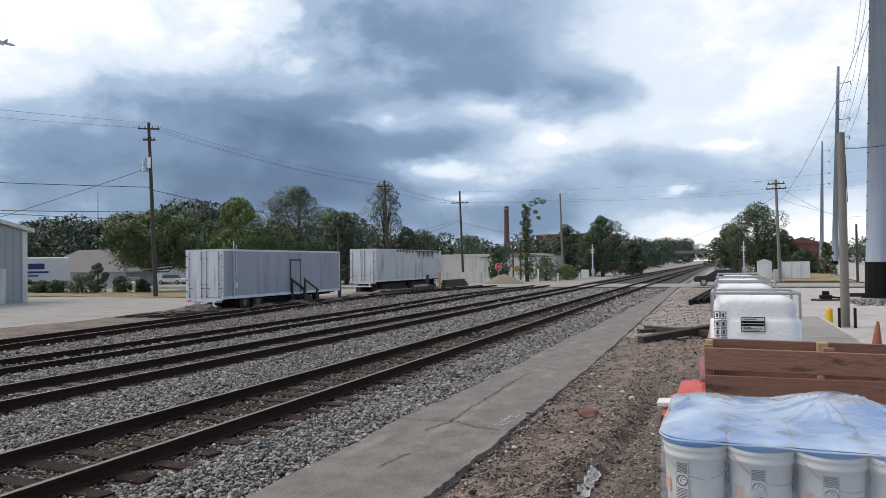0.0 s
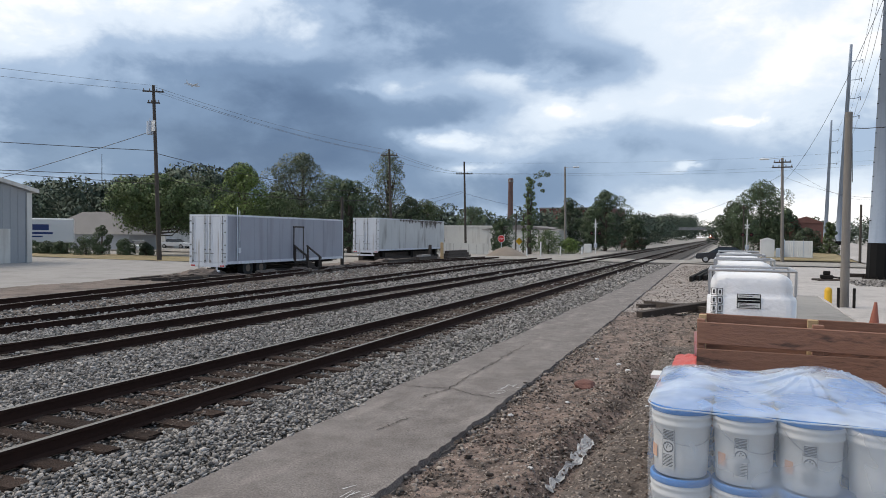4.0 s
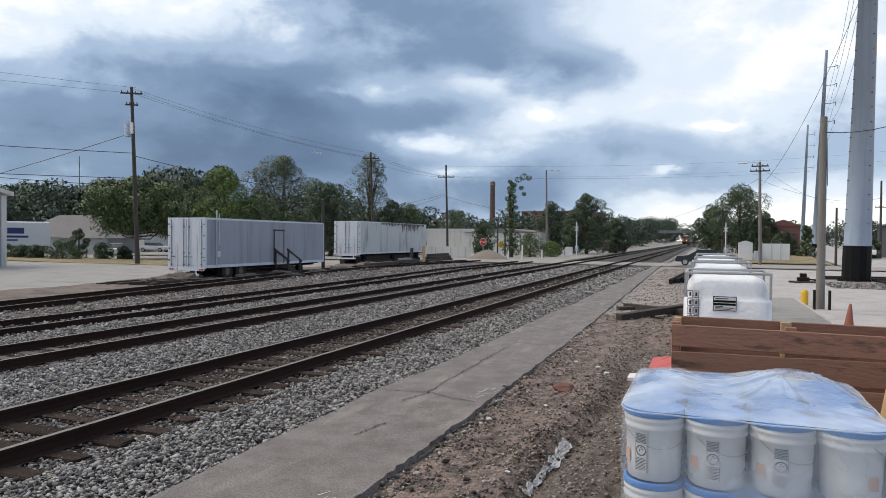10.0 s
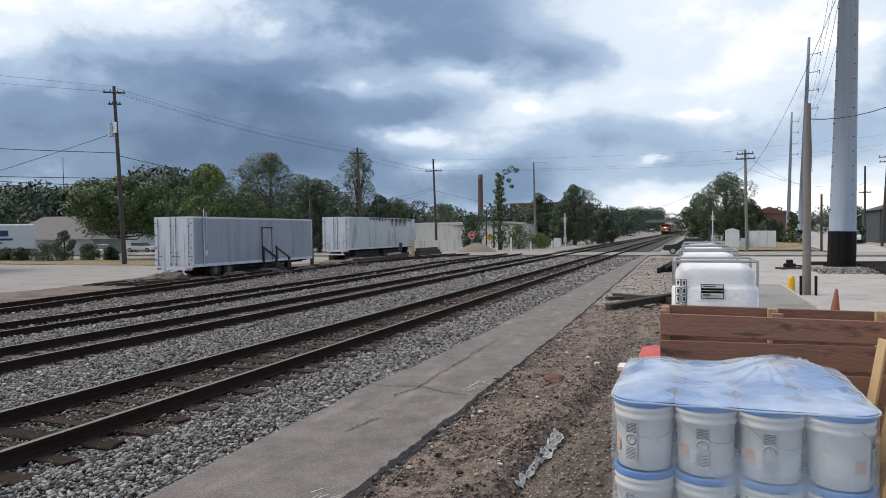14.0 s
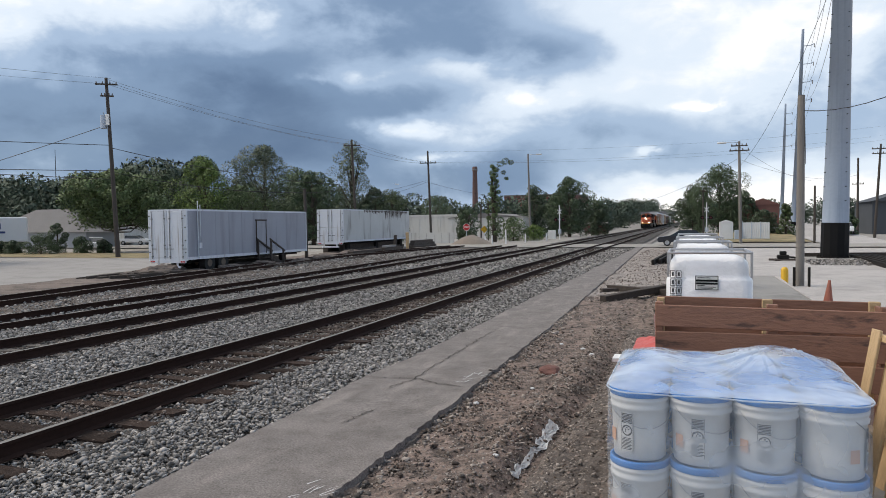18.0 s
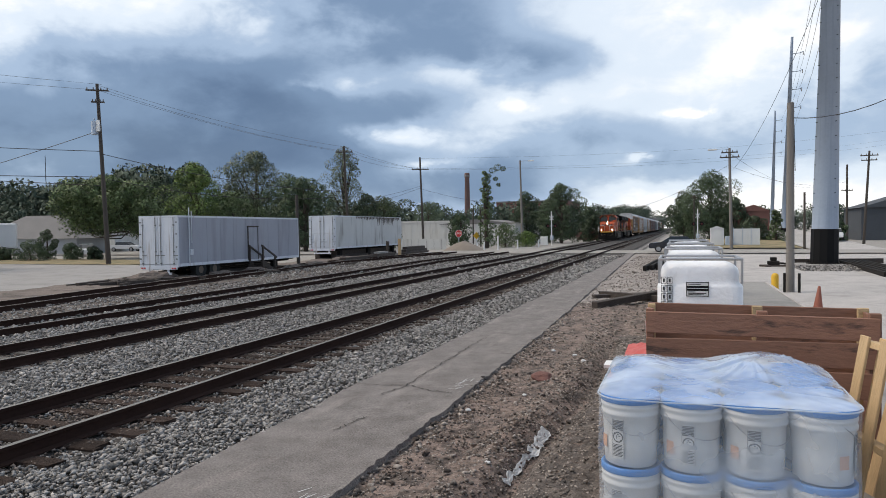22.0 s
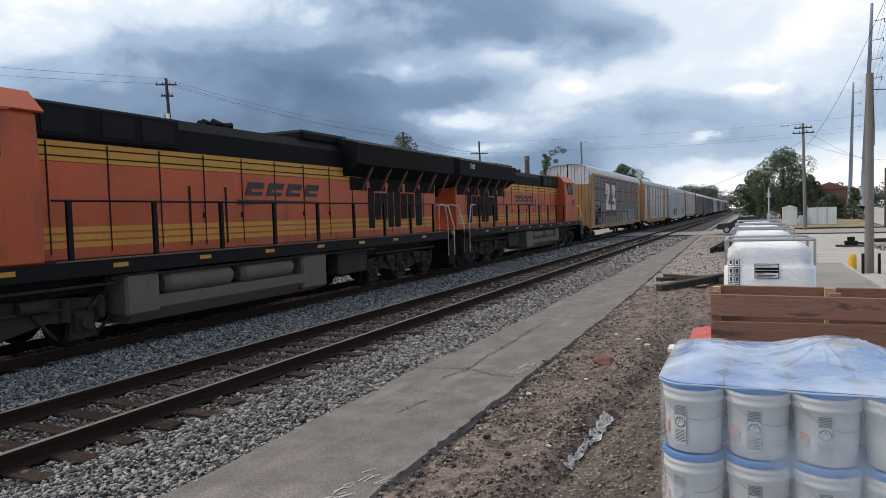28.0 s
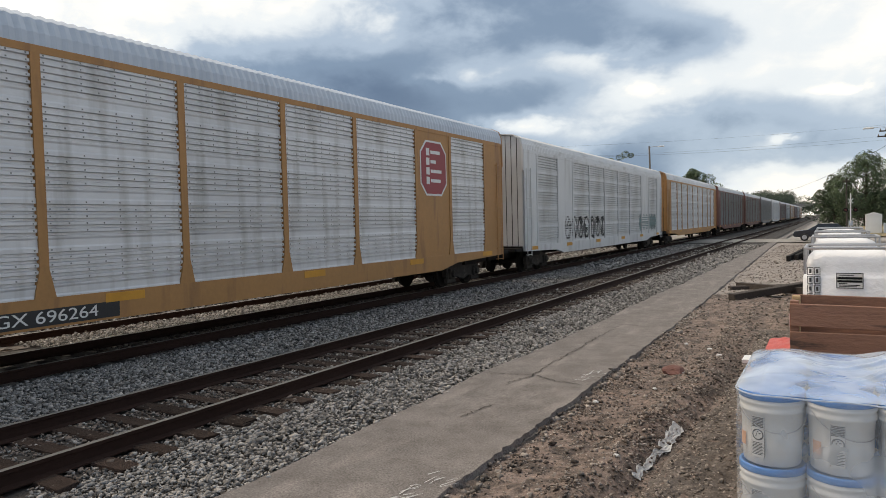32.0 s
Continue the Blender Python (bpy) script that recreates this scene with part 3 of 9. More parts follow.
strip("dirt_verge", lambda y: -3.02 - 0.02 * max(0, y - 15), lambda y: 0.6, 2, 22, 0.04, 100, dirt_z, M_DIRT, "rutted brown dirt and gravel verge beside the asphalt")
strip("wheel_track", lambda y: rut_x(y) + 0.03 + 0.08 * nz(y, 1, 1.3) + 0.05 * nz(y, 5, 4), lambda y: -0.42, 3, 16, 0.05, 30, lambda x, y: dirt_z(x, y) + 0.006 + 0.012 * nz(x, y, 9, 7) - (0.05 if y > 15.5 else 0), M_DIRTDARK, "dark damp packed dirt beside the dock")
strip("dirt_verge_far", lambda y: -3.2 - 0.012 * max(0, y - 22), lambda y: -0.3, 21.8, 70, 0.35, 14, lambda x, y: -0.05 + 0.04 * nz(x, y, 0.8) + 0.02 * nz(x, y, 3), M_DUST, "rutted brown dirt verge")
# ballast bed between and around the two main tracks; its dark colour is the shade between stones
def bed_z(x, y):
    return -0.075 + 0.02 * nz(x, y, 0.8) + 0.018 * nz(x, y, 4)


strip("ballast_bed", lambda y: -14.6, lambda y: asphalt_left(y) + 0.15, -8, 60, 0.25, 46, lambda x, y: bed_z(x, y) - (0.04 if x > -4.9 else 0) , M_BALLASTGAPS, "dark ballast bed under the tracks, coloured as shaded gaps between stones")
strip("ballast_bed_far", lambda y: -14.6, lambda y: -4.5, 60, 1400, 10, 4, lambda x, y: -0.03, M_BALLASTGAPS, "dark ballast bed under the tracks, coloured as shaded gaps between stones")
strip("yard_dirt", lambda y: -28.3 + 0.7 * nz(y, 2, 0.3) + 0.3 * nz(y, 2, 1.3) - 0.05 * max(0, y - 30), lambda y: -20.8 - 0.05 * max(0, y - 10), -8, 66, 0.3, 30, lambda x, y: -0.06 + 0.04 * nz(x, y, 0.5) + 0.03 * nz(x, y, 2) + (0.12 if y > 27 and x < -24.6 else 0) * (0.5 + nz(x, y, .7)), M_YARDDIRT, "brown dirt and debris between the yard and the siding")
strip("siding_bed", lambda y: -21.2 - 0.05 * max(0, y - 10), lambda y: -14.5, -8, 70, 0.5, 26, lambda x, y: -0.04 + 0.03 * nz(x, y, 0.6) + 0.015 * nz(x, y, 3), M_CINDER, "dark cinder and dirt bed under the sidings")
strip("concrete_lot", lambda y: -75, lambda y: min(-27.9, -25.4 - 0.36 * max(-12, y - 18)), -10, 46, 0.8, 24, lambda x, y: -0.10 + 0.006 * nz(x, y, 0.2), M_CONCRETE, "pale worn concrete yard")
strip("grass_verge", lambda y: -80, lambda y: -36, 43.5, 52, 0.8, 30, lambda x, y: -0.06 + 0.05 * nz(x, y, 0.4) + 0.03 * nz(x, y, 2), M_GRASS, "dry straw-coloured grass verge")
# the road that crosses the tracks
strip("road", lambda y: -90, lambda y: 60, 64, 73, 1.5, 60, lambda x, y: 0.02 if x > -26 else -0.03, M_LOT, "pale concrete road over the level crossing", kind="structure")
strip("yard_strip", lambda y: -0.3, lambda y: 2.75, 22.9, 64, 1.5, 5, lambda x, y: -0.085 + 0.01 * nz(x, y, 0.3), M_YARD, "pale dusty concrete yard beside the dock")
strip("yard_pavement", lambda y: 2.7, lambda y: 60, 14, 64, 1.5, 40, lambda x, y: -0.07 + 0.01 * nz(x, y, 0.3), M_YARD, "pale dusty concrete yard")
strip("side_road", lambda y: 12.4 + 0.02 * (y - 73), lambda y: 19.0 + 0.04 * (y - 73), 72.8, 240, 3, 8, lambda x, y: -0.02 + 0.022 * max(0, y - 80), M_YARD, "pale concrete side road rising away")
strip("grass_bank", lambda y: 3.5, lambda y: 12.3, 80, 100, 1.5, 30, lambda x, y: 0.0 + 0.03 * (y - 80) + 0.06 * nz(x, y, 0.4), M_GRASS, "weedy grass bank beside the road")

# cracks in the asphalt
CRACKS = (((-3.84, 7.07), (-3.80, 7.5), (-3.72, 7.81)), ((-4.50, 9.36), (-4.1, 9.42), (-3.86, 9.49), (-3.4, 9.28), (-3.0, 9.18)),
          ((-4.02, 8.75), (-3.95, 9.15), (-3.86, 9.49), (-3.94, 10.38), (-3.90, 11.43), (-3.95, 12.0), (-3.92, 12.65), (-3.97, 13.4), (-3.92, 14.55)),
          ((-3.24, 12.42), (-3.0, 12.44), (-2.74, 12.49)))
cb = bmesh.new()
for line in CRACKS:
    pts = []
    for (xa, ya), (xb, yb) in zip(line, line[1:]):
        n = 9
        for i in range(n):
            f = i / n
            pts.append((xa + (xb - xa) * f + random.uniform(-.05, .05), ya + (yb - ya) * f + random.uniform(-.03, .03)))
    pts.append(line[-1])
    prev = None
    for k, (x, y) in enumerate(pts):
        a, b = pts[max(0, k - 1)], pts[min(len(pts) - 1, k + 1)]
        d = Vector((b[0] - a[0], b[1] - a[1])).normalized()
        w = 0.0095 * min(1, (k + 1) / 4, (len(pts) - k) / 4) * random.uniform(0.5, 1.3)
        z = 0.012 * nz(x, y, 0.7) + 0.004 * nz(x, y, 3) + 0.010
        cur = [cb.verts.new((x - d.y * w, y + d.x * w, z)), cb.verts.new((x + d.y * w, y - d.x * w, z))]
        if prev:
            cb.faces.new((prev[0], prev[1], cur[1], cur[0]))
        prev = cur
tagged(part("pavement_cracks", cb, M_CRACK), "dark branching cracks in the asphalt", "crack", "", "structure")

# pale scraped marks on the asphalt
sb = bmesh.new()
scuff_rng = random.Random(4)
for cx, cy in ((-3.06, 9.72), (-3.08, 5.0)):
    for _ in range(16):
        x, y, L, w = cx + scuff_rng.uniform(-.16, .12), cy + scuff_rng.uniform(-.35, .35), scuff_rng.uniform(.06, .22), scuff_rng.uniform(.003, .008)
        a = 1.2 + scuff_rng.uniform(-.4, .4)
        ca, sa = math.cos(a), math.sin(a)
        z = 0.012 * nz(x, y, 0.7) + 0.004 * nz(x, y, 3) + 0.009
        sb.faces.new([sb.verts.new((x + ca * u - sa * v, y + sa * u + ca * v, z)) for u, v in ((0, -w), (L, -w * .4), (L, w * .4), (0, w))])
tagged(part("pavement_scuffs", sb, M_LABEL), "pale scraped marks on the asphalt", "scuff", "", "structure")

# ---------- tracks ----------
RAIL_PROFILE = ((-0.072, -0.035), (0.072, -0.035), (0.072, -0.022), (0.011, 0.0), (0.011, 0.105), (0.036, 0.117), (0.036, 0.152), (-0.036, 0.152), (-0.036, 0.117), (-0.011, 0.105), (-0.011, 0.0), (-0.072, -0.022))


def rail_mesh(line, z0):
    """A rail drawn along a list of (x, y); its worn head is a second material."""
    verts, faces, mats = [], [], []
    n = len(RAIL_PROFILE)
    for x, y in line:
        verts += [(x + px, y, z0 + pz) for px, pz in RAIL_PROFILE]
    for j in range(len(line) - 1):
        for i in range(n):
            k = (i + 1) % n
            faces.append((j * n + i, j * n + k, (j + 1) * n + k, (j + 1) * n + i))
            mats.append(1 if i == 6 else 0)
    me = bpy.data.meshes.new("rail")
    me.from_pydata(verts, [], faces)
    me.materials.append(M_RAIL)
    me.materials.append(M_RAILTOP)
    me.polygons.foreach_set("material_index", mats)
    return me


def tie_mesh(seed, wood, w=0.23, l=2.6, h=0.18):
    rnd = random.Random(seed)
    bm = bmesh.new()
    vs = box(bm, -l / 2, l / 2, -w / 2, w / 2, -h, 0, bevel=0.014)
    for v in vs:
        v.co.x += rnd.uniform(-.03, .03)
        v.co.y += rnd.uniform(-.012, .012)
        v.co.z += rnd.uniform(-.010, .006)
    return mesh_of("tie", bm, wood)


TIES = [tie_mesh(k, M_TIE) for k in range(5)]
TIES_PALE = [tie_mesh(k, M_TIEPALE) for k in range(5)]


def track(name, xf, y0, y1, near, pitch, label, z0=0.0, pale=True):
    t = thing(name, Matrix(), label, "railway track", "", "structure")
    ys = list(np.arange(y0, min(y1, 80), 2.0)) + list(np.arange(min(y1, 80), y1 + 1, 20.0))
    for s in (-0.7525, 0.7525):
        ob = new("rail", rail_mesh([(xf(y) + s, y) for y in ys], z0))
        ob.parent = t
    rnd = random.Random(name)
    far = []
    y = y0
    while y < min(y1, 240):
        m = Matrix.Translation((xf(y) + rnd.uniform(-.08, .08), y, z0 - 0.026 + rnd.uniform(-.016, .010))) @ Euler((rnd.uniform(-.01, .01), rnd.uniform(-.008, .008), rnd.uniform(-.03, .03))).to_matrix().to_4x4()
        if near[0] < y < near[1]:
            piece("tie", rnd.choice(TIES_PALE if pale else TIES), t, m)
        else:
            far.append(m)
        y += pitch * rnd.uniform(0.9, 1.1)
    verts, faces = [], []
    for m in far:
        k = len(verts)
        verts += [m @ Vector(c) for c in ((-1.3, -.11, 0), (1.3, -.11, 0), (1.3, .11, 0), (-1.3, .11, 0), (-1.3, -.11, -.15), (1.3, -.11, -.15), (1.3, .11, -.15), (-1.3, .11, -.15))]
        faces += [tuple(k + i for i in q) for q in ((0, 1, 2, 3), (0, 4, 5, 1), (1, 5, 6, 2), (2, 6, 7, 3), (3, 7, 4, 0))]
    if far:
        me = bpy.data.meshes.new("far_ties")
        me.from_pydata(verts, [], faces)
        me.materials.append(M_TIEPALE if pale else M_TIE)
        ob = new("far_ties", me)
        ob.parent = t
        tagged(ob, "weathered timber ties", "", "", "stuff")
    return t


track("track_1", lambda y: T1, -8, 1400, (-2, 48), 0.53, "main line railway track, dark rusty rails on dark timber ties", pale=False)
track("track_2", lambda y: T2, -8, 1400, (4, 62), 0.53, "main line railway track, dark rusty rails on weathered timber ties")
track("track_3", lambda y: T3 + 0.02 - 0.0016 * max(0, y - 12) ** 1.9 if y < 46 else T3 - 1.30 + 0.026 * (y - 46), -8, 66, (6, 50), 0.56, "rusty siding track on dark ties in cinder")
track("track_4", lambda y: -19.9 - 0.30 - 0.145 * max(0, y - 12) ** 0.98 if y < 45 else -24.6 + 0.12 * (y - 45), -8, 66, (6, 52), 0.58, "rusty siding track on dark ties, half buried in dirt")

# ---------- loose stones ----------
def scatter(name, spots, sizes, material, label, parent=None, seed=3, flat_z=0.7):
    """One mesh of many small angular stones; spots is an array of places, sizes of half widths."""
    rng = np.random.default_rng(seed)
    n = len(spots)
    cube = np.array([(x, y, z) for x in (-1, 1) for y in (-1, 1) for z in (-1, 1)], float)
    quads = np.array([(0, 1, 3, 2), (4, 6, 7, 5), (0, 4, 5, 1), (2, 3, 7, 6), (0, 2, 6, 4), (1, 5, 7, 3)])
    v = cube[None] * rng.uniform(0.25, 1.0, (n, 8, 3)) * rng.uniform(0.45, 1.6, (n, 1, 3))
    ang = rng.uniform(0, 2 * np.pi, (n, 3))
    for ax, (i, j) in enumerate(((1, 2), (0, 2), (0, 1))):
        c, s = np.cos(ang[:, ax])[:, None], np.sin(ang[:, ax])[:, None]
        a, b = v[:, :, i].copy(), v[:, :, j].copy()
        v[:, :, i], v[:, :, j] = c * a - s * b, s * a + c * b
    v *= (np.asarray(sizes)[:, None, None] * np.array([1, 1, flat_z]))
    v += np.asarray(spots)[:, None, :]
    faces = (quads[None] + 8 * np.arange(n)[:, None, None]).reshape(-1)
    me = bpy.data.meshes.new(name)
    me.vertices.add(8 * n)
    me.vertices.foreach_set("co", v.reshape(-1))
    me.loops.add(len(faces))
    me.loops.foreach_set("vertex_index", faces.astype(np.int32))
    me.polygons.add(6 * n)
    me.polygons.foreach_set("loop_start", np.arange(0, 24 * n, 4, dtype=np.int32))
    me.polygons.foreach_set("loop_total", np.full(6 * n, 4, np.int32))
    me.update(calc_edges=True)
    me.materials.append(material)
    return tagged(new(name, me), label, "stones", "", "stuff")


def band(x0, x1, y0, y1, per_m2, s0, s1, rng, zf, keep=None):
    n = int((x1 - x0) * (y1 - y0) * per_m2)
    x, y = rng.uniform(x0, x1, n), rng.uniform(y0, y1, n)
    s = rng.uniform(s0, s1, n) * (1 + 0.35 * (rng.random(n) > 0.9))
    z = np.array([zf(a, b) for a, b in zip(x, y)]) + s * rng.uniform(-.6, .9, n)
    pts = np.stack([x, y, z], 1)
    if keep is not None:
        k = np.array([keep(a, b) for a, b in zip(x, y)])
        pts, s = pts[k], s[k]
    return pts, s


rng = np.random.default_rng(11)


def off_rail(x, y):
    return all(abs(x - c - d) > 0.085 for c in (T1, T2) for d in (-.7525, .7525))


def shoulder_keep(x, y):
    return x < asphalt_left(y) + 0.10 * nz(y, 9, 2.5) + 0.04 * random.random() and off_rail(x, y)


groups = []
for (y0, y1, k, s0, s1) in ((3.4, 8, 1150, .009, .027), (8, 13, 780, .011, .029), (13, 20, 440, .014, .031), (20, 32, 220, .020, .038), (32, 60, 66, .038, .064)):
    groups.append(band(-6.35, -4.4, y0, y1, k, s0, s1, rng, lambda x, y: (-0.075 if x < -6.0 else -0.035) + 0.02 * nz(x, y, 1.2), shoulder_keep))
    groups.append(band(-10.9, -8.5, y0, y1, k * 0.8, s0 * 1.05, s1 * 1.05, rng, lambda x, y: -0.02 + 0.025 * nz(x, y, 0.9), off_rail))
    groups.append(band(-8.5, -6.3, y0, y1, k * 0.22, s0, s1 * .9, rng, lambda x, y: -0.062 + 0.02 * nz(x, y, 1.2), off_rail))
    if y1 > 8:
        groups.append(band(-13.3, -10.9, y0, y1, k * 0.22, s0 * 1.1, s1, rng, lambda x, y: -0.06, off_rail))
        groups.append(band(-14.9, -13.2, y0, y1, k * 0.6, s0 * 1.15, s1 * 1.15, rng, lambda x, y: -0.01, off_rail))
groups.append(band(-17.4, -14.6, 8, 30, 90, .022, .045, rng, lambda x, y: -0.03 + 0.02 * nz(x, y, .9)))
groups.append(band(-20.4, -17.2, 9, 30, 45, .022, .045, rng, lambda x, y: -0.03 + 0.02 * nz(x, y, .9)))
groups.append(band(-25.0, -15.0, 30, 60, 18, .03, .06, rng, lambda x, y: -0.03))
scatter("ballast_stones", np.concatenate([g[0] for g in groups]), np.concatenate([g[1] for g in groups]), M_STONE, "grey crushed ballast stones between and beside the tracks")
M_BROWNSTONE = mat("dirty_brown_stone", (0.17, 0.135, 0.115), 0.9, var=0.2, scale=6, fine=50, bump=0.3, isl=0.5)
groups = [band(-8.5, -6.25, 3.5, 30, 250, .010, .028, rng, lambda x, y: -0.055 + 0.015 * nz(x, y, .7), off_rail), band(-13.2, -11.0, 8, 36, 160, .014, .03, rng, lambda x, y: -0.05, off_rail),
          band(-22, -15, 8, 45, 5, .025, .05, rng, lambda x, y: -0.02)]
scatter("dirty_stones", np.concatenate([g[0] for g in groups]), np.concatenate([g[1] for g in groups]), M_BROWNSTONE, "brown grimy stones between the rails", seed=4)
groups = [band(-2.8, -0.3, 4.5, 14, 420, .004, .013, rng, dirt_z), band(-2.8, -0.3, 4.5, 14, 26, .012, .03, rng, dirt_z), band(-2.95, -0.3, 14, 24, 40, .012, .035, rng, dirt_z), band(-1.5, -.7, 4.5, 16, 220, .005, .016, rng, dirt_z),
          band(-2.95, -2.66, 4.5, 18, 220, .008, .034, rng, dirt_z), band(-1.9, -1.5, 4.5, 18, 260, .006, .020, rng, dirt_z), band(-1.3, -.9, 4.5, 15, 300, .006, .018, rng, dirt_z)]
scatter("verge_gravel", np.concatenate([g[0] for g in groups]), np.concatenate([g[1] for g in groups]), mat("verge_gravel", (0.25, 0.215, 0.19), 0.9, var=0.2, scale=6, fine=50, bump=0.3, isl=0.75), "mixed gravel in the dirt verge", seed=5)


def clod_keep(x, y):
    """Clods lie in drifts, thickest along the ridge beside the rut and under the asphalt's edge."""
    d = x - rut_x(y)
    near = math.exp(-((d + .35) / .30) ** 2) + .9 * math.exp(-((x + 2.62) / .22) ** 2) + .25
    return random.random() < near * (0.55 + 1.3 * nz(x, y, 1.3, 12))


groups = [band(-2.9, -0.5, 4.5, 10, 620, .005, .018, rng, dirt_z, clod_keep), band(-2.95, -0.5, 10, 15, 240, .007, .022, rng, dirt_z, clod_keep), band(-2.9, -0.6, 4.5, 12, 24, .018, .036, rng, dirt_z, clod_keep)]
scatter("dirt_clods", np.concatenate([g[0] for g in groups]), np.concatenate([g[1] for g in groups]), mat("dark_dirt_clod", (0.105, 0.082, 0.070), 0.95, var=0.3, scale=6, fine=40, bump=0.4, isl=0.55), "dark brown clods of earth in the verge", seed=9)
groups = [band(6.2, 11.5, 40, 48, 130, .02, .055, rng, lambda x, y: -0.07 + 0.10 * math.exp(-((x - 9.5) / 2.0) ** 2 - ((y - 43.6) / 1.8) ** 2))]
far_verge = band(-3.3, -.3, 22, 60, 34, .010, .030, rng, lambda x, y: -0.05 + 0.04 * nz(x, y, 0.8) + 0.02 * nz(x, y, 3))
scatter("verge_stones", far_verge[0], far_verge[1], M_BROWNSTONE, "scattered stones on the dusty verge", seed=15)
scatter("gravel_heap", groups[0][0], groups[0][1], M_STONE, "low spread of grey gravel round the pole base", seed=6)

# ---------- the loading dock and what stands on it ----------
DOCK_Z = 0.61
dock = thing("loading_dock", Matrix(), "low grey concrete loading dock with a pale worn edge", "platform", "", "structure")
bm = bmesh.new()
box(bm, -0.44, 2.50, -4, 22.9, -0.14, DOCK_Z, bevel=0.02)
part("slab", bm, M_DOCK, dock)
bm = bmesh.new()
box(bm, 2.50, 2.58, -4, 22.9, -0.14, DOCK_Z + 0.012, bevel=0.012)
box(bm, -0.44, 2.58, 22.9, 22.98, -0.14, DOCK_Z + 0.012, bevel=0.012)
part("edge_angle", bm, M_YARD, dock, "pale worn edge strip")

# ---- buckets ----
BR, BH = 0.149, 0.362


def cyl(bm, polys, r, h=0.0012):
    """Flat shapes laid on a round wall; u runs round the wall, v is the height; the middle faces -y."""
    for poly in polys:
        vs = [bm.verts.new(((r + h) * math.sin(u / r), -(r + h) * math.cos(u / r), v)) for u, v in poly]
        bm.faces.new(vs)


def strip_rect(u0, u1, v0, v1, n=6):
    return [[(u0 + (u1 - u0) * i / n, v0), (u0 + (u1 - u0) * (i + 1) / n, v0), (u0 + (u1 - u0) * (i + 1) / n, v1), (u0 + (u1 - u0) * i / n, v1)] for i in range(n)]


def rr(z):
    return 0.132 + (0.146 - 0.132) * z / BH


def bucket(label, turn, marked=True):
    t = thing("bucket", Matrix(), label, "bucket", "wrapped pails on the pallet")
    bm = bmesh.new()
    lathe(bm, [(.126, 0), (.132, .006), (rr(.12), .12), (rr(.255), .255), (.150, .262), (.152, .275), (.147, .282), (.147, .298), (.152, .304), (.152, .316), (.147, .322), (.147, .338)], 28)
    part("body", bm, M_BUCKET, t)
    bm = bmesh.new()
    lathe(bm, [(.151, .326), (.1535, .330), (.1535, .357), (.149, .362), (.140, .362), (.136, .354), (.02, .354)], 28)
    part("lid", bm, M_BLUE, t, "blue snap-on lid")
    bm = bmesh.new()
    pts = []
    for i in range(15):
        a = math.pi * i / 14
        pts.append((.157 * math.cos(a), -.157 * math.sin(a) * .92 - .012, .29 - .115 * math.sin(a)))
    path_rod(bm, [Matrix.Rotation(radians(turn), 3, "Z") @ Vector(p) for p in pts], .0025, 5)
    part("handle", bm, M_CAGE, t, "thin wire handle")
    if marked:
        r = .1435
        bm = bmesh.new()
        cyl(bm, strip_rect(-.032, .032, .045, .246), r, .0010)
        lb = part("label", bm, M_LABEL, t, "pale warning label with a barred circle")
        bm = bmesh.new()
        ring = []
        for i in range(20):
            a0, a1 = 2 * math.pi * i / 20, 2 * math.pi * (i + 1) / 20
            ring.append([(.028 * math.cos(a0), .155 + .028 * math.sin(a0)), (.028 * math.cos(a1), .155 + .028 * math.sin(a1)), (.022 * math.cos(a1), .155 + .022 * math.sin(a1)), (.022 * math.cos(a0), .155 + .022 * math.sin(a0))])
        ring.append([(-.022, .173), (-.017, .178), (.022, .137), (.017, .132)])
        ring += [[(-.012, .144), (-.008, .144), (-.003, .162), (-.007, .164)], [(.004, .158), (.014, .160), (.014, .165), (.004, .163)], [(-.004, .166), (.004, .166), (.004, .173), (-.004, .173)]]
        for k in range(9):
            ring += strip_rect(-.027, .022 + .005 * (k % 2), .056 + k * .0072, .0592 + k * .0072)
        for k in range(7):
            ring += strip_rect(-.028, .027, .192 + k * .0074, .1976 + k * .0074)
        for a in (-.032, .0305):
            ring.append([(a, .045), (a + .0015, .045), (a + .0015, .246), (a, .246)])
        cyl(bm, ring, r, .0018)
        part("label_print", bm, M_LABELINK, lb)
        bm = bmesh.new()
        cyl(bm, strip_rect(-.125, -.075, .085, .150), .1415, .0012)
        part("sticker", bm, M_PEACH, t, "peach-coloured sticker")
    for o in t.children:
        o.matrix_local = Matrix.Rotation(0, 4, "Z") @ o.matrix_local
    return t


BX0, BY0, BP = -0.385 + .153, 3.57 + .153, 0.302
front = bucket("white plastic pail with a blue lid, wrapped on a pallet", 40)
plain = bucket("white plastic pail with a blue lid, wrapped on a pallet", -30, False)
PALLET_TOP = DOCK_Z + .13
for layer in range(2):
    for i in range(4):
        for j in range(4):
            src = front if (j == 0 or i == 0) else plain
            turn = (-24, -7, -5, 70)[i] + random.uniform(-2, 2) if j == 0 else random.uniform(-14, 14) - (35 if i == 0 else 0)
            m = Matrix.Translation((BX0 + i * BP, BY0 + j * BP, PALLET_TOP + layer * .366)) @ Matrix.Rotation(radians(turn), 4, "Z")
            if layer == 0 and i == 0 and j == 0:
                front.matrix_world = m
            elif layer == 0 and i == 1 and j == 1:
                plain.matrix_world = m
            else:
                copy_thing(src, m)


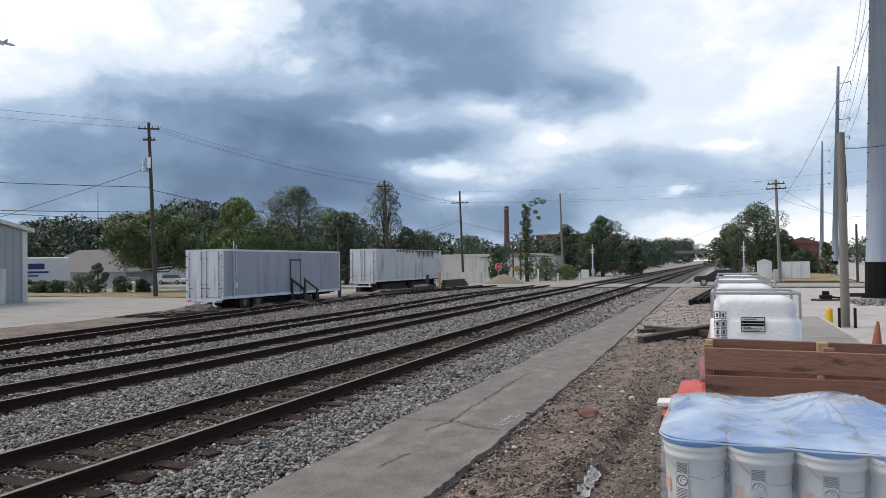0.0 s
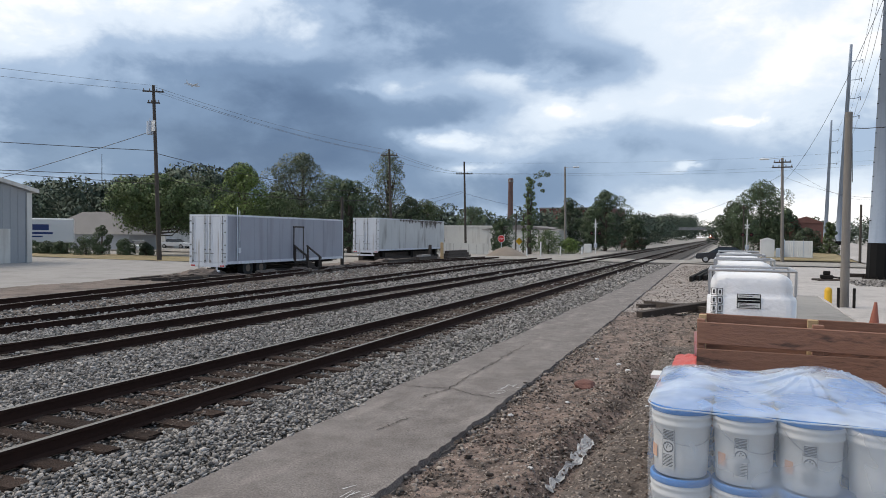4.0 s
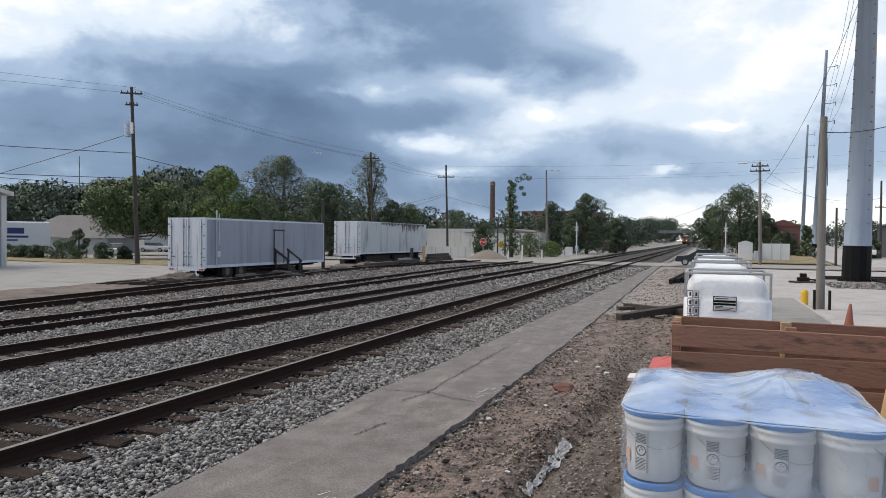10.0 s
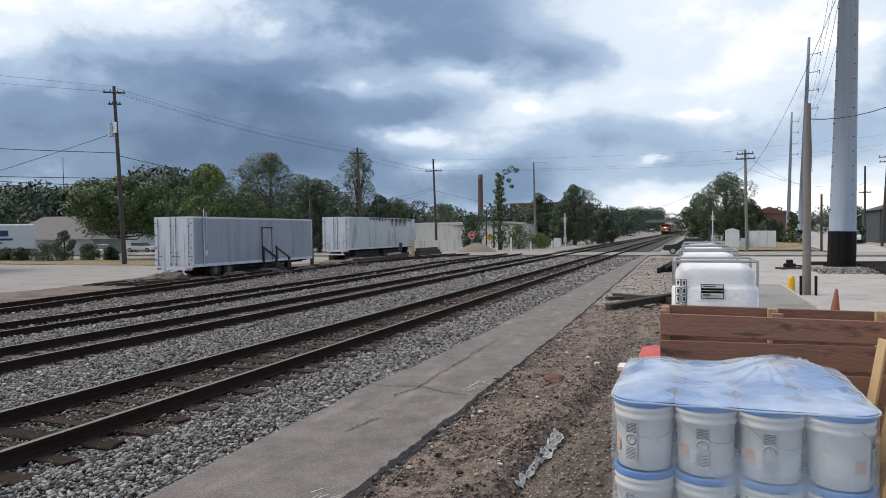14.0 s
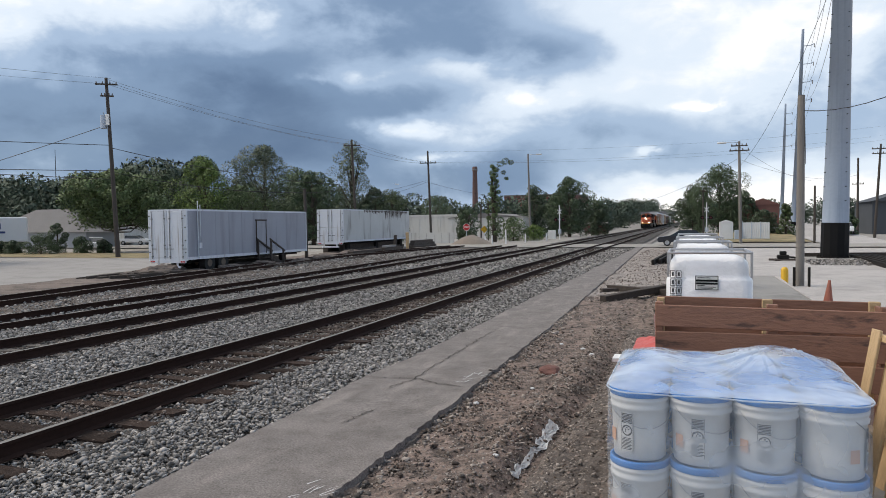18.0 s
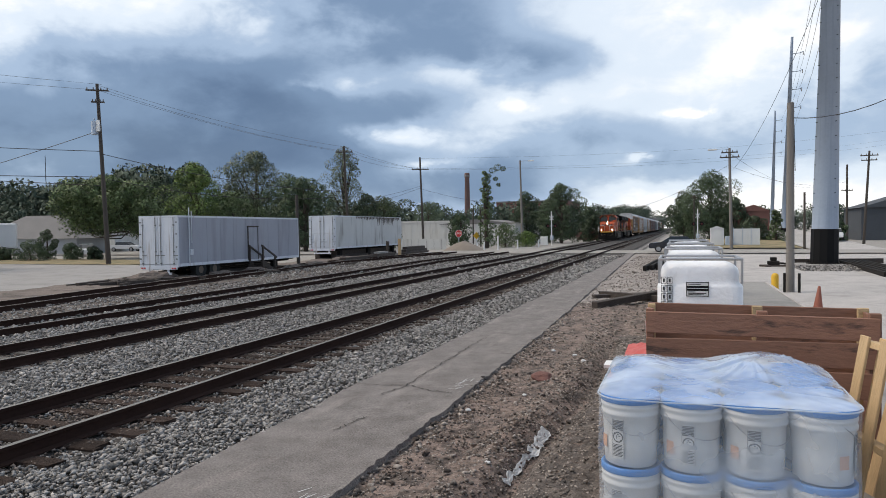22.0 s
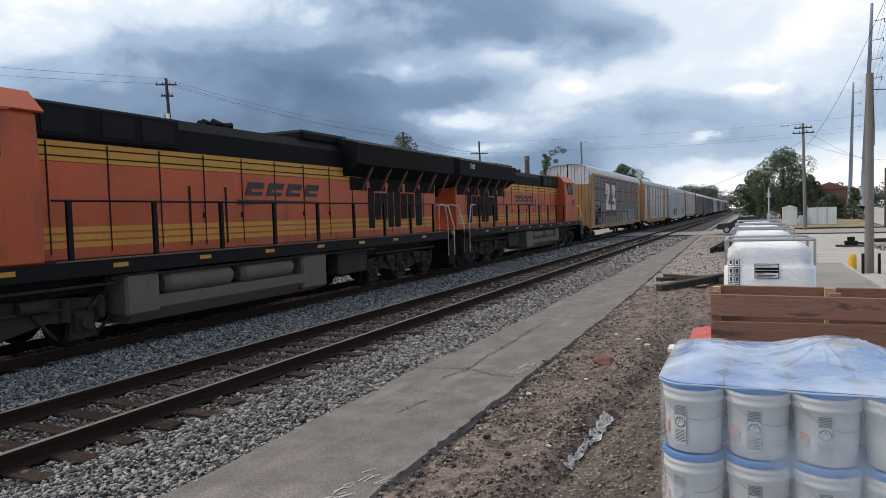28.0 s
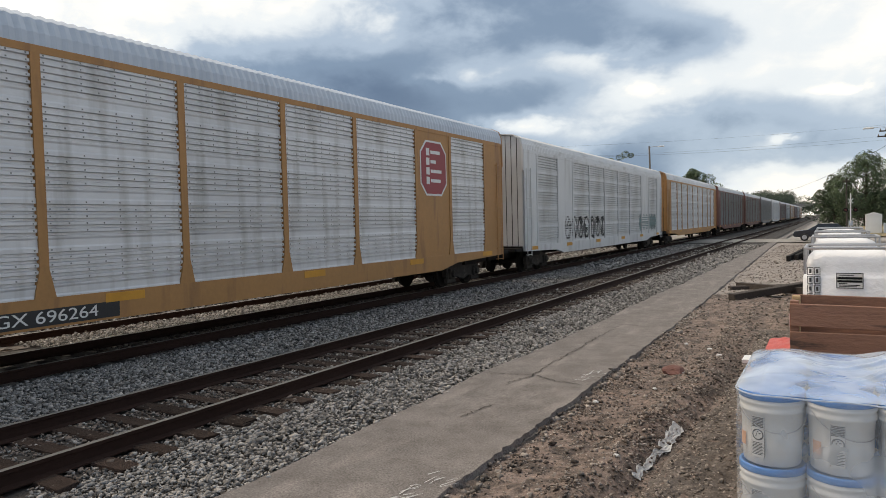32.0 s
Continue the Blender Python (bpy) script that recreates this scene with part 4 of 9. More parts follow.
def pallet(name, m, label, wood, w=1.22, d=1.22, deck=7):
    t = thing(name, m, label, "pallet", "wooden pallets")
    for x in (-w / 2 + .045, 0, w / 2 - .045):
        bm = bmesh.new()
        box(bm, x - .02, x + .02, -d / 2, d / 2, .018, .108, bevel=.003)
        part("stringer", bm, wood, t)
    for k in range(deck):
        y = -d / 2 + .05 + (d - .10) * k / (deck - 1)
        bm = bmesh.new()
        box(bm, -w / 2, w / 2, y - .048, y + .048, .109, .127, bevel=.003)
        part("deck_board", bm, wood, t)
    for y in (-d / 2 + .06, 0, d / 2 - .06):
        bm = bmesh.new()
        box(bm, -w / 2, w / 2, y - .048, y + .048, 0, .018, bevel=.003)
        part("base_board", bm, wood, t)
    return t


pallet("pallet", Matrix.Translation((BX0 + 1.5 * BP, BY0 + 1.5 * BP, DOCK_Z + .001)), "pale wooden pallet under the wrapped pails", M_PALEWOOD)

# ---- stretch film round the pails, puffed up over the lids ----
wrap = thing("stretch_film", Matrix(), "clear bluish stretch film wrapped round the pails", "plastic film")
xa, xb, ya, yb, ra = BX0 - .163, BX0 + 3 * BP + .163, BY0 - .163, BY0 + 3 * BP + .163, .15
outline = []
for cx, cy, a0 in ((xb - ra, yb - ra, 0), (xa + ra, yb - ra, 90), (xa + ra, ya + ra, 180), (xb - ra, ya + ra, 270)):
    for k in range(9):
        a = radians(a0 + 90 * k / 8)
        outline.append((cx + ra * math.cos(a), cy + ra * math.sin(a)))
dense = []
for (x0_, y0_), (x1_, y1_) in zip(outline, outline[1:] + outline[:1]):
    n = max(1, int(math.hypot(x1_ - x0_, y1_ - y0_) / .045))
    dense += [(x0_ + (x1_ - x0_) * i / n, y0_ + (y1_ - y0_) * i / n) for i in range(n)]
mx, my = (xa + xb) / 2, (ya + yb) / 2
TOPZ = PALLET_TOP + .366 + .362
verts, faces = [], []
levels = [DOCK_Z + .12 + (TOPZ - DOCK_Z - .12) * k / 22 for k in range(23)]
for z in levels:
    for x, y in dense:
        w = 1 + .010 * nz(x * 3 + y * 3, z, 2.2, 4) + .006 * nz(x * 9, y * 9 + z * 14, 1, 8)
        verts.append((mx + (x - mx) * w, my + (y - my) * w, z + .012 * nz(x, y, 6)))
nn = len(dense)
for j in range(len(levels) - 1):
    faces += [(j * nn + i, j * nn + (i + 1) % nn, (j + 1) * nn + (i + 1) % nn, (j + 1) * nn + i) for i in range(nn)]
me = bpy.data.meshes.new("side_wrap")
me.from_pydata(verts, [], faces)
me.materials.append(M_FILMSIDE)
for p in me.polygons:
    p.use_smooth = True
so = new("side_wrap", me)
so.parent = wrap


# creases of the film: start, direction, length, width, height
fold_rng = random.Random(14)
FOLDS = [(.70, .62, math.pi + fold_rng.uniform(-.15, 1.5), fold_rng.uniform(.2, .6), fold_rng.uniform(.010, .026), fold_rng.uniform(.008, .020)) for _ in range(14)]
FOLDS += [(.74, .66, fold_rng.uniform(-1.5, .6), fold_rng.uniform(.15, .3), fold_rng.uniform(.010, .022), fold_rng.uniform(.006, .014)) for _ in range(10)]
FOLDS += [(fold_rng.uniform(.05, .9), fold_rng.uniform(.05, .6), fold_rng.uniform(-.5, .9), fold_rng.uniform(.12, .35), fold_rng.uniform(.008, .02), fold_rng.uniform(.004, .010)) for _ in range(16)]


def film_top(x, y):
    """Height of the loose film over the lids: two soft humps with creases."""
    u, v = (x - xa) / (xb - xa), (y - ya) / (yb - ya)
    rim = min(1, min(u, 1 - u) / .10) * min(1, min(v, 1 - v) / .16)
    rim = max(0, rim) ** .6
    h = .062 * math.exp(-((u - .17) / .17) ** 2 - ((v - .55) / .40) ** 2) + .008
    h += .082 * math.exp(-((u - .68) / .21) ** 2 - ((v - .72) / .42) ** 2) + .035 * max(0, 1 - abs(u - .80) / .18) * max(0, 1 - abs(v - .62) / .5)
    cr = .010 * abs(nz(x * 1.0 + y * .6, y * .4, 5.5, 2)) + .003 * nz(x + .4 * y, y, 13, 6)
    for fx, fy, ang, length, wide, high in FOLDS:
        du, dv = u - fx, v - fy
        along, off = du * math.cos(ang) + dv * math.sin(ang), -du * math.sin(ang) + dv * math.cos(ang)
        if 0 < along < length:
            k = abs(off + .03 * math.sin(along * 9 + fx * 20)) / (wide * (.4 + along / length))
            if k < 1:
                cr += high * (1 - k) ** 1.5 * math.sin(math.pi * along / length) ** .6
    return TOPZ + .004 + rim * (h + cr)


N = 140
verts = [(xa + (xb - xa) * i / N, ya + (yb - ya) * j / N, film_top(xa + (xb - xa) * i / N, ya + (yb - ya) * j / N)) for j in range(N + 1) for i in range(N + 1)]


def inside(x, y):
    dx, dy = max(xa + ra - x, x - xb + ra, 0), max(ya + ra - y, y - yb + ra, 0)
    return dx * dx + dy * dy <= ra * ra * 1.02


faces = [(j * (N + 1) + i, j * (N + 1) + i + 1, (j + 1) * (N + 1) + i + 1, (j + 1) * (N + 1) + i) for j in range(N) for i in range(N)]
faces = [f for f in faces if sum(inside(*verts[k][:2]) for k in f) >= 3]
me = bpy.data.meshes.new("top_sheet")
me.from_pydata(verts, [], faces)
me.materials.append(M_FILM)
for p in me.polygons:
    p.use_smooth = True
to = new("top_sheet", me)
to.parent = wrap
for o in (so, to):
    o.visible_shadow = False
# gathered edge of the film round the top
bm = bmesh.new()
edge_pts = [(mx + (x - mx) * 1.004, my + (y - my) * 1.004, TOPZ - .004 + .008 * nz(x, y, 5, 2)) for x, y in dense]
path_rod(bm, edge_pts + edge_pts[:1], .005, 5)
part("gathered_edge", bm, M_FILM, wrap, "gathered edge of the film")
# corner tail of film hanging at the pallet's foot
bm = bmesh.new()
prism(bm, [(-.42, DOCK_Z + .02), (-.36, DOCK_Z + .24), (-.33, DOCK_Z + .02)], "y", 3.55, 3.57)
part("loose_tail", bm, M_PALEWOOD, wrap)

# ---- long low crate of reddish boards ----
crate = thing("crate", Matrix(), "reddish-brown slatted wooden crate standing on the dock", "crate")
CX0, CX1, CY0, CY1 = -.215, 1.275, 5.2, 5.62
for y0, rows in ((CY0, ((1.562, 1.718), (1.362, 1.536), (1.16, 1.338), (.92, 1.10), (.66, .85))), (CY1, ((1.575, 1.738), (1.36, 1.53), (1.14, 1.31), (.90, 1.08), (.66, .84)))):
    for z0, z1 in rows:
        bm = bmesh.new()
        vs = box(bm, CX0, CX1, y0, y0 + .024, z0, z1, bevel=.004)
        for v in vs:
            v.co.z += .008 * math.sin(v.co.x * 2 + z0 * 9)
        part("board", bm, M_CRATE, crate)
for x in (CX0 + .02, CX0 + .78, CX1 - .02):
    for y in (CY0 + .026, CY1 - .076):
        bm = bmesh.new()
        box(bm, x - .035 if x > 0 else x - .02, x + .035, y, y + .05, DOCK_Z + .02, 1.742, bevel=.004)
        part("post", bm, M_PALEWOOD if y > 5.4 else M_CRATE, crate)
for x in (CX0 - .0, CX1 - .024):
    for z0, z1 in ((1.562, 1.718), (1.362, 1.536), (1.16, 1.338), (.92, 1.10)):
        bm = bmesh.new()
        box(bm, x, x + .022, CY0 + .026, CY1 - .002, z0, z1, bevel=.003)
        part("end_board", bm, M_CRATE, crate)
for y in (5.26, 5.41, 5.56):
    bm = bmesh.new()
    box(bm, CX0, CX1, y - .06, y + .06, DOCK_Z + .0, DOCK_Z + .03)
    part("floor_board", bm, M_PALEWOOD, crate)
# white sacks glimpsed behind the slats
sack = tagged(part("sack", bmesh.new(), M_TOTE), "white plastic sack lying in the crate", "sack")
bm = bmesh.new()
bmesh.ops.create_uvsphere(bm, u_segments=20, v_segments=10, radius=1)
for v in bm.verts:
    v.co = Vector((.53 + v.co.x * .66, 5.42 + v.co.y * .13, 1.02 + v.co.z * .38 + .02 * nz(v.co.x, v.co.y, 4)))
bm.to_mesh(sack.data)
bm.free()

# ---- bulk containers ----
def tote(y0, top, label, w=.98, d=1.08, marks=True):
    """A caged bulk container wrapped in white film; x from its left face."""
    t = thing("bulk_container", Matrix.Translation((-.24, y0, DOCK_Z)), label, "container", "bulk containers in a row")
    h = top - DOCK_Z
    bm = bmesh.new()
    for x in (.06, w / 2, w - .06):
        box(bm, x - .06, x + .06, 0, d, 0, .13, bevel=.006)
    box(bm, 0, w, 0, d, .13, .155, bevel=.004)
    part("base_pallet", bm, M_PALEWOOD, t)
    bm = bmesh.new()
    n = 64
    rows = []
    for z, k in ((.156, 1.0), (h * .45, 1.015), (h - .35, 1.01), (h - .325, .985), (h - .31, .945), (h - .27, .925), (h - .20, .935), (h - .13, .905), (h - .08, .82), (h - .055, .64), (h - .045, .38), (h - .05, .1)):
        ring = []
        for i in range(n):
            a = 2 * math.pi * i / n
            c, s = math.cos(a), math.sin(a)
            px = math.copysign(abs(c) ** .28, c) * w / 2 * k * .985
            py = math.copysign(abs(s) ** .28, s) * d / 2 * k * .985
            zz = z + (.016 * nz(px, py, 5, z) + .028 * nz(px * 2, py * 2, 2) if z > h - .33 else 0)
            if h * .4 < z < h - .3:
                px, py = px * (1 + .012 * nz(a * 4, z, 1.7, y0)), py * (1 + .012 * nz(a * 4, z, 1.7, y0 + 3))
            ring.append(bm.verts.new((w / 2 + px, d / 2 + py, zz)))
        rows.append(ring)
    for a, b in zip(rows, rows[1:]):
        for i in range(n):
            f = bm.faces.new((a[i], a[(i + 1) % n], b[(i + 1) % n], b[i]))
            f.smooth = True
    bm.faces.new(rows[-1])
    part("tank", bm, M_TOTE, t, "white wrapped plastic tank with a rounded top")
    for z in (h - .012,):
        bm = bmesh.new()
        corners = [(.03, .03, z), (w - .03, .03, z), (w - .03, d - .03, z), (.03, d - .03, z)]
        rings = []
        for cx, cy, cz in corners:
            sx_, sy_ = (-1 if cx < .5 else 1), (-1 if cy < .5 else 1)
            rings.append([bm.verts.new((cx + sx_ * .015 * math.cos(q), cy + sy_ * .015 * math.cos(q), cz + .017 * math.sin(q))) for q in np.linspace(0, 2 * math.pi, 7)[:-1]])
        for a, b in zip(rings, rings[1:] + rings[:1]):
            for i in range(6):
                bm.faces.new((a[i], a[(i + 1) % 6], b[(i + 1) % 6], b[i]))
        bmesh.ops.recalc_face_normals(bm, faces=bm.faces)
        part("cage_ring", bm, M_CAGE, t, "galvanised tube of the cage")
    for x, y in ((.03, .03), (w - .03, .03), (.03, d - .03), (w - .03, d - .03)):
        bm = bmesh.new()
        rod(bm, (x, y, h - .30), (x, y, h - .01), .015, .015, 6)
        part("cage_post", bm, M_CAGE, t)
    bm = bmesh.new()
    rod(bm, (w / 2, d / 2, h - .06), (w / 2, d / 2, h - .035), .10, .10, 16)
    part("filler_cap", bm, M_TOTE, t)
    if marks:
        bm = bmesh.new()
        box(bm, .335, .590, -.004, .004, h - .45, h - .28)
        lb = part("label", bm, M_WHITEPAINT, t, "white label with black bands")
        bm = bmesh.new()
        for x0, x1, z0, z1 in ((.335, .59, h - .288, h - .28), (.335, .59, h - .45, h - .442), (.335, .343, h - .45, h - .28), (.582, .59, h - .45, h - .28), (.36, .50, h - .310, h - .302), (.345, .58, h - .352, h - .326), (.345, .58, h - .385, h - .360), (.36, .44, h - .402, h - .394), (.36, .56, h - .418, h - .411), (.36, .53, h - .432, h - .426)):
            box(bm, x0, x1, -.0065, -.004, z0, z1)
        part("label_print", bm, M_BLACK, lb)
        bm = bmesh.new()
        rnd = random.Random(2)
        for c in range(2):
            for r in range(4):
                y, z = .055 + c * .068, h - .60 + r * .098
                for a, b in (((y, z), (y + .055, z)), ((y, z + .08), (y + .055, z + .08)), ((y, z), (y, z + .08)), ((y + .055, z), (y + .055, z + .08)), ((y + .02, z + .02), (y + .036, z + .06))):
                    box(bm, min(a[0], b[0]) - .003, max(a[0], b[0]) + .003, .000 + .014 * (c == 0), .010 + .014 * (c == 0), min(a[1], b[1]) - .003, max(a[1], b[1]) + .003)
        part("handling_mark", bm, M_LABELINK, t, "black handling symbols as plain boxes")
    return t


tote(8.6, 1.965, "white film-wrapped bulk container in a tube cage on the dock")
tote(12.4, 1.975, "white film-wrapped bulk container in a tube cage on the dock", marks=False)
tote(15.4, 1.985, "white film-wrapped bulk container in a tube cage on the dock", marks=False)
tote(18.3, 2.0, "white film-wrapped bulk container in a tube cage on the dock", marks=False)

# ---- crumpled red and white sheeting over the dock's edge ----
red = thing("plastic_sheeting", Matrix(), "crumpled red and white plastic sheeting on pallets at the dock edge", "sheeting")
bm = bmesh.new()
for i, (x0, x1, y0, y1, z) in enumerate(((-.70, -.14, 6.75, 7.9, .86), (-.60, -.12, 7.2, 8.3, .95))):
    n = 10
    grid = [[bm.verts.new((x0 + (x1 - x0) * a / n, y0 + (y1 - y0) * b / n, z + .05 * nz(a * .35, b * .35 + i * 5, 1.3) + .10 * (a / n) - (.16 if a == 0 else 0))) for a in range(n + 1)] for b in range(n + 1)]
    for b in range(n):
        for a in range(n):
            bm.faces.new((grid[b][a], grid[b][a + 1], grid[b + 1][a + 1], grid[b + 1][a]))
part("red_sheet", bm, M_REDBOARD, red, "faded red plastic sheet")
bm = bmesh.new()
box(bm, -.66, -.10, 7.05, 7.30, .95, .985, Matrix.Rotation(radians(-3), 4, "Y"))
part("white_board", bm, M_WHITEPAINT, red, "white board")
bm = bmesh.new()
for i in range(3):
    y0 = 7.9 + i * .25
    n = 6
    grid = [[bm.verts.new((-.34 + .24 * a / n, y0 + .4 * b / n, 1.30 - .05 * i - .55 * (1 - a / n) * (b / n) + .05 * nz(a * .7, b * .7 + i * 3, 1.2))) for a in range(n + 1)] for b in range(n + 1)]
    for b in range(n):
        for a in range(n):
            bm.faces.new((grid[b][a], grid[b][a + 1], grid[b + 1][a + 1], grid[b + 1][a]))
part("white_sheet", bm, M_TOTE, red, "torn white plastic")
bm = bmesh.new()
box(bm, -.43, .6, 6.6, 8.2, DOCK_Z + .002, .80, bevel=.01)
part("carton_stack", bm, M_PALEWOOD, red)

# a pale pallet stood on edge beside the pails
pm = Matrix.Translation((1.15, 4.30, DOCK_Z + .44)) @ Matrix.Rotation(radians(14), 4, "Z") @ Matrix.Rotation(radians(-80), 4, "Y") @ Matrix.Translation((0, 0, -.06))
pallet("pallet", pm @ Matrix.Diagonal((1, 1, 1, 1)), "pale wooden pallet stood on edge beside the wrapped pails", M_PALEWOOD, 1.22, 1.0, 5)
pm = Matrix.Translation((1.47, 4.62, DOCK_Z + .41)) @ Matrix.Rotation(radians(20), 4, "Z") @ Matrix.Rotation(radians(-76), 4, "Y") @ Matrix.Translation((0, 0, -.06))
pallet("pallet", pm, "pale wooden pallet stood on edge beside the wrapped pails", M_PALEWOOD, 1.05, 1.0, 5)

# ---- litter, brick, timbers on the verge ----
bm = bmesh.new()
rows = []
for k in range(41):
    f = k / 40
    y = 6.25 + 1.75 * f
    x = -1.56 + .10 * f + .03 * nz(k, 3, .25)
    w = (.012 + .06 * abs(nz(k, 7, .23)) + .035 * f * f) * (1 if k % 40 else .2)
    rows.append([bm.verts.new((x + w * (i / 4 - 1), y + .03 * nz(i, k, .8), dirt_z(x + w * (i / 4 - 1), y) + .012 + .03 * abs(nz(i * .6, k * .35, 1.1, 3)))) for i in range(9)])
for a, b in zip(rows, rows[1:]):
    for i in range(8):
        bm.faces.new((a[i], a[i + 1], b[i + 1], b[i]))
tagged(part("plastic_scrap", bm, M_LABEL), "torn strip of dirty white plastic in the rut", "litter")
rnd = random.Random(8)
for x, y, s in ((-1.75, 6.35, .03), (-2.62, 8.55, .04), (-1.55, 11.9, .05), (-2.3, 13.2, .04), (-1.0, 9.7, .03), (-2.05, 9.4, .03), (-1.8, 12.6, .05)):
    bm = bmesh.new()
    bmesh.ops.create_icosphere(bm, subdivisions=2, radius=s)
    for v in bm.verts:
        v.co = Vector((v.co.x, v.co.y * .7, v.co.z * .5)) * (1 + .4 * nz(v.co.x * 30 + x, v.co.y * 30, 1.2, v.co.z * 30))
    tagged(part("litter", bm, M_LABEL, at=Matrix.Translation((x, y, dirt_z(x, y) + .02))), "small crumpled white litter on the dirt", "litter", "litter on the verge")
bm = bmesh.new()
bmesh.ops.create_icosphere(bm, subdivisions=3, radius=.17)
for v in bm.verts:
    v.co = Vector((v.co.x, v.co.y * 1.1, v.co.z * .55)) * (1 + .35 * nz(v.co.x * 7, v.co.y * 7, 1.2, v.co.z * 7))
tagged(part("brick_rubble", bm, M_BRICK, at=Matrix.Translation((-2.02, 10.6, .0))), "lump of broken red brick on the dirt", "rubble")


def beam(name, p0, p1, w, h, material, label, cat, group=""):
    p0, p1 = Vector(p0), Vector(p1)
    L = (p1 - p0).length
    bm = bmesh.new()
    vs = box(bm, -w / 2, w / 2, 0, L, 0, h, bevel=.012)
    for v in vs:
        v.co.z += .01 * nz(v.co.y, 0, 1.3)
    q = (p1 - p0).to_track_quat("Y", "Z").to_matrix().to_4x4()
    return tagged(part(name, bm, material, at=Matrix.Translation(p0) @ q), label, cat, group)


beam("timber", (-2.55, 24.3, -.06), (.3, 21.6, .02), .24, .20, M_DARKWOOD, "dark old railway timber lying on the verge", "timber", "old timbers")
beam("timber", (-2.35, 20.6, -.06), (-.2, 23.6, .14), .24, .20, M_DARKWOOD, "dark old railway timber lying on the verge", "timber", "old timbers")
beam("timber", (-2.75, 23.6, -.05), (-1.1, 24.6, -.04), .26, .12, M_DARKWOOD, "dark old railway timber half sunk in dirt", "timber", "old timbers")
for k in range(4):
    beam("steel_beam", (-1.75 + .32 * k, 38.6 + .8 * k, -.06), (-.75 + .30 * k, 57 + k, -.06), .16, .30, M_DARK, "long dark rusty steel beam on the ground", "beam", "stacked beams")

# ---------- the freight train ----------
def text_part(name, body, size, material, parent, m, label="", shear=0.0, extrude=0.002, sx=1.0):
    """Letters with the built-in font, turned into a mesh."""
    cu = bpy.data.curves.new(name, "FONT")
    cu.body, cu.size, cu.extrude, cu.shear, cu.align_x, cu.align_y = body, size, extrude, shear, "CENTER", "CENTER"
    tmp = bpy.data.objects.new(name, cu)
    me = bpy.data.meshes.new_from_object(tmp)
    me.name = name
    bpy.data.objects.remove(tmp)
    bpy.data.curves.remove(cu)
    me.materials.clear()
    me.materials.append(material)
    ob = new(name, me)
    ob.parent = parent
    ob.matrix_local = m @ Matrix.Diagonal((sx, 1, 1, 1))
    if label:
        ob["label"] = label
    return ob


# a pose for flat things on the car's side that faces +x: local x runs towards -y... read from the platform side
def side(x, y, z):
    """On the side that faces the yard: right along +y, up along z, facing +x."""
    return Matrix(((0, 0, 1, x), (1, 0, 0, y), (0, 1, 0, z), (0, 0, 0, 1)))


def flat(bm, poly, h=0.004):
    """A thin plate from a polygon in its own x, y."""
    lo = [bm.verts.new((x, y, 0)) for x, y in poly]
    hi = [bm.verts.new((x, y, h)) for x, y in poly]
    n = len(poly)
    bm.faces.new(hi)
    bm.faces.new(lo[::-1])
    for i in range(n):
        bm.faces.new((lo[i], lo[(i + 1) % n], hi[(i + 1) % n], hi[i]))


def stroke(bm, pts, w, h=0.004):
    for a, b in zip(pts, pts[1:]):
        d = Vector((b[0] - a[0], b[1] - a[1]))
        if d.length < 1e-4:
            continue
        d.normalize()
        n = Vector((-d.y, d.x)) * w / 2
        e = d * w * 0.3
        flat(bm, [(a[0] - e.x + n.x, a[1] - e.y + n.y), (a[0] - e.x - n.x, a[1] - e.y - n.y), (b[0] + e.x - n.x, b[1] + e.y - n.y), (b[0] + e.x + n.x, b[1] + e.y + n.y)], h)


def oval(cx, cy, rx, ry, n=18, a0=0, a1=360):
    return [(cx + rx * math.cos(radians(a0 + (a1 - a0) * i / n)), cy + ry * math.sin(radians(a0 + (a1 - a0) * i / n))) for i in range(n + 1)]


def wheelset_mesh():
    bm = bmesh.new()
    for s in (-1, 1):
        rod(bm, (s * 0.69, 0, 0), (s * 0.80, 0, 0), 0.46, 0.45, 24)
        rod(bm, (s * 0.67, 0, 0), (s * 0.70, 0, 0), 0.49, 0.49, 24)
        rod(bm, (s * 0.80, 0, 0), (s * 0.84, 0, 0), 0.16, 0.12, 10)
    rod(bm, (-0.9, 0, 0), (0.9, 0, 0), 0.08, 0.08, 10)
    return mesh_of("wheelset", bm, M_DARK)


WHEELSET = wheelset_mesh()


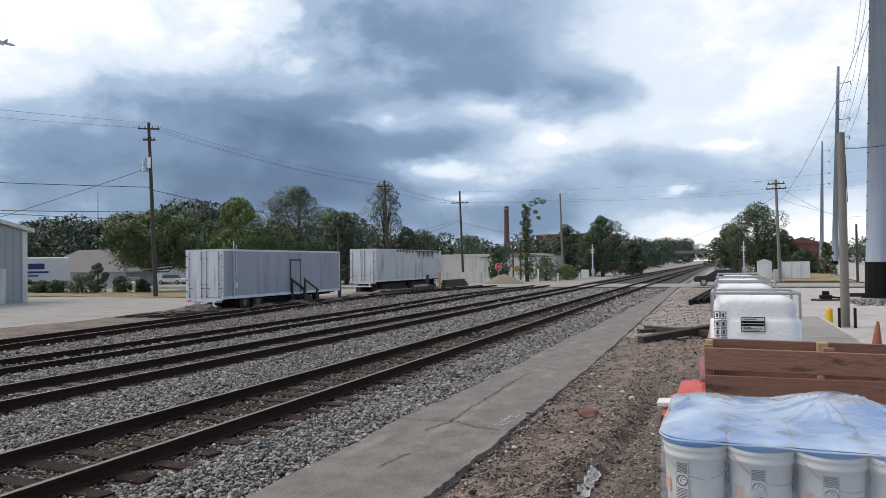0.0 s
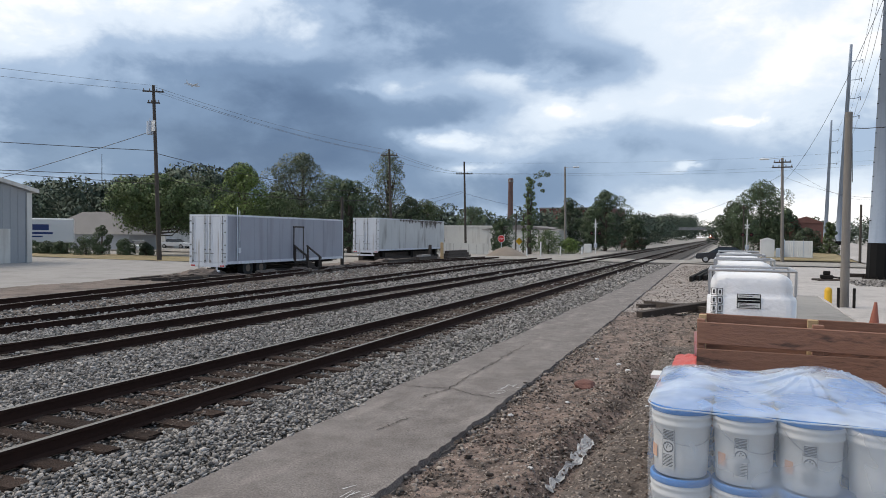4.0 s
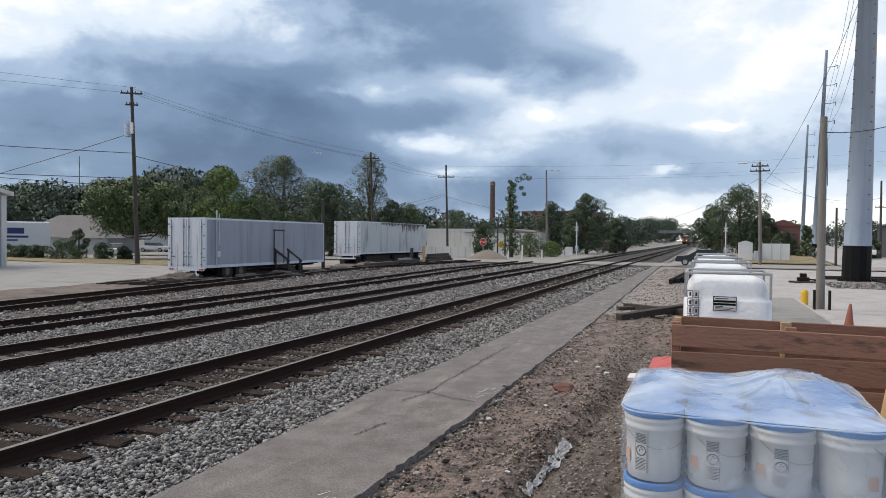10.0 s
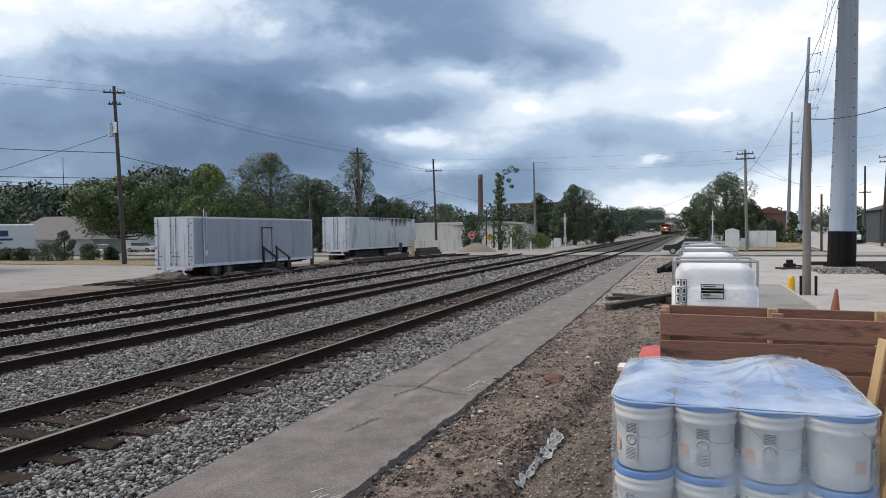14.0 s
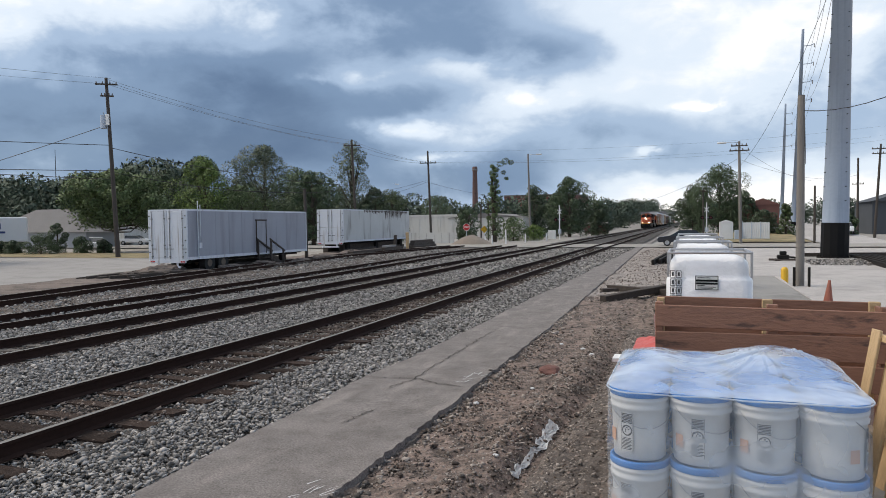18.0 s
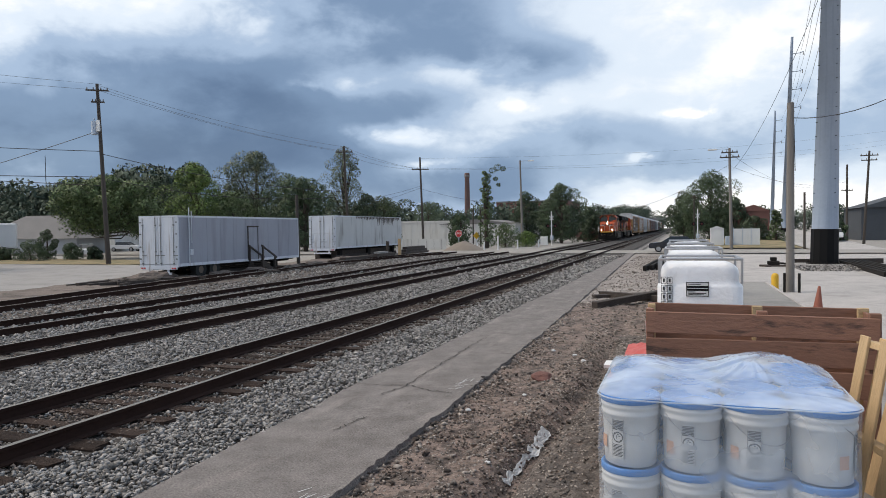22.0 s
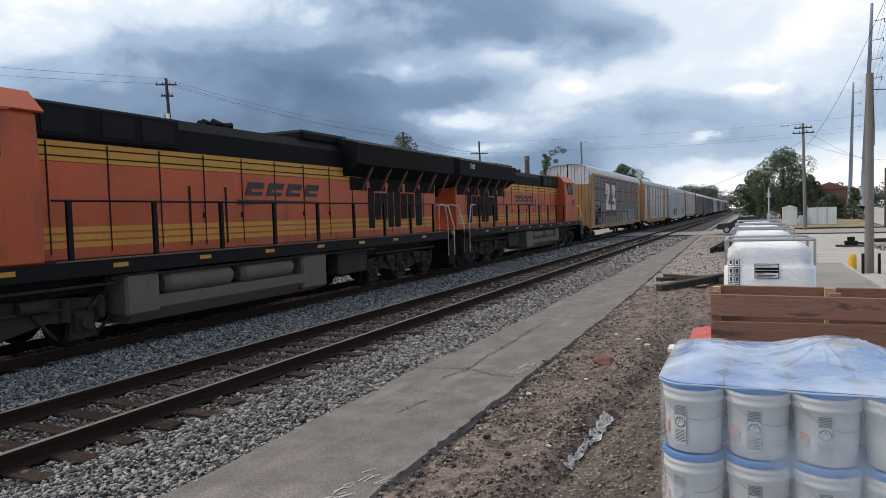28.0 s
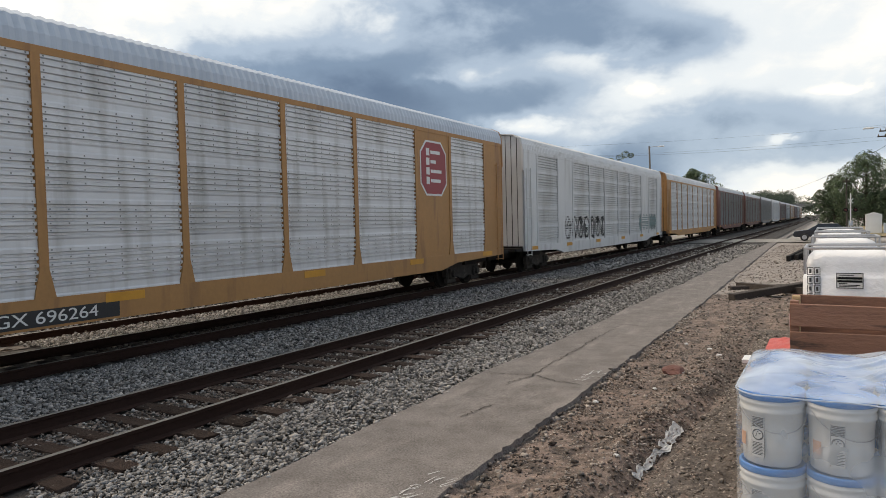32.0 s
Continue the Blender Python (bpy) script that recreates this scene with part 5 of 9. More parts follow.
def truck_mesh(axles, span):
    """The side frames and bolster of a bogie, with springs, brake gear and axle boxes."""
    bm = bmesh.new()
    for s in (-1, 1):
        x0, x1 = sorted((s * 0.93, s * 1.09))
        if axles == 2:
            prism(bm, [(-span / 2 - .32, .36), (-span / 2 + .28, .30), (-span * .25, .34), (0, .22), (span * .25, .34), (span / 2 - .28, .30), (span / 2 + .32, .36),
                       (span / 2 + .30, .66), (span * .22, .84), (-span * .22, .84), (-span / 2 - .30, .66)], "x", x0, x1)
        else:
            prism(bm, [(-span / 2 - .55, .62), (-span / 2 - .30, .42), (-span * .32, .52), (-span * .12, .36), (span * .12, .36), (span * .32, .52), (span / 2 + .30, .42), (span / 2 + .55, .62),
                       (span / 2 + .50, .86), (span * .30, .96), (-span * .30, .96), (-span / 2 - .50, .86)], "x", x0, x1)
        for k in range(axles):
            y = -span / 2 + span * k / (axles - 1)
            box(bm, *sorted((s * 1.0, s * 1.17)), y - .19, y + .19, .28, .64, bevel=.03)
            prism(bm, [(y - .30, .16), (y + .30, .16), (y + .20, .66), (y - .20, .66)], "x", *sorted((s * .98, s * 1.10)))
            rod(bm, (s * 1.12, y, .46), (s * 1.24, y, .46), .15, .11, 12)
            if axles == 3:
                for dy in (-.36, .36):
                    rod(bm, (s * 1.12, y + dy, .50), (s * 1.12, y + dy, .90), .085, .085, 8)
                rod(bm, (s * 1.14, y + .10, .66), (s * 1.16, y + .34, .92), .035, .035, 6)
        if axles == 3:
            for y in (-.98, .98):
                rod(bm, (s * 1.12, y - .26, .84), (s * 1.12, y + .26, .84), .13, .13, 10)
                rod(bm, (s * 1.12, y, .70), (s * 1.12, y + .42, .22), .03, .03, 6)
            rod(bm, (s * 1.14, -span / 2 - .45, .74), (s * 1.14, span / 2 + .45, .74), .028, .028, 6)
            for y in (-span / 2 - .62, span / 2 + .62):
                path_rod(bm, [(s * 1.05, y, .95), (s * 1.02, y, .45), (s * .85, y * .94, .14)], .03, 5)
        for y in (-.2, 0, .2):
            rod(bm, (s * 1.01, y, .35), (s * 1.01, y, .72), .075, .075, 8)
    box(bm, -1.0, 1.0, -.25, .25, .45, .80)
    return mesh_of("bogie_frame", bm, M_TRUCK)


BOGIE2, BOGIE3 = truck_mesh(2, 1.75), truck_mesh(3, 3.9)


def bogie(parent, y, three=False):
    b = piece("bogie", BOGIE3 if three else BOGIE2, parent, Matrix.Translation((0, y, 0)))
    for dy in ((-1.95, 0, 1.95) if three else (-.875, .875)):
        piece("wheelset", WHEELSET, b, Matrix.Translation((0, dy, 0.46)))
    return b


PANEL_H = 3.78


def rib_profile(grouped, depth=0.050):
    """Heights and depths of a ribbed panel: one fine rib after another, or ribs in fives with plain bands between them."""
    prof, z = [(0.0, 0.0)], 0.0
    if grouped:
        rows = [h for _ in range(5) for h in (0.0, .111, .111, .111, .111, .111)]
    else:
        rows = [PANEL_H / 34] * 34
    for p in rows:
        if p == 0.0:
            prof += [(0.0, z + .02), (-.010, z + .05), (-.010, z + .15), (0.0, z + .18)]
            z += .201
            continue
        prof += [(0.0, z + p * .06), (-depth, z + p * .16), (-depth, z + p * .50), (0.0, z + p * .60)]
        z += p
    return prof + [(0.0, PANEL_H)]


RIBS_FINE, RIBS_GROUPED = rib_profile(False), rib_profile(True)


def corrugated_mesh(name, material, prof):
    """A side panel of unit width with horizontal ribs, facing +x."""
    bm = bmesh.new()
    a = [bm.verts.new((x, 0, zz)) for x, zz in prof]
    b = [bm.verts.new((x, 1, zz)) for x, zz in prof]
    for i in range(len(prof) - 1):
        bm.faces.new((a[i], b[i], b[i + 1], a[i + 1]))
    if prof is RIBS_GROUPED:
        # bolts and drain slots in upright rows
        rnd = random.Random(6)
        for c in range(9):
            y = .05 + .1125 * c
            for i in range(len(prof) - 1):
                (xa_, za), (xb_, zb) = prof[i], prof[i + 1]
                if xa_ == xb_ == 0.0 and .03 < zb - za < .08 and (c % 2 == 0 or rnd.random() < .5):
                    zm = (za + zb) / 2
                    f = bm.faces.new([bm.verts.new((.003, y + dy, zm + dz)) for dy, dz in ((-.005, -.013), (.005, -.013), (.005, .013), (-.005, .013))])
                    f.material_index = 1
    me = mesh_of(name, bm, material)
    me.materials.append(M_RACKDARK)
    return me


def conform(bm, prof):
    """Lay flat paint (x along the car, y up) into the ribs of a panel."""
    zs = np.array([z for _, z in prof]) + 1.15
    xs = np.array([x for x, _ in prof])
    lo, hi = min(v.co.y for v in bm.verts), max(v.co.y for v in bm.verts)
    for z in zs:
        if lo < z < hi:
            bmesh.ops.bisect_plane(bm, geom=list(bm.verts) + list(bm.edges) + list(bm.faces), plane_co=(0, z, 0), plane_no=(0, 1, 0))
    for v in bm.verts:
        v.co.z += float(np.interp(v.co.y, zs, xs))


PANELS = {m.name: corrugated_mesh("side_panel", m, p) for m, p in ((M_RACKGREY, RIBS_GROUPED), (M_RACKDARK, RIBS_FINE), (M_RACKWHITE, RIBS_GROUPED))}
FLIP = Matrix.Rotation(math.pi, 4, "Z")
CAR_BODY, CAR_PITCH = 25.7, 27.9


def roof_mesh(material, white_ends=False):
    bm = bmesh.new()
    prof = [(-1.53, 5.02), (-1.51, 5.24), (-1.42, 5.47), (-1.12, 5.62), (-.5, 5.69), (0, 5.71), (.5, 5.69), (1.12, 5.62), (1.42, 5.47), (1.51, 5.24), (1.53, 5.02)]
    n = 288
    rows = []
    for k in range(n + 1):
        y = -0.15 + (CAR_BODY + 0.3) * k / n
        r = 0.020 if k % 2 else 0.0
        rows.append([bm.verts.new((x * (1 + r * 0.4), y, z + r)) for x, z in prof])
    for a, b in zip(rows, rows[1:]):
        for i in range(len(prof) - 1):
            bm.faces.new((a[i], b[i], b[i + 1], a[i + 1]))
    return mesh_of("roof", bm, material)


ROOFS = {}
POSTS = {}
DOORS = {}


def door_mesh(lower, upper):
    """A pair of end doors as one folded sheet with upright ribs and a dark middle gap."""
    bm = bmesh.new()
    n = 6
    xs = []
    for x0, x1 in ((-1.50, -.03), (.03, 1.50)):
        w = (x1 - x0) / n
        for k in range(n):
            xs += [(x0 + k * w + .014, 0.0), (x0 + (k + 1) * w - .014, 0.0)]
            if k < n - 1:
                xs += [(x0 + (k + 1) * w - .012, .05), (x0 + (k + 1) * w + .012, .05)]
        if x0 < 0:
            xs += [(-.028, .10), (.028, .10)]

    def top(x):
        return 5.66 - 0.05 * x * x - 0.06 * abs(x) ** 6 / 4

    rows = [[bm.verts.new((x, d, z)) for x, d in xs] for z in (1.15, 4.20)]
    rows.append([bm.verts.new((x, d, top(x))) for x, d in xs])
    for r, (a, b) in enumerate(zip(rows, rows[1:])):
        for i in range(len(xs) - 1):
            f = bm.faces.new((a[i], a[i + 1], b[i + 1], b[i]))
            f.material_index = 2 if abs(xs[i][0] - xs[i + 1][0]) < .06 else (1 if r else 0)
    me = mesh_of("end_door", bm, lower)
    me.materials.append(upper)
    me.materials.append(M_DARK)
    return me


gb_ = bmesh.new()
box(gb_, 0, .0050, 0, 1, 0, .042)
GAP = mesh_of("panel_gap", gb_, M_DARK)


def rack_car(name, frame_m, panel_m, roof_m, solids=(), decal=None, label="", upper=None, cuts=None, sill=None, belly=.68):
    """A closed car carrier: y from 0 at its leading corner, z from the rail head."""
    t = thing(name, Matrix(), label, "railcar", "auto carriers of the train")
    cuts = cuts or (1.4, 3.95, 6.0, 8.6, 11.3, 14.05, 16.7, 19.7, 21.75, 24.3)
    bm = bmesh.new()
    # underframe: deep centre sill, side sills, bolsters
    box(bm, -1.45, 1.45, -0.7, CAR_BODY + 0.7, 0.95, 1.08)
    box(bm, -.35, .35, -1.0, CAR_BODY + 1.0, 0.62, 0.96)
    for y in (2.0, CAR_BODY - 2.0):
        box(bm, -1.2, 1.2, y - .4, y + .4, 0.70, 0.96)
    for y in np.linspace(5, CAR_BODY - 5, 7):
        box(bm, -1.3, 1.3, y - .07, y + .07, 0.72, 0.96)
    part("underframe", bm, M_DARK, t)
    for s in (-1, 1):
        bm = bmesh.new()
        x0, x1 = sorted((s * 1.42, s * 1.55))
        prism(bm, [(0, .95), (3.6, (belly + 1.04) / 2), (4.6, belly), (CAR_BODY - 4.6, belly), (CAR_BODY - 3.6, (belly + 1.04) / 2), (CAR_BODY, .95), (CAR_BODY, 1.15), (0, 1.15)], "x", x0, x1)
        part("side_sill", bm, sill or frame_m, t)
        bm = bmesh.new()
        box(bm, *sorted((s * 1.40, s * 1.545)), 0, CAR_BODY, 4.93, 5.05)
        part("top_chord", bm, frame_m, t)
    if frame_m.name not in POSTS:
        bm = bmesh.new()
        prism(bm, [(-.17, 1.15), (.17, 1.15), (.075, 1.6), (.075, 4.93), (-.075, 4.93), (-.075, 1.6)], "x", 1.44, 1.552)
        POSTS[frame_m.name] = mesh_of("side_post", bm, frame_m)
    for y in cuts:
        piece("side_post", POSTS[frame_m.name], t, Matrix.Translation((0, y, 0)))
        piece("side_post", POSTS[frame_m.name], t, Matrix.Translation((0, y, 0)) @ FLIP)
    edges = list(cuts)
    for k, (a, b) in enumerate(zip(edges, edges[1:])):
        if k in solids:
            for s in (-1, 1):
                bm = bmesh.new()
                box(bm, *sorted((s * 1.46, s * 1.53)), a, b, 1.15, 4.93)
                part("plate", bm, frame_m, t)
        else:
            for s in (1, -1):
                m = Matrix.Translation((s * 1.53, a if s > 0 else b, 1.15)) @ (Matrix() if s > 0 else FLIP) @ Matrix.Diagonal((1, b - a, 1, 1))
                piece("side_panel", PANELS[panel_m.name], t, m)
            if decal is decal_numerals:
                for z in (2.06, 2.98, 3.90, 4.85):
                    piece("panel_gap", GAP, t, Matrix.Translation((1.530, a, z)) @ Matrix.Diagonal((1, b - a, 1, 1)))
    # closed ends of the sides
    for y0, y1 in ((0, cuts[0]), (cuts[-1], CAR_BODY)):
        for s in (-1, 1):
            bm = bmesh.new()
            box(bm, *sorted((s * 1.46, s * 1.535)), y0, y1, 1.12, 5.05)
            part("end_plate", bm, frame_m, t)
    # ladders and grab irons at the corners
    for s, y in ((1, .32), (-1, CAR_BODY - .32), (1, CAR_BODY - .32), (-1, .32)):
        bm = bmesh.new()
        for dy in (-.22, .22):
            rod(bm, (s * 1.60, y + dy, .75), (s * 1.60, y + dy, 4.3), .018, .018, 6)
        for z in np.arange(.8, 4.3, .38):
            rod(bm, (s * 1.60, y - .22, z), (s * 1.60, y + .22, z), .014, .014, 5)
            rod(bm, (s * 1.53, y - .22, z), (s * 1.60, y - .22, z), .014, .014, 4)
        part("ladder", bm, frame_m, t)
    if roof_m.name not in ROOFS:
        ROOFS[roof_m.name] = roof_mesh(roof_m)
    piece("roof", ROOFS[roof_m.name], t, Matrix())
    for y in (-.12, CAR_BODY + .06):
        bm = bmesh.new()
        arch = [(1.55, 5.05), (1.53, 5.26), (1.44, 5.50), (1.13, 5.65), (.5, 5.72), (0, 5.74)]
        arch = arch + [(-x_, z_) for x_, z_ in arch[-2::-1]]
        prism(bm, [(1.55, 4.20)] + arch + [(-1.55, 4.20), (-1.49, 4.20)] + [(x_ * .96, z_ - .05) for x_, z_ in arch[::-1]] + [(1.49, 4.20)], "y", y, y + .06)
        part("end_frame", bm, upper or frame_m, t)
    if upper:
        for y in (.02, CAR_BODY - .82):
            bm = bmesh.new()
            box(bm, 1.40, 1.60, y, y + .80, 4.86, 5.20, bevel=.02)
            part("corner_box", bm, upper, t, "white steel box at the roof corner")
    key = (frame_m.name, (upper or frame_m).name)
    if key not in DOORS:
        DOORS[key] = door_mesh(frame_m, upper or frame_m)
    piece("end_door", DOORS[key], t, Matrix.Translation((0, -.05, 0)))
    piece("end_door", DOORS[key], t, Matrix.Translation((0, CAR_BODY + .05, 0)) @ FLIP)
    # end platform, coupler and hoses
    for y, d in ((0, -1), (CAR_BODY, 1)):
        bm = bmesh.new()
        box(bm, -1.4, 1.4, *sorted((y, y + d * .8)), .95, 1.03)
        rod(bm, (0, y, .85), (0, y + d * 1.1, .85), .10, .10, 8)
        box(bm, -.16, .16, *sorted((y + d * .85, y + d * 1.12)), .70, 1.0, bevel=.03)
        part("coupler", bm, M_DARK, t)
    bogie(t, 2.35)
    bogie(t, CAR_BODY - 2.35)
    # yellow reflective marks along the sill
    for y in (.6, 5.0, 9.6, 14.6, 19.2, 24.0):
        bm = bmesh.new()
        box(bm, 1.552, 1.558, y, y + .75, .97, 1.12)
        part("reflector_strip", bm, M_YELLOW, t)
    if decal:
        decal(t)
    return t


M_SPRAYGREY = mat("silver_spray_paint", (0.40, 0.41, 0.42), 0.6, var=0.25, scale=1.5, fine=9, bump=0.02)


def decal_numerals(t):
    """Large white figures on a maroon ground, spray-painted letters below, and stencilled marks."""
    x = 1.536
    bm = bmesh.new()
    flat(bm, [(6.34, 1.75), (8.83, 1.75), (8.83, 4.62), (6.34, 4.62)])
    flat(bm, [(9.05, 1.75), (11.2, 1.75), (11.2, 4.62), (9.05, 4.62)])
    conform(bm, RIBS_FINE)
    part("logo_ground", bm, M_MAROON, t, "faded maroon painted ground", at=side(x, 0, 0))
    bm = bmesh.new()
    two = ((.03, .05), (.62, .07), (.78, .15), (.83, .30), (.70, .48), (.47, .78), (.90, .78), (.90, .99), (.02, .99), (.02, .76), (.22, .55), (.45, .30), (.30, .29), (.30, .44), (.02, .43))
    flat(bm, [(6.34 + 2.49 * u, 4.60 - 2.38 * w) for u, w in two])
    conform(bm, RIBS_FINE)
    part("painted_numeral", bm, M_DECALWHITE, t, "large white painted figure", at=side(x + .006, 0, 0))
    bm = bmesh.new()
    three = ((.10, .07), (.86, .10), (.86, .32), (.72, .38), (.72, .55), (.90, .57), (.90, .99), (.06, .99), (.06, .80), (.62, .79), (.62, .68), (.20, .68), (.20, .54), (.44, .51), (.44, .32), (.32, .32), (.32, .45), (.10, .44))
    flat(bm, [(9.05 + 2.15 * u, 4.60 - 2.38 * w) for u, w in three])
    conform(bm, RIBS_FINE)
    part("painted_numeral", bm, M_DECALWHITE, t, "large white painted figure", at=side(x + .006, 0, 0))
    # bubble letters
    bm = bmesh.new()
    for o in (oval(2.05, 2.05, .33, .42), oval(3.2, 1.75, .95, .75), oval(3.1, 2.35, .5, .42), oval(4.0, 1.9, .45, .85), oval(5.1, 1.75, .42, .62), oval(2.4, 1.5, .6, .42), oval(4.25, 2.3, .4, .4)):
        flat(bm, o[:-1], .003)
    conform(bm, RIBS_FINE)
    part("sprayed_letters", bm, M_TAGBLACK, t, "black bubble graffiti", at=side(x + .008, 0, 0))
    bm = bmesh.new()
    for o in (oval(2.05, 2.05, .35, .44), oval(3.1, 2.4, .55, .42, 18, 0, 190), oval(5.1, 1.75, .44, .64), oval(2.95, 2.1, .28, .36), oval(3.6, 1.65, .2, .34), oval(4.15, 2.35, .5, .40, 18, -30, 180),
              [(1.8, 1.2), (2.0, 1.7), (2.5, 1.95), (2.7, 2.3)], [(4.6, 1.2), (4.75, 1.9), (4.7, 2.4)], [(3.0, 2.0), (3.35, 1.85), (3.3, 1.45)], [(4.0, 1.2), (4.05, 1.9), (3.9, 2.2)], [(2.3, 2.25), (2.9, 2.3), (3.2, 2.5)]):
        stroke(bm, o, .035, .002)
    conform(bm, RIBS_FINE)
    part("sprayed_outline", bm, M_DECALWHITE, t, "white graffiti outline", at=side(x + .013, 0, 0))
    bulge = ((0, .05), (.05, 1.12), (.35, 1.3), (.8, 1.22), (.98, .9), (.85, .5), (.52, .40), (.48, .02), (.2, -.05))
    cup = ((0, .9), (.05, 1.2), (.4, 1.2), (.42, .5), (.6, .38), (.75, .5), (.75, 1.15), (1.1, 1.2), (1.08, .25), (.8, -.02), (.3, -.05), (.03, .3))
    snake = ((0, .1), (.15, .62), (.5, .8), (.5, .9), (.1, .95), (.2, 1.25), (.8, 1.2), (.98, .85), (.75, .55), (.55, .35), (1.0, .32), (1.1, 0), (.4, -.08))
    LETTERS = [(14.2, 1.25, snake), (15.75, 1.75, cup), (17.75, 1.15, bulge), (18.95, 1.2, bulge), (20.15, 1.5, snake)]

    def spot(y0, w, p):
        return [(y0 + a * w, 1.02 + b * 1.02) for a, b in p]

    for y0, w, p in LETTERS:
        bm = bmesh.new()
        flat(bm, spot(y0, w, p), .003)
        conform(bm, RIBS_FINE)
        part("sprayed_silver", bm, M_SPRAYGREY, t, "silver graffiti fill", at=side(x + .008, 0, 0))
    bm = bmesh.new()
    flat(bm, [(14.0, 1.9), (16, 1.8), (18, 1.95), (20, 1.8), (21.7, 1.3), (22.1, 1.9), (21.6, 2.35), (20.4, 2.45), (18.8, 2.38), (17.2, 2.5), (15.6, 2.4), (14.2, 2.3)], .002)
    conform(bm, RIBS_FINE)
    part("sprayed_shade", bm, M_TAGTEAL, t, "teal graffiti shading", at=side(x + .006, 0, 0))
    for y0, w, p in LETTERS:
        bm = bmesh.new()
        o = spot(y0, w, p)
        stroke(bm, o + o[:1], .06, .002)
        if p is bulge:
            flat(bm, oval(y0 + .5 * w, 1.02 + .88, .15 * w, .15)[:-1], .002)
        conform(bm, RIBS_FINE)
        part("sprayed_outline", bm, M_TAGBLACK, t, "black graffiti outline", at=side(x + .013, 0, 0))
    bm = bmesh.new()
    for o in (oval(.9, 4.35, .14, .14), [(.7, 3.9), (.85, 4.1), (1.0, 3.7), (1.15, 4.3), (1.3, 4.0)], oval(1.0, 3.85, .22, .3), [(.45, 2.3), (.7, 2.1), (.75, 2.4), (.95, 2.1), (1.1, 2.35), (1.3, 2.2)], [(.5, 2.1), (1.2, 2.05)]):
        stroke(bm, o, .03, .002)
    part("sprayed_tag", bm, M_TAGBLACK, t, "thin black graffiti tag", at=side(1.537, 0, 0))
    bm = bmesh.new()
    for k in range(4):
        a = 17.75 + k * .56
        flat(bm, [(a, 3.66), (a + .46, 3.66), (a + .54, 3.92), (a + .08, 3.92)])
    conform(bm, RIBS_FINE)
    part("maker_mark", bm, M_ORANGE, t, "faded orange slanted mark", at=side(1.537, 0, 0))
    bm = bmesh.new()
    box(bm, 1.552, 1.557, 5.5, 6.35, .80, .98)
    box(bm, 1.552, 1.557, 6.7, 7.75, .80, .98)
    part("stencil_mark", bm, M_TAGBLACK, t, "black stencilled plate")


def decal_octagon(t):
    """A maroon octagon with white bars for its lettering, twice."""
    for cy, w in ((4.97, .80), (20.72, .80)):
        bm = bmesh.new()
        def octo(r):
            k = r * .58
            return [(cy - r, 3.85 - k * 1.05), (cy - k, 3.85 - r * 1.05), (cy + k, 3.85 - r * 1.05), (cy + r, 3.85 - k * 1.05), (cy + r, 3.85 + k * 1.05), (cy + k, 3.85 + r * 1.05), (cy - k, 3.85 + r * 1.05), (cy - r, 3.85 + k * 1.05)]
        flat(bm, octo(w))
        part("emblem_border", bm, M_DECALWHITE, t, "white octagon border", at=side(1.531, 0, 0))
        bm = bmesh.new()
        flat(bm, octo(w * .93))
        part("emblem", bm, M_EMBLEM, t, "maroon octagonal railway emblem", at=side(1.536, 0, 0))
        for z, b in ((4.34, .38), (4.05, .12), (3.76, .46), (3.47, .40)):
            for a0, b0, h0 in ((-.46, -.27, .11), (-.20, b, .05)):
                bm = bmesh.new()
                flat(bm, [(cy + a0, z - h0), (cy + b0, z - h0), (cy + b0, z + h0), (cy + a0, z + h0)])
                part("emblem_bar", bm, M_DECALWHITE, t, "white bar in place of lettering", at=side(1.541, 0, 0))
    bm = bmesh.new()
    box(bm, 1.552, 1.556, 7.0, 9.85, .72, .98)
    part("stencil_plate", bm, M_TAGBLACK, t, "black plate behind the white car number")
    text_part("car_number", "TTGX 696264", .27, M_DECALWHITE, t, side(1.558, 8.42, .85), "white stencilled car number", sx=1.3)
    text_part("rack_number", "G 9407", .13, M_TAGBLACK, t, side(1.539, .95, 2.85), "small stencilled letters")
    bm = bmesh.new()
    box(bm, 1.536, 1.541, .75, 1.15, 1.55, 1.75)
    part("warning_plate", bm, M_YELLOW, t, "yellow warning plate")


def decal_tags(t):
    bm = bmesh.new()
    rnd = random.Random(5)
    for cx in np.arange(5.2, 11.5, .95):
        stroke(bm, [(cx + rnd.uniform(-.3, .3), 1.2 + rnd.random() * 1.1) for _ in range(7)], .11, .003)
        stroke(bm, oval(cx, 1.8, .4, .5), .09, .003)
    conform(bm, RIBS_GROUPED)
    part("sprayed_letters", bm, M_TAGBLACK, t, "dark tangled graffiti", at=side(1.537, 0, 0))
    bm = bmesh.new()
    for cx in np.arange(19.5, 23.6, .8):
        flat(bm, oval(cx, 1.9, .38, .45)[:-1], .003)
        stroke(bm, oval(cx, 1.9, .40, .5), .09, .003)
    conform(bm, RIBS_GROUPED)
    part("sprayed_letters", bm, M_TAGTEAL, t, "teal graffiti", at=side(1.537, 0, 0))


LOCO_LONG = 1.03


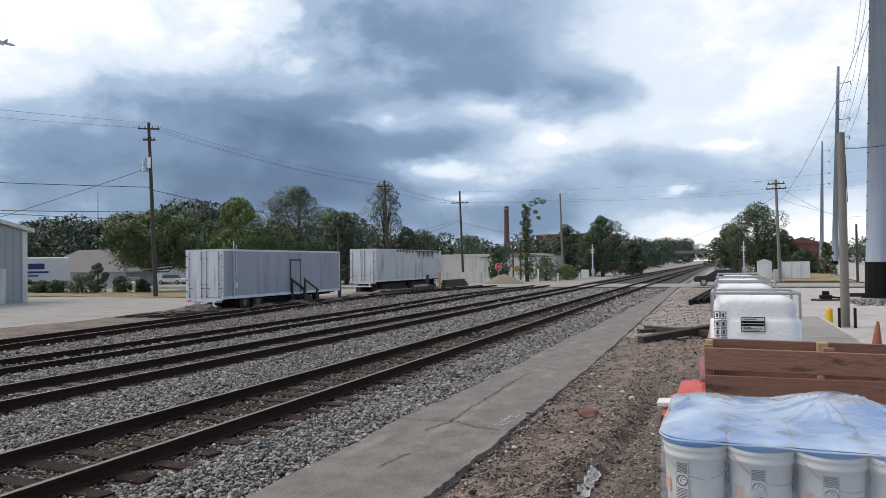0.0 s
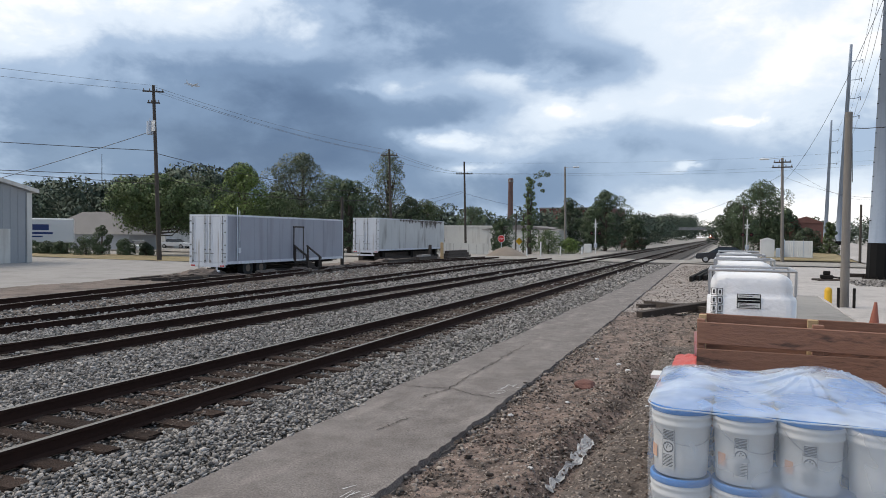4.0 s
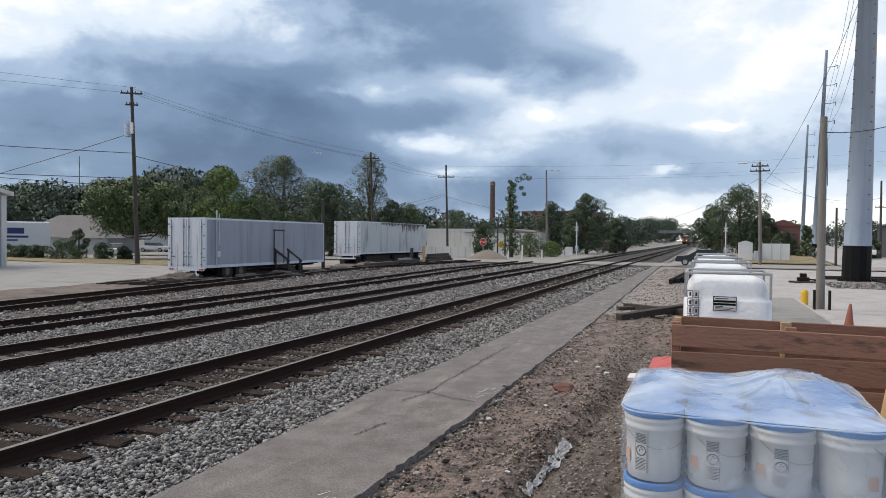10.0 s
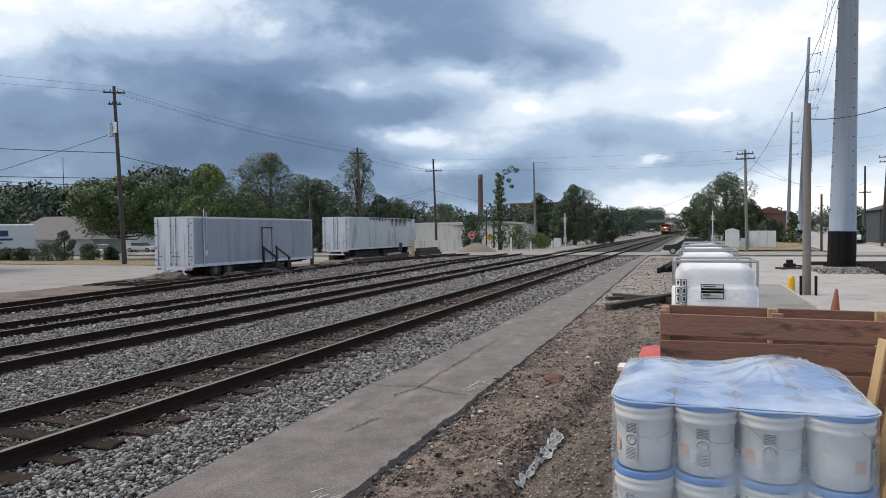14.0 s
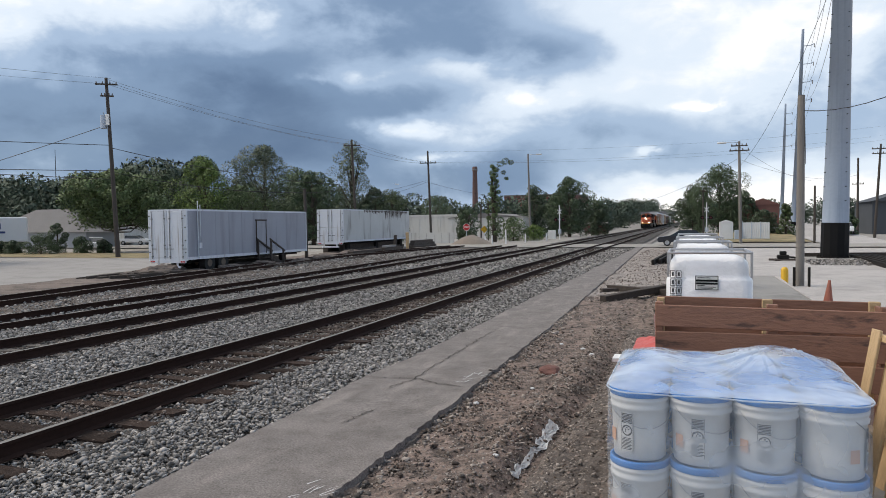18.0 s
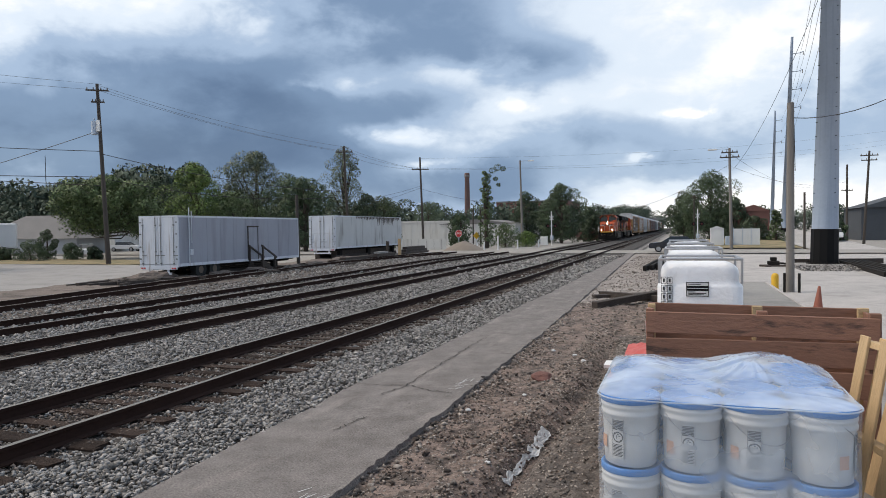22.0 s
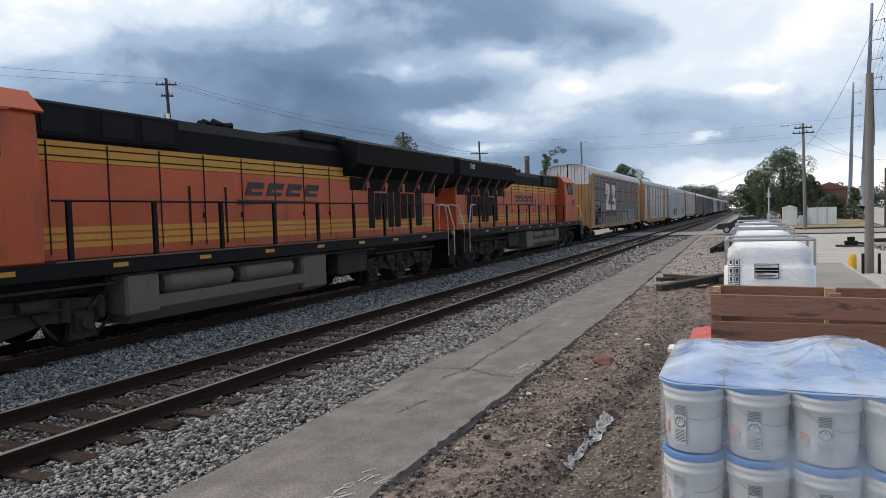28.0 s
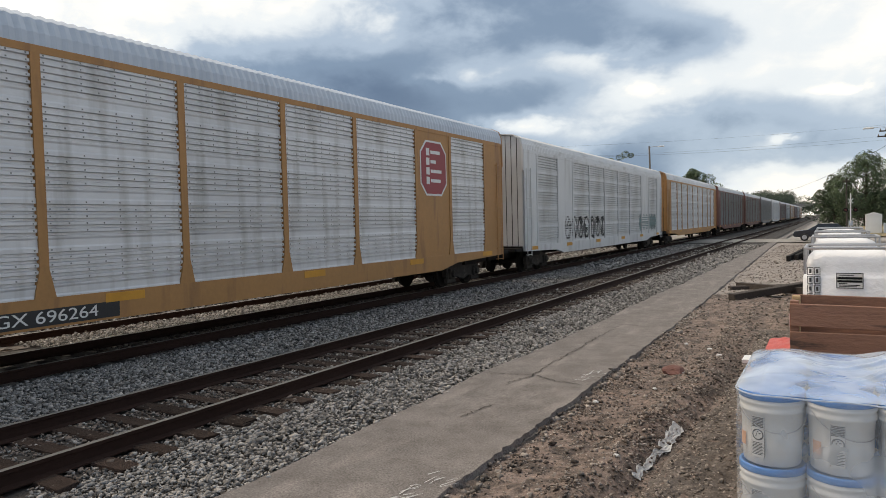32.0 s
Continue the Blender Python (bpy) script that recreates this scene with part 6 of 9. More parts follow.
def locomotive(name, label, number):
    """A six-axle diesel: y from 0 at the nose end to 22.3, z from the rail head."""
    t = thing(name, Matrix(), label, "locomotive", "locomotives of the train")
    bm = bmesh.new()
    box(bm, -1.52, 1.52, .75, 21.6, 1.30, 1.58)
    box(bm, -.9, .9, 1.0, 21.3, .95, 1.30)
    part("frame", bm, M_BLACK, t)
    for s in (-1, 1):
        for y in np.arange(2.2, 21, 2.1):
            bm = bmesh.new()
            box(bm, *sorted((s * 1.521, s * 1.527)), y, y + .32, 1.42, 1.50)
            part("reflector_strip", bm, M_YELLOW, t)
    # pilot with snow plough at both ends
    for y, d in ((0, 1), (22.3, -1)):
        bm = bmesh.new()
        prism(bm, [(-1.45, .12), (0, .06), (1.45, .12), (1.5, .62), (1.45, 1.35), (-1.45, 1.35), (-1.5, .62)], "y", y + d * .38, y + d * .55)
        prism(bm, [(-1.45, .12), (1.45, .12), (1.3, .55), (-1.3, .55)], "y", y + d * .18, y + d * .40)
        part("plow", bm, M_DARK, t)
        bm = bmesh.new()
        rod(bm, (0, y + d * .5, .88), (0, y - d * .35, .88), .12, .12, 8)
        box(bm, -.18, .18, *sorted((y - d * .35, y - d * .02)), .70, 1.08, bevel=.04)
        for x in (-.75, -.5, .5, .75):
            path_rod(bm, [(x, y + d * .4, 1.15), (x, y + d * .1, .85), (x * .8, y + d * .05, .60)], .028, 5)
        part("coupler", bm, M_DARK, t)
        bm = bmesh.new()
        box(bm, -1.1, 1.1, *sorted((y + d * .28, y + d * .60)), 1.36, 1.56, bevel=.03)
        part("anticlimber", bm, M_YELLOW, t, "grimy yellow anticlimber")
        bm = bmesh.new()
        for x in (-1.0, -.35, .35, 1.0):
            path_rod(bm, [(x, y + d * .34, 1.20), (x * .92, y + d * .12, .95), (x * .75, y + d * .10, .80), (x * .55, y + d * .16, .98)], .022, 5)
        part("air_hose", bm, M_GREYTANK, t, "pale dusty air hoses")
        for s in (-1, 1):
            bm = bmesh.new()
            for k in range(4):
                box(bm, *sorted((s * .95, s * 1.52)), *sorted((y + d * (.62 + .02 * k), y + d * (.98 + .02 * k))), .32 + .31 * k, .36 + .31 * k)
            box(bm, *sorted((s * 1.49, s * 1.52)), *sorted((y + d * .55, y + d * 1.05)), .30, 1.45)
            part("step", bm, M_DARK, t)
            bm = bmesh.new()
            path_rod(bm, [(s * 1.53, y + d * .50, .65), (s * 1.53, y + d * .50, 1.75), (s * 1.30, y + d * .48, 2.55), (s * 1.05, y + d * .48, 2.62), (s * .45, y + d * .46, 2.62), (s * .45, y + d * .46, 1.6)], .024, 6)
            path_rod(bm, [(s * 1.53, y + d * 1.08, .65), (s * 1.53, y + d * 1.08, 1.9), (s * 1.53, y + d * 1.3, 2.6), (s * 1.53, y + d * 1.75, 2.62)], .024, 6)
            part("grab_rail", bm, M_RAILPOST, t, "white bent handrail beside the steps")
    # wide nose
    bm = bmesh.new()
    prof = [(.65, 1.58), (.65, 2.50), (.95, 2.98), (2.55, 3.30), (2.95, 3.32), (2.95, 1.58)]
    for a, b, w0, w1 in ((0, 0, 0, 0),):
        ring0 = [bm.verts.new((-(1.15 if y < 1.0 else 1.42), y, z)) for y, z in prof]
        ring1 = [bm.verts.new(((1.15 if y < 1.0 else 1.42), y, z)) for y, z in prof]
        n = len(prof)
        for i in range(n):
            bm.faces.new((ring0[i], ring1[i], ring1[(i + 1) % n], ring0[(i + 1) % n]))
        bm.faces.new(ring0)
        bm.faces.new(ring1[::-1])
    bmesh.ops.recalc_face_normals(bm, faces=bm.faces)
    bmesh.ops.bevel(bm, geom=list(bm.edges), offset=.05, segments=2, affect="EDGES")
    part("nose", bm, M_ORANGE, t)
    bm = bmesh.new()
    for x in (-.55, .55):
        box(bm, x - .012, x + .012, .635, .65, 1.75, 2.55)
    box(bm, -.55, .55, .635, .65, 1.75, 1.77)
    box(bm, -.55, .55, .635, .65, 2.53, 2.55)
    part("nose_door", bm, M_DARK, t, "dark outline of the nose door")
    bm = bmesh.new()
    for k, (a, b) in enumerate(((-1.0, -.58), (-.48, -.05), (.05, .46), (.56, .98))):
        flat(bm, [(a, .10), (b - .08, .10), (b, .38), (a + .08, .38)], .006)
    part("front_mark", bm, M_TAGBLACK, t, "row of dark slanted bars on the nose", at=Matrix(((1, 0, 0, 0), (0, .53, -.848, .643), (0, .848, .53, 2.505), (0, 0, 0, 1))))
    # cab
    bm = bmesh.new()
    prism(bm, [(-1.50, 1.58), (1.50, 1.58), (1.52, 3.25), (1.46, 4.05), (1.12, 4.40), (.5, 4.50), (-.5, 4.50), (-1.12, 4.40), (-1.46, 4.05), (-1.52, 3.25)], "y", 2.75, 5.15)
    for v in bm.verts:
        if v.co.y < 3 and v.co.z < 3.6:
            v.co.y -= .12
    bmesh.ops.bevel(bm, geom=list(bm.edges), offset=.03, segments=1, affect="EDGES")
    part("cab", bm, M_ORANGE, t)
    bm = bmesh.new()
    prism(bm, [(-1.48, 4.07), (-1.13, 4.42), (-.5, 4.52), (.5, 4.52), (1.13, 4.42), (1.48, 4.07), (1.52, 4.10), (1.15, 4.47), (.5, 4.57), (-.5, 4.57), (-1.15, 4.47), (-1.52, 4.10)], "y", 2.62, 5.25)
    for x, y in ((-.6, 3.4), (.3, 3.7), (.7, 4.5)):
        rod(bm, (x, y, 4.5), (x, y, 4.75), .05, .03, 8)
    part("cab_roof", bm, M_ORANGE, t)
    for s in (-1, 1):
        bm = bmesh.new()
        prism(bm, [(s * .16, 3.40), (s * 1.36, 3.38), (s * 1.34, 3.98), (s * 1.12, 4.10), (s * .16, 4.12)], "y", 2.66, 2.72)
        part("windshield", bm, M_GLASS, t, "dark windscreen pane")
        bm = bmesh.new()
        path_rod(bm, [(s * .13, 2.66, 3.36), (s * 1.40, 2.66, 3.34), (s * 1.38, 2.66, 4.0), (s * 1.13, 2.66, 4.14), (s * .13, 2.66, 4.16), (s * .13, 2.66, 3.36)], .03, 5)
        part("window_frame", bm, M_BLACK, t)
        bm = bmesh.new()
        box(bm, *sorted((s * 1.485, s * 1.535)), 3.15, 3.75, 3.32, 3.98)
        box(bm, *sorted((s * 1.485, s * 1.535)), 3.85, 4.5, 3.32, 3.98)
        part("side_window", bm, M_GLASS, t, "dark cab side window")
        bm = bmesh.new()
        box(bm, *sorted((s * 1.53, s * 1.72)), 3.1, 4.55, 4.02, 4.06)
        part("sun_visor", bm, M_ORANGE, t)
        bm = bmesh.new()
        box(bm, *sorted((s * .28, s * .98)), 2.56, 2.74, 4.18, 4.44, bevel=.02)
        nb = part("number_board", bm, M_BLACK, t, "black number board with pale figures")
        text_part("number_figures", number or "3947", .24, M_PALEWOOD, nb, Matrix(((1, 0, 0, s * .63), (0, 0, -1, 2.556), (0, 1, 0, 4.305), (0, 0, 0, 1))), "pale figures", sx=.95)
        bm = bmesh.new()
        rod(bm, (s * .95, .66, 1.86), (s * .95, .52, 1.86), .13, .13, 14)
        part("ditch_light_housing", bm, M_BLACK, t)
        bm = bmesh.new()
        rod(bm, (s * .95, .52, 1.86), (s * .95, .505, 1.86), .075, .075, 14)
        part("ditch_light", bm, M_LAMP if number == "" else M_GLASS, t, "lit round ditch light" if number == "" else "unlit ditch light")
    bm = bmesh.new()
    box(bm, -.2, .2, .86, 1.4, 2.78, 3.38, bevel=.03)
    part("headlight_housing", bm, M_BLACK, t)
    for z in (2.98, 3.24):
        bm = bmesh.new()
        rod(bm, (0, .86, z - .04), (0, .84, z - .04), .075, .075, 14)
        part("headlight", bm, M_LAMP if number == "" else M_GLASS, t, "lit round headlight" if number == "" else "unlit headlight")
    # long hood, narrower than the walkways
    bm = bmesh.new()
    box(bm, -.98, .98, 5.15, 21.3, 1.58, 3.36, bevel=.02)
    part("hood", bm, M_ORANGE, t)
    bm = bmesh.new()
    prism(bm, [(-.98, 3.36), (.98, 3.36), (.98, 3.72), (-.98, 3.72)], "y", 5.17, 16.0)
    part("hood_band", bm, M_YELLOW, t, "grimy yellow band")
    bm = bmesh.new()
    prism(bm, [(-.98, 3.72), (.98, 3.72), (.98, 4.20), (.72, 4.45), (-.72, 4.45), (-.98, 4.20)], "y", 5.17, 21.3)
    box(bm, -1.05, 1.05, 5.2, 8.6, 3.74, 4.40, bevel=.05)
    box(bm, -.96, .96, 16.0, 21.28, 3.35, 3.73)
    box(bm, -.8, .8, 13.2, 15.6, 4.40, 4.72, bevel=.08)
    part("hood_top", bm, M_LOCOBLACK, t)
    for s in (-1, 1):
        bm = bmesh.new()
        for y0, y1 in ((5.5, 6.3), (6.7, 7.4), (7.6, 8.4)):
            box(bm, *sorted((s * 1.05, s * 1.062)), y0, y1, 3.86, 4.28)
        part("vent", bm, M_BLACK, t, "black louvred vent")
        bm = bmesh.new()
        for z in (1.80, 1.94, 2.08):
            box(bm, *sorted((s * .98, s * .988)), 5.3, 21.2, z, z + .10)
        part("lower_stripe", bm, M_YELLOW, t, "yellow band of three stripes")
        bm = bmesh.new()
        for z in (3.44, 3.60):
            box(bm, *sorted((s * .982, s * .990)), 5.3, 16.0, z, z + .025)
        for y in np.arange(5.6, 21, 1.22):
            box(bm, *sorted((s * .982, s * .994)), y, y + .025, 1.7, 3.70)
        for y, w, z0, z1 in ((20.2, .5, 1.85, 3.2), (19.62, .46, 2.12, 3.02), (19.08, .46, 2.12, 3.02), (18.62, .40, 1.85, 3.2), (18.16, .38, 1.85, 3.18), (17.74, .36, 2.12, 3.0), (17.32, .36, 2.12, 3.0), (16.9, .36, 1.85, 3.15)):
            box(bm, *sorted((s * .982, s * .996)), y - .6, y - .6 + w, z0, z1)
        for y in np.arange(8.8, 11, 1.1):
            box(bm, *sorted((s * .982, s * .992)), y, y + .06, 1.7, 3.0)
        part("hood_door_seam", bm, M_DARK, t)
        # dark panels under the radiator; their black also paints the wing's deep shade
        for y0_, y1_ in ((15.25, 16.22), (16.42, 17.42), (17.62, 18.62), (18.82, 19.82), (20.02, 21.2)):
            bm = bmesh.new()
            box(bm, *sorted((s * .983, s * 1.0)), y0_, y1_, 3.06, 3.45, bevel=.004)
            part("radiator_intake", bm, M_LOCOBLACK, t, "black panel under the radiator, deep shade put into its colour")
        # company letters become slanted bars
        bm = bmesh.new()
        for k in range(4):
            a = 10.9 + k * .80
            flat(bm, [(a, 2.74), (a + .60, 2.74), (a + .66, 2.83), (a + .10, 2.83)], .006)
            flat(bm, [(a + .12, 2.90), (a + .68, 2.90), (a + .76, 3.06), (a + .18, 3.06)], .006)
            flat(bm, [(a, 2.74), (a + .18, 2.74), (a + .32, 3.06), (a + .14, 3.06)], .008)
        flat(bm, [(10.6, 2.52), (12.6, 2.56), (13.9, 2.62), (10.6, 2.64)], .006)
        mm = side(.99, 0, 0) if s > 0 else Matrix(((0, 0, -1, -.99), (1, 0, 0, 0), (0, 1, 0, 0), (0, 0, 0, 1)))
        part("side_mark", bm, M_TAGBLACK, t, "row of dark slanted bars on the hood side", at=mm)
        # overhanging radiator wings
        bm = bmesh.new()
        prism(bm, [(s * .95, 3.46), (s * 1.50, 3.82), (s * 1.52, 4.44), (s * .2, 4.78), (s * .0, 4.78), (s * .0, 3.46)], "y", 14.9, 22.0)
        part("radiator", bm, M_LOCOBLACK, t, "overhanging sooty black radiator")
        for y in np.arange(15.9, 21.9, 1.16):
            bm = bmesh.new()
            prism(bm, [(s * .99, 3.08), (s * 1.05, 3.08), (s * 1.44, 3.79), (s * 1.36, 3.80)], "y", y, y + .07)
            part("radiator_brace", bm, M_RACKRED, t)
        bm = bmesh.new()
        for k in range(3):
            y = 15.4 + k * 2.08
            prism(bm, [(s * .3, 4.757), (s * 1.45, 4.461), (s * 1.45, 4.486), (s * .3, 4.782)], "y", y, y + 1.85)
        part("radiator_grille", bm, M_DARK, t)
        # hatch frames in a pale colour that stands in for sunlight on them
        bm = bmesh.new()
        rod(bm, (s * 1.52, 14.9, 4.45), (s * 1.52, 22.0, 4.45), .014, .014, 5)
        for k in range(4):
            y = 15.33 + k * 2.08
            prism(bm, [(s * .3, 4.77), (s * 1.47, 4.465), (s * 1.47, 4.492), (s * .3, 4.795)], "y", y - .045, y + .045)
        part("radiator_edge", bm, M_GREYTANK, t, "pale edges of the radiator hatches, sunlight put into their colour")
        bm = bmesh.new()
        rod(bm, (s * 1.53, 5.3, 1.585), (s * 1.53, 20.7, 1.585), .018, .018, 5)
        part("walkway_lip", bm, M_GREYTANK, t)
        for y in np.arange(9.2, 15, 1.22):
            bm = bmesh.new()
            box(bm, *sorted((s * .984, s * 1.004)), y, y + .05, 2.30, 2.42)
            part("door_latch", bm, M_DARK, t)
        # handrails
        ys = (5.6, 7.4, 9.2, 11.0, 12.8, 14.6, 16.4, 18.2, 20.0)
        for y in ys:
            bm = bmesh.new()
            box(bm, *sorted((s * 1.47, s * 1.53)), y - .045, y + .045, 1.55, 2.62)
            part("handrail_post", bm, M_BLACK, t)
        bm = bmesh.new()
        rod(bm, (s * 1.50, 5.3, 2.63), (s * 1.50, 20.7, 2.63), .022, .022, 6)
        part("handrail", bm, M_BLACK, t)
        if number:
            mm = Matrix(((0, 0, s, s * 1.523), (s, 0, 0, 3.35), (0, 1, 0, 2.78), (0, 0, 0, 1)))
            text_part("road_number", number, .48, M_TAGBLACK, t, mm, "dark painted road number", sx=.85)
            mm = Matrix(((0, 0, s, s * 1.524), (s, 0, 0, 21.3), (0, 1, 0, 4.22), (0, 0, 0, 1)))
            text_part("road_number", number, .30, M_DECALWHITE, t, mm, "white painted road number", sx=.9)
            if s > 0:
                text_part("road_number", number, .26, M_DECALWHITE, t, Matrix(((-1, 0, 0, s * .95), (0, 0, 1, 22.006), (0, 1, 0, 4.2), (0, 0, 0, 1))), "white painted road number", sx=.9)
        # fuel tank sides with air tanks
        bm = bmesh.new()
        prism(bm, [(s * .2, .28), (s * 1.20, .28), (s * 1.45, .55), (s * 1.45, .78), (s * .2, .78)], "y", 6.9, 13.0)
        box(bm, *sorted((s * .4, s * 1.46)), 6.7, 7.5, .45, 1.26, bevel=.05)
        box(bm, *sorted((s * .4, s * 1.46)), 12.1, 13.2, .36, 1.26, bevel=.05)
        part("fuel_tank", bm, M_GREYTANK, t, "dusty grey fuel tank")
        for y0 in (7.7, 9.9):
            bm = bmesh.new()
            rod(bm, (s * 1.2, y0, 1.0), (s * 1.2, y0 + .12, 1.0), .16, .24, 14)
            rod(bm, (s * 1.2, y0 + .12, 1.0), (s * 1.2, y0 + 1.85, 1.0), .24, .24, 14)
            rod(bm, (s * 1.2, y0 + 1.85, 1.0), (s * 1.2, y0 + 1.97, 1.0), .24, .16, 14)
            part("air_tank", bm, M_GREYTANK, t)
        bm = bmesh.new()
        box(bm, *sorted((s * .9, s * 1.30)), 14.0, 15.6, .55, 1.28, bevel=.04)
        path_rod(bm, [(s * 1.42, 6.4, 1.22), (s * 1.42, 15.9, 1.22), (s * 1.30, 16.1, 1.05), (s * 1.30, 20.4, 1.05)], .035, 6)
        path_rod(bm, [(s * 1.36, 2.0, 1.12), (s * 1.36, 6.6, 1.12)], .03, 6)
        part("underframe_gear", bm, M_TRUCK, t)
    # roof clutter: horns, exhaust, rear light
    bm = bmesh.new()
    for x, d in ((-.22, -.35), (0, -.45), (.22, -.35), (-.12, .35), (.12, .35)):
        rod(bm, (x, 10.8, 4.62), (x, 10.8 + d, 4.62), .035, .10, 10)
    box(bm, -.3, .3, 10.72, 10.88, 4.44, 4.58)
    part("horn", bm, M_BLACK, t)
    bm = bmesh.new()
    box(bm, -.18, .18, 21.28, 21.42, 3.0, 3.6, bevel=.02)
    part("rear_light_housing", bm, M_BLACK, t)
    for z in (3.15, 3.42):
        bm = bmesh.new()
        rod(bm, (0, 21.42, z), (0, 21.44, z), .09, .09, 12)
        part("rear_light", bm, M_WHITEPAINT, t, "unlit rear headlight")
    # the body is drawn 22.3 m long; the coupled length is a little more
    s_ = Matrix.Diagonal((1, LOCO_LONG, 1, 1))
    for ob in t.children_recursive:
        inner = ob.matrix_local if ob.parent == t else ob.parent.matrix_local @ ob.matrix_local
        stay = Matrix.Translation((0, inner.translation.y * (LOCO_LONG - 1), 0)) @ inner
        if inner.to_3x3() == Matrix.Identity(3):
            ob.data.transform(Matrix.Translation(-inner.translation) @ s_ @ Matrix.Translation(inner.translation))
        else:
            ob.data.transform(stay.inverted() @ s_ @ inner)
            ob.matrix_local = (stay if ob.parent == t else ob.parent.matrix_local.inverted() @ stay)
    bogie(t, 4.15 * LOCO_LONG, True)
    bogie(t, 18.15 * LOCO_LONG, True)
    return t


TRAIN = []   # (thing, distance of its origin behind the leading nose, turned round)
loco = locomotive("locomotive", "orange and black freight locomotive with lit headlights, leading the train", "")
TRAIN.append((loco, -0.50, False))
loco = locomotive("locomotive", "orange and black freight locomotive coupled backwards behind the first", "3988")
TRAIN.append((loco, 45.45, True))
CARS = (
    dict(frame_m=M_RACKYEL, panel_m=M_RACKDARK, roof_m=M_RACKROOF, decal=decal_numerals, upper=M_RACKROOF, belly=.86, sill=M_RACKYEL, cuts=(1.78, 4.4, 6.25, 8.94, 11.3, 14.46, 17.27, 20.1, 21.9, 23.9),
         label="auto carrier with grey ribbed panels, white figures and graffiti"),
    dict(frame_m=M_RACKYEL, panel_m=M_RACKGREY, roof_m=M_GALV, decal=decal_octagon, solids=(1, 7), label="tan auto carrier with silver ribbed panels and maroon octagon emblems"),
    dict(frame_m=M_RACKWHITE, panel_m=M_RACKWHITE, roof_m=M_RACKROOF, decal=decal_tags, solids=(1, 7), label="pale silver auto carrier with dark and teal graffiti"),
    dict(frame_m=M_RACKYEL, panel_m=M_RACKGREY, roof_m=M_RACKGREY, label="tan framed auto carrier with grey ribbed panels"),
    dict(frame_m=M_RACKRED, panel_m=M_RACKDARK, roof_m=M_RACKGREY, label="brown framed auto carrier with grey ribbed panels"),
    dict(frame_m=M_RACKRED, panel_m=M_RACKDARK, roof_m=M_RACKGREY, label="brown framed auto carrier with grey ribbed panels"),
    dict(frame_m=M_RACKDARK, panel_m=M_RACKDARK, roof_m=M_RACKGREY, label="dull grey auto carrier with ribbed panels"),
    dict(frame_m=M_RACKWHITE, panel_m=M_RACKWHITE, roof_m=M_RACKROOF, label="pale silver auto carrier"),
    dict(frame_m=M_RACKRED, panel_m=M_RACKDARK, roof_m=M_RACKGREY, label="brown framed auto carrier with grey ribbed panels"),
    dict(frame_m=M_RACKDARK, panel_m=M_RACKGREY, roof_m=M_RACKGREY, label="grey auto carrier with ribbed panels"),
    dict(frame_m=M_RACKYEL, panel_m=M_RACKGREY, roof_m=M_RACKGREY, label="tan framed auto carrier with grey ribbed panels"),
    dict(frame_m=M_RACKRED, panel_m=M_RACKDARK, roof_m=M_RACKGREY, label="brown framed auto carrier with grey ribbed panels"),
    dict(frame_m=M_RACKDARK, panel_m=M_RACKGREY, roof_m=M_RACKROOF, label="grey auto carrier with ribbed panels"),
    dict(frame_m=M_RACKYEL, panel_m=M_RACKGREY, roof_m=M_RACKGREY, label="tan framed auto carrier with grey ribbed panels"),
)
for k, kw in enumerate(CARS):
    TRAIN.append((rack_car("auto_carrier", **kw), 47.1 + k * CAR_PITCH, False))

# where the leading nose is, second by second
NOSE = ((0, 690), (3, 622), (6, 550), (9, 472), (11, 412), (13, 352), (15, 297), (17, 243), (18, 220), (19, 196.5), (20, 172.5), (21, 148.5), (22, 125.0), (23, 102.7), (24, 81.4), (25, 62.0),
        (26, 43.4), (26.5, 33.6), (27.5, 13.3), (28.5, -7.3), (28.8, -13.1), (29, -17.2), (29.5, -27.6), (30, -38.15), (31, -57.8), (32, -77.5))

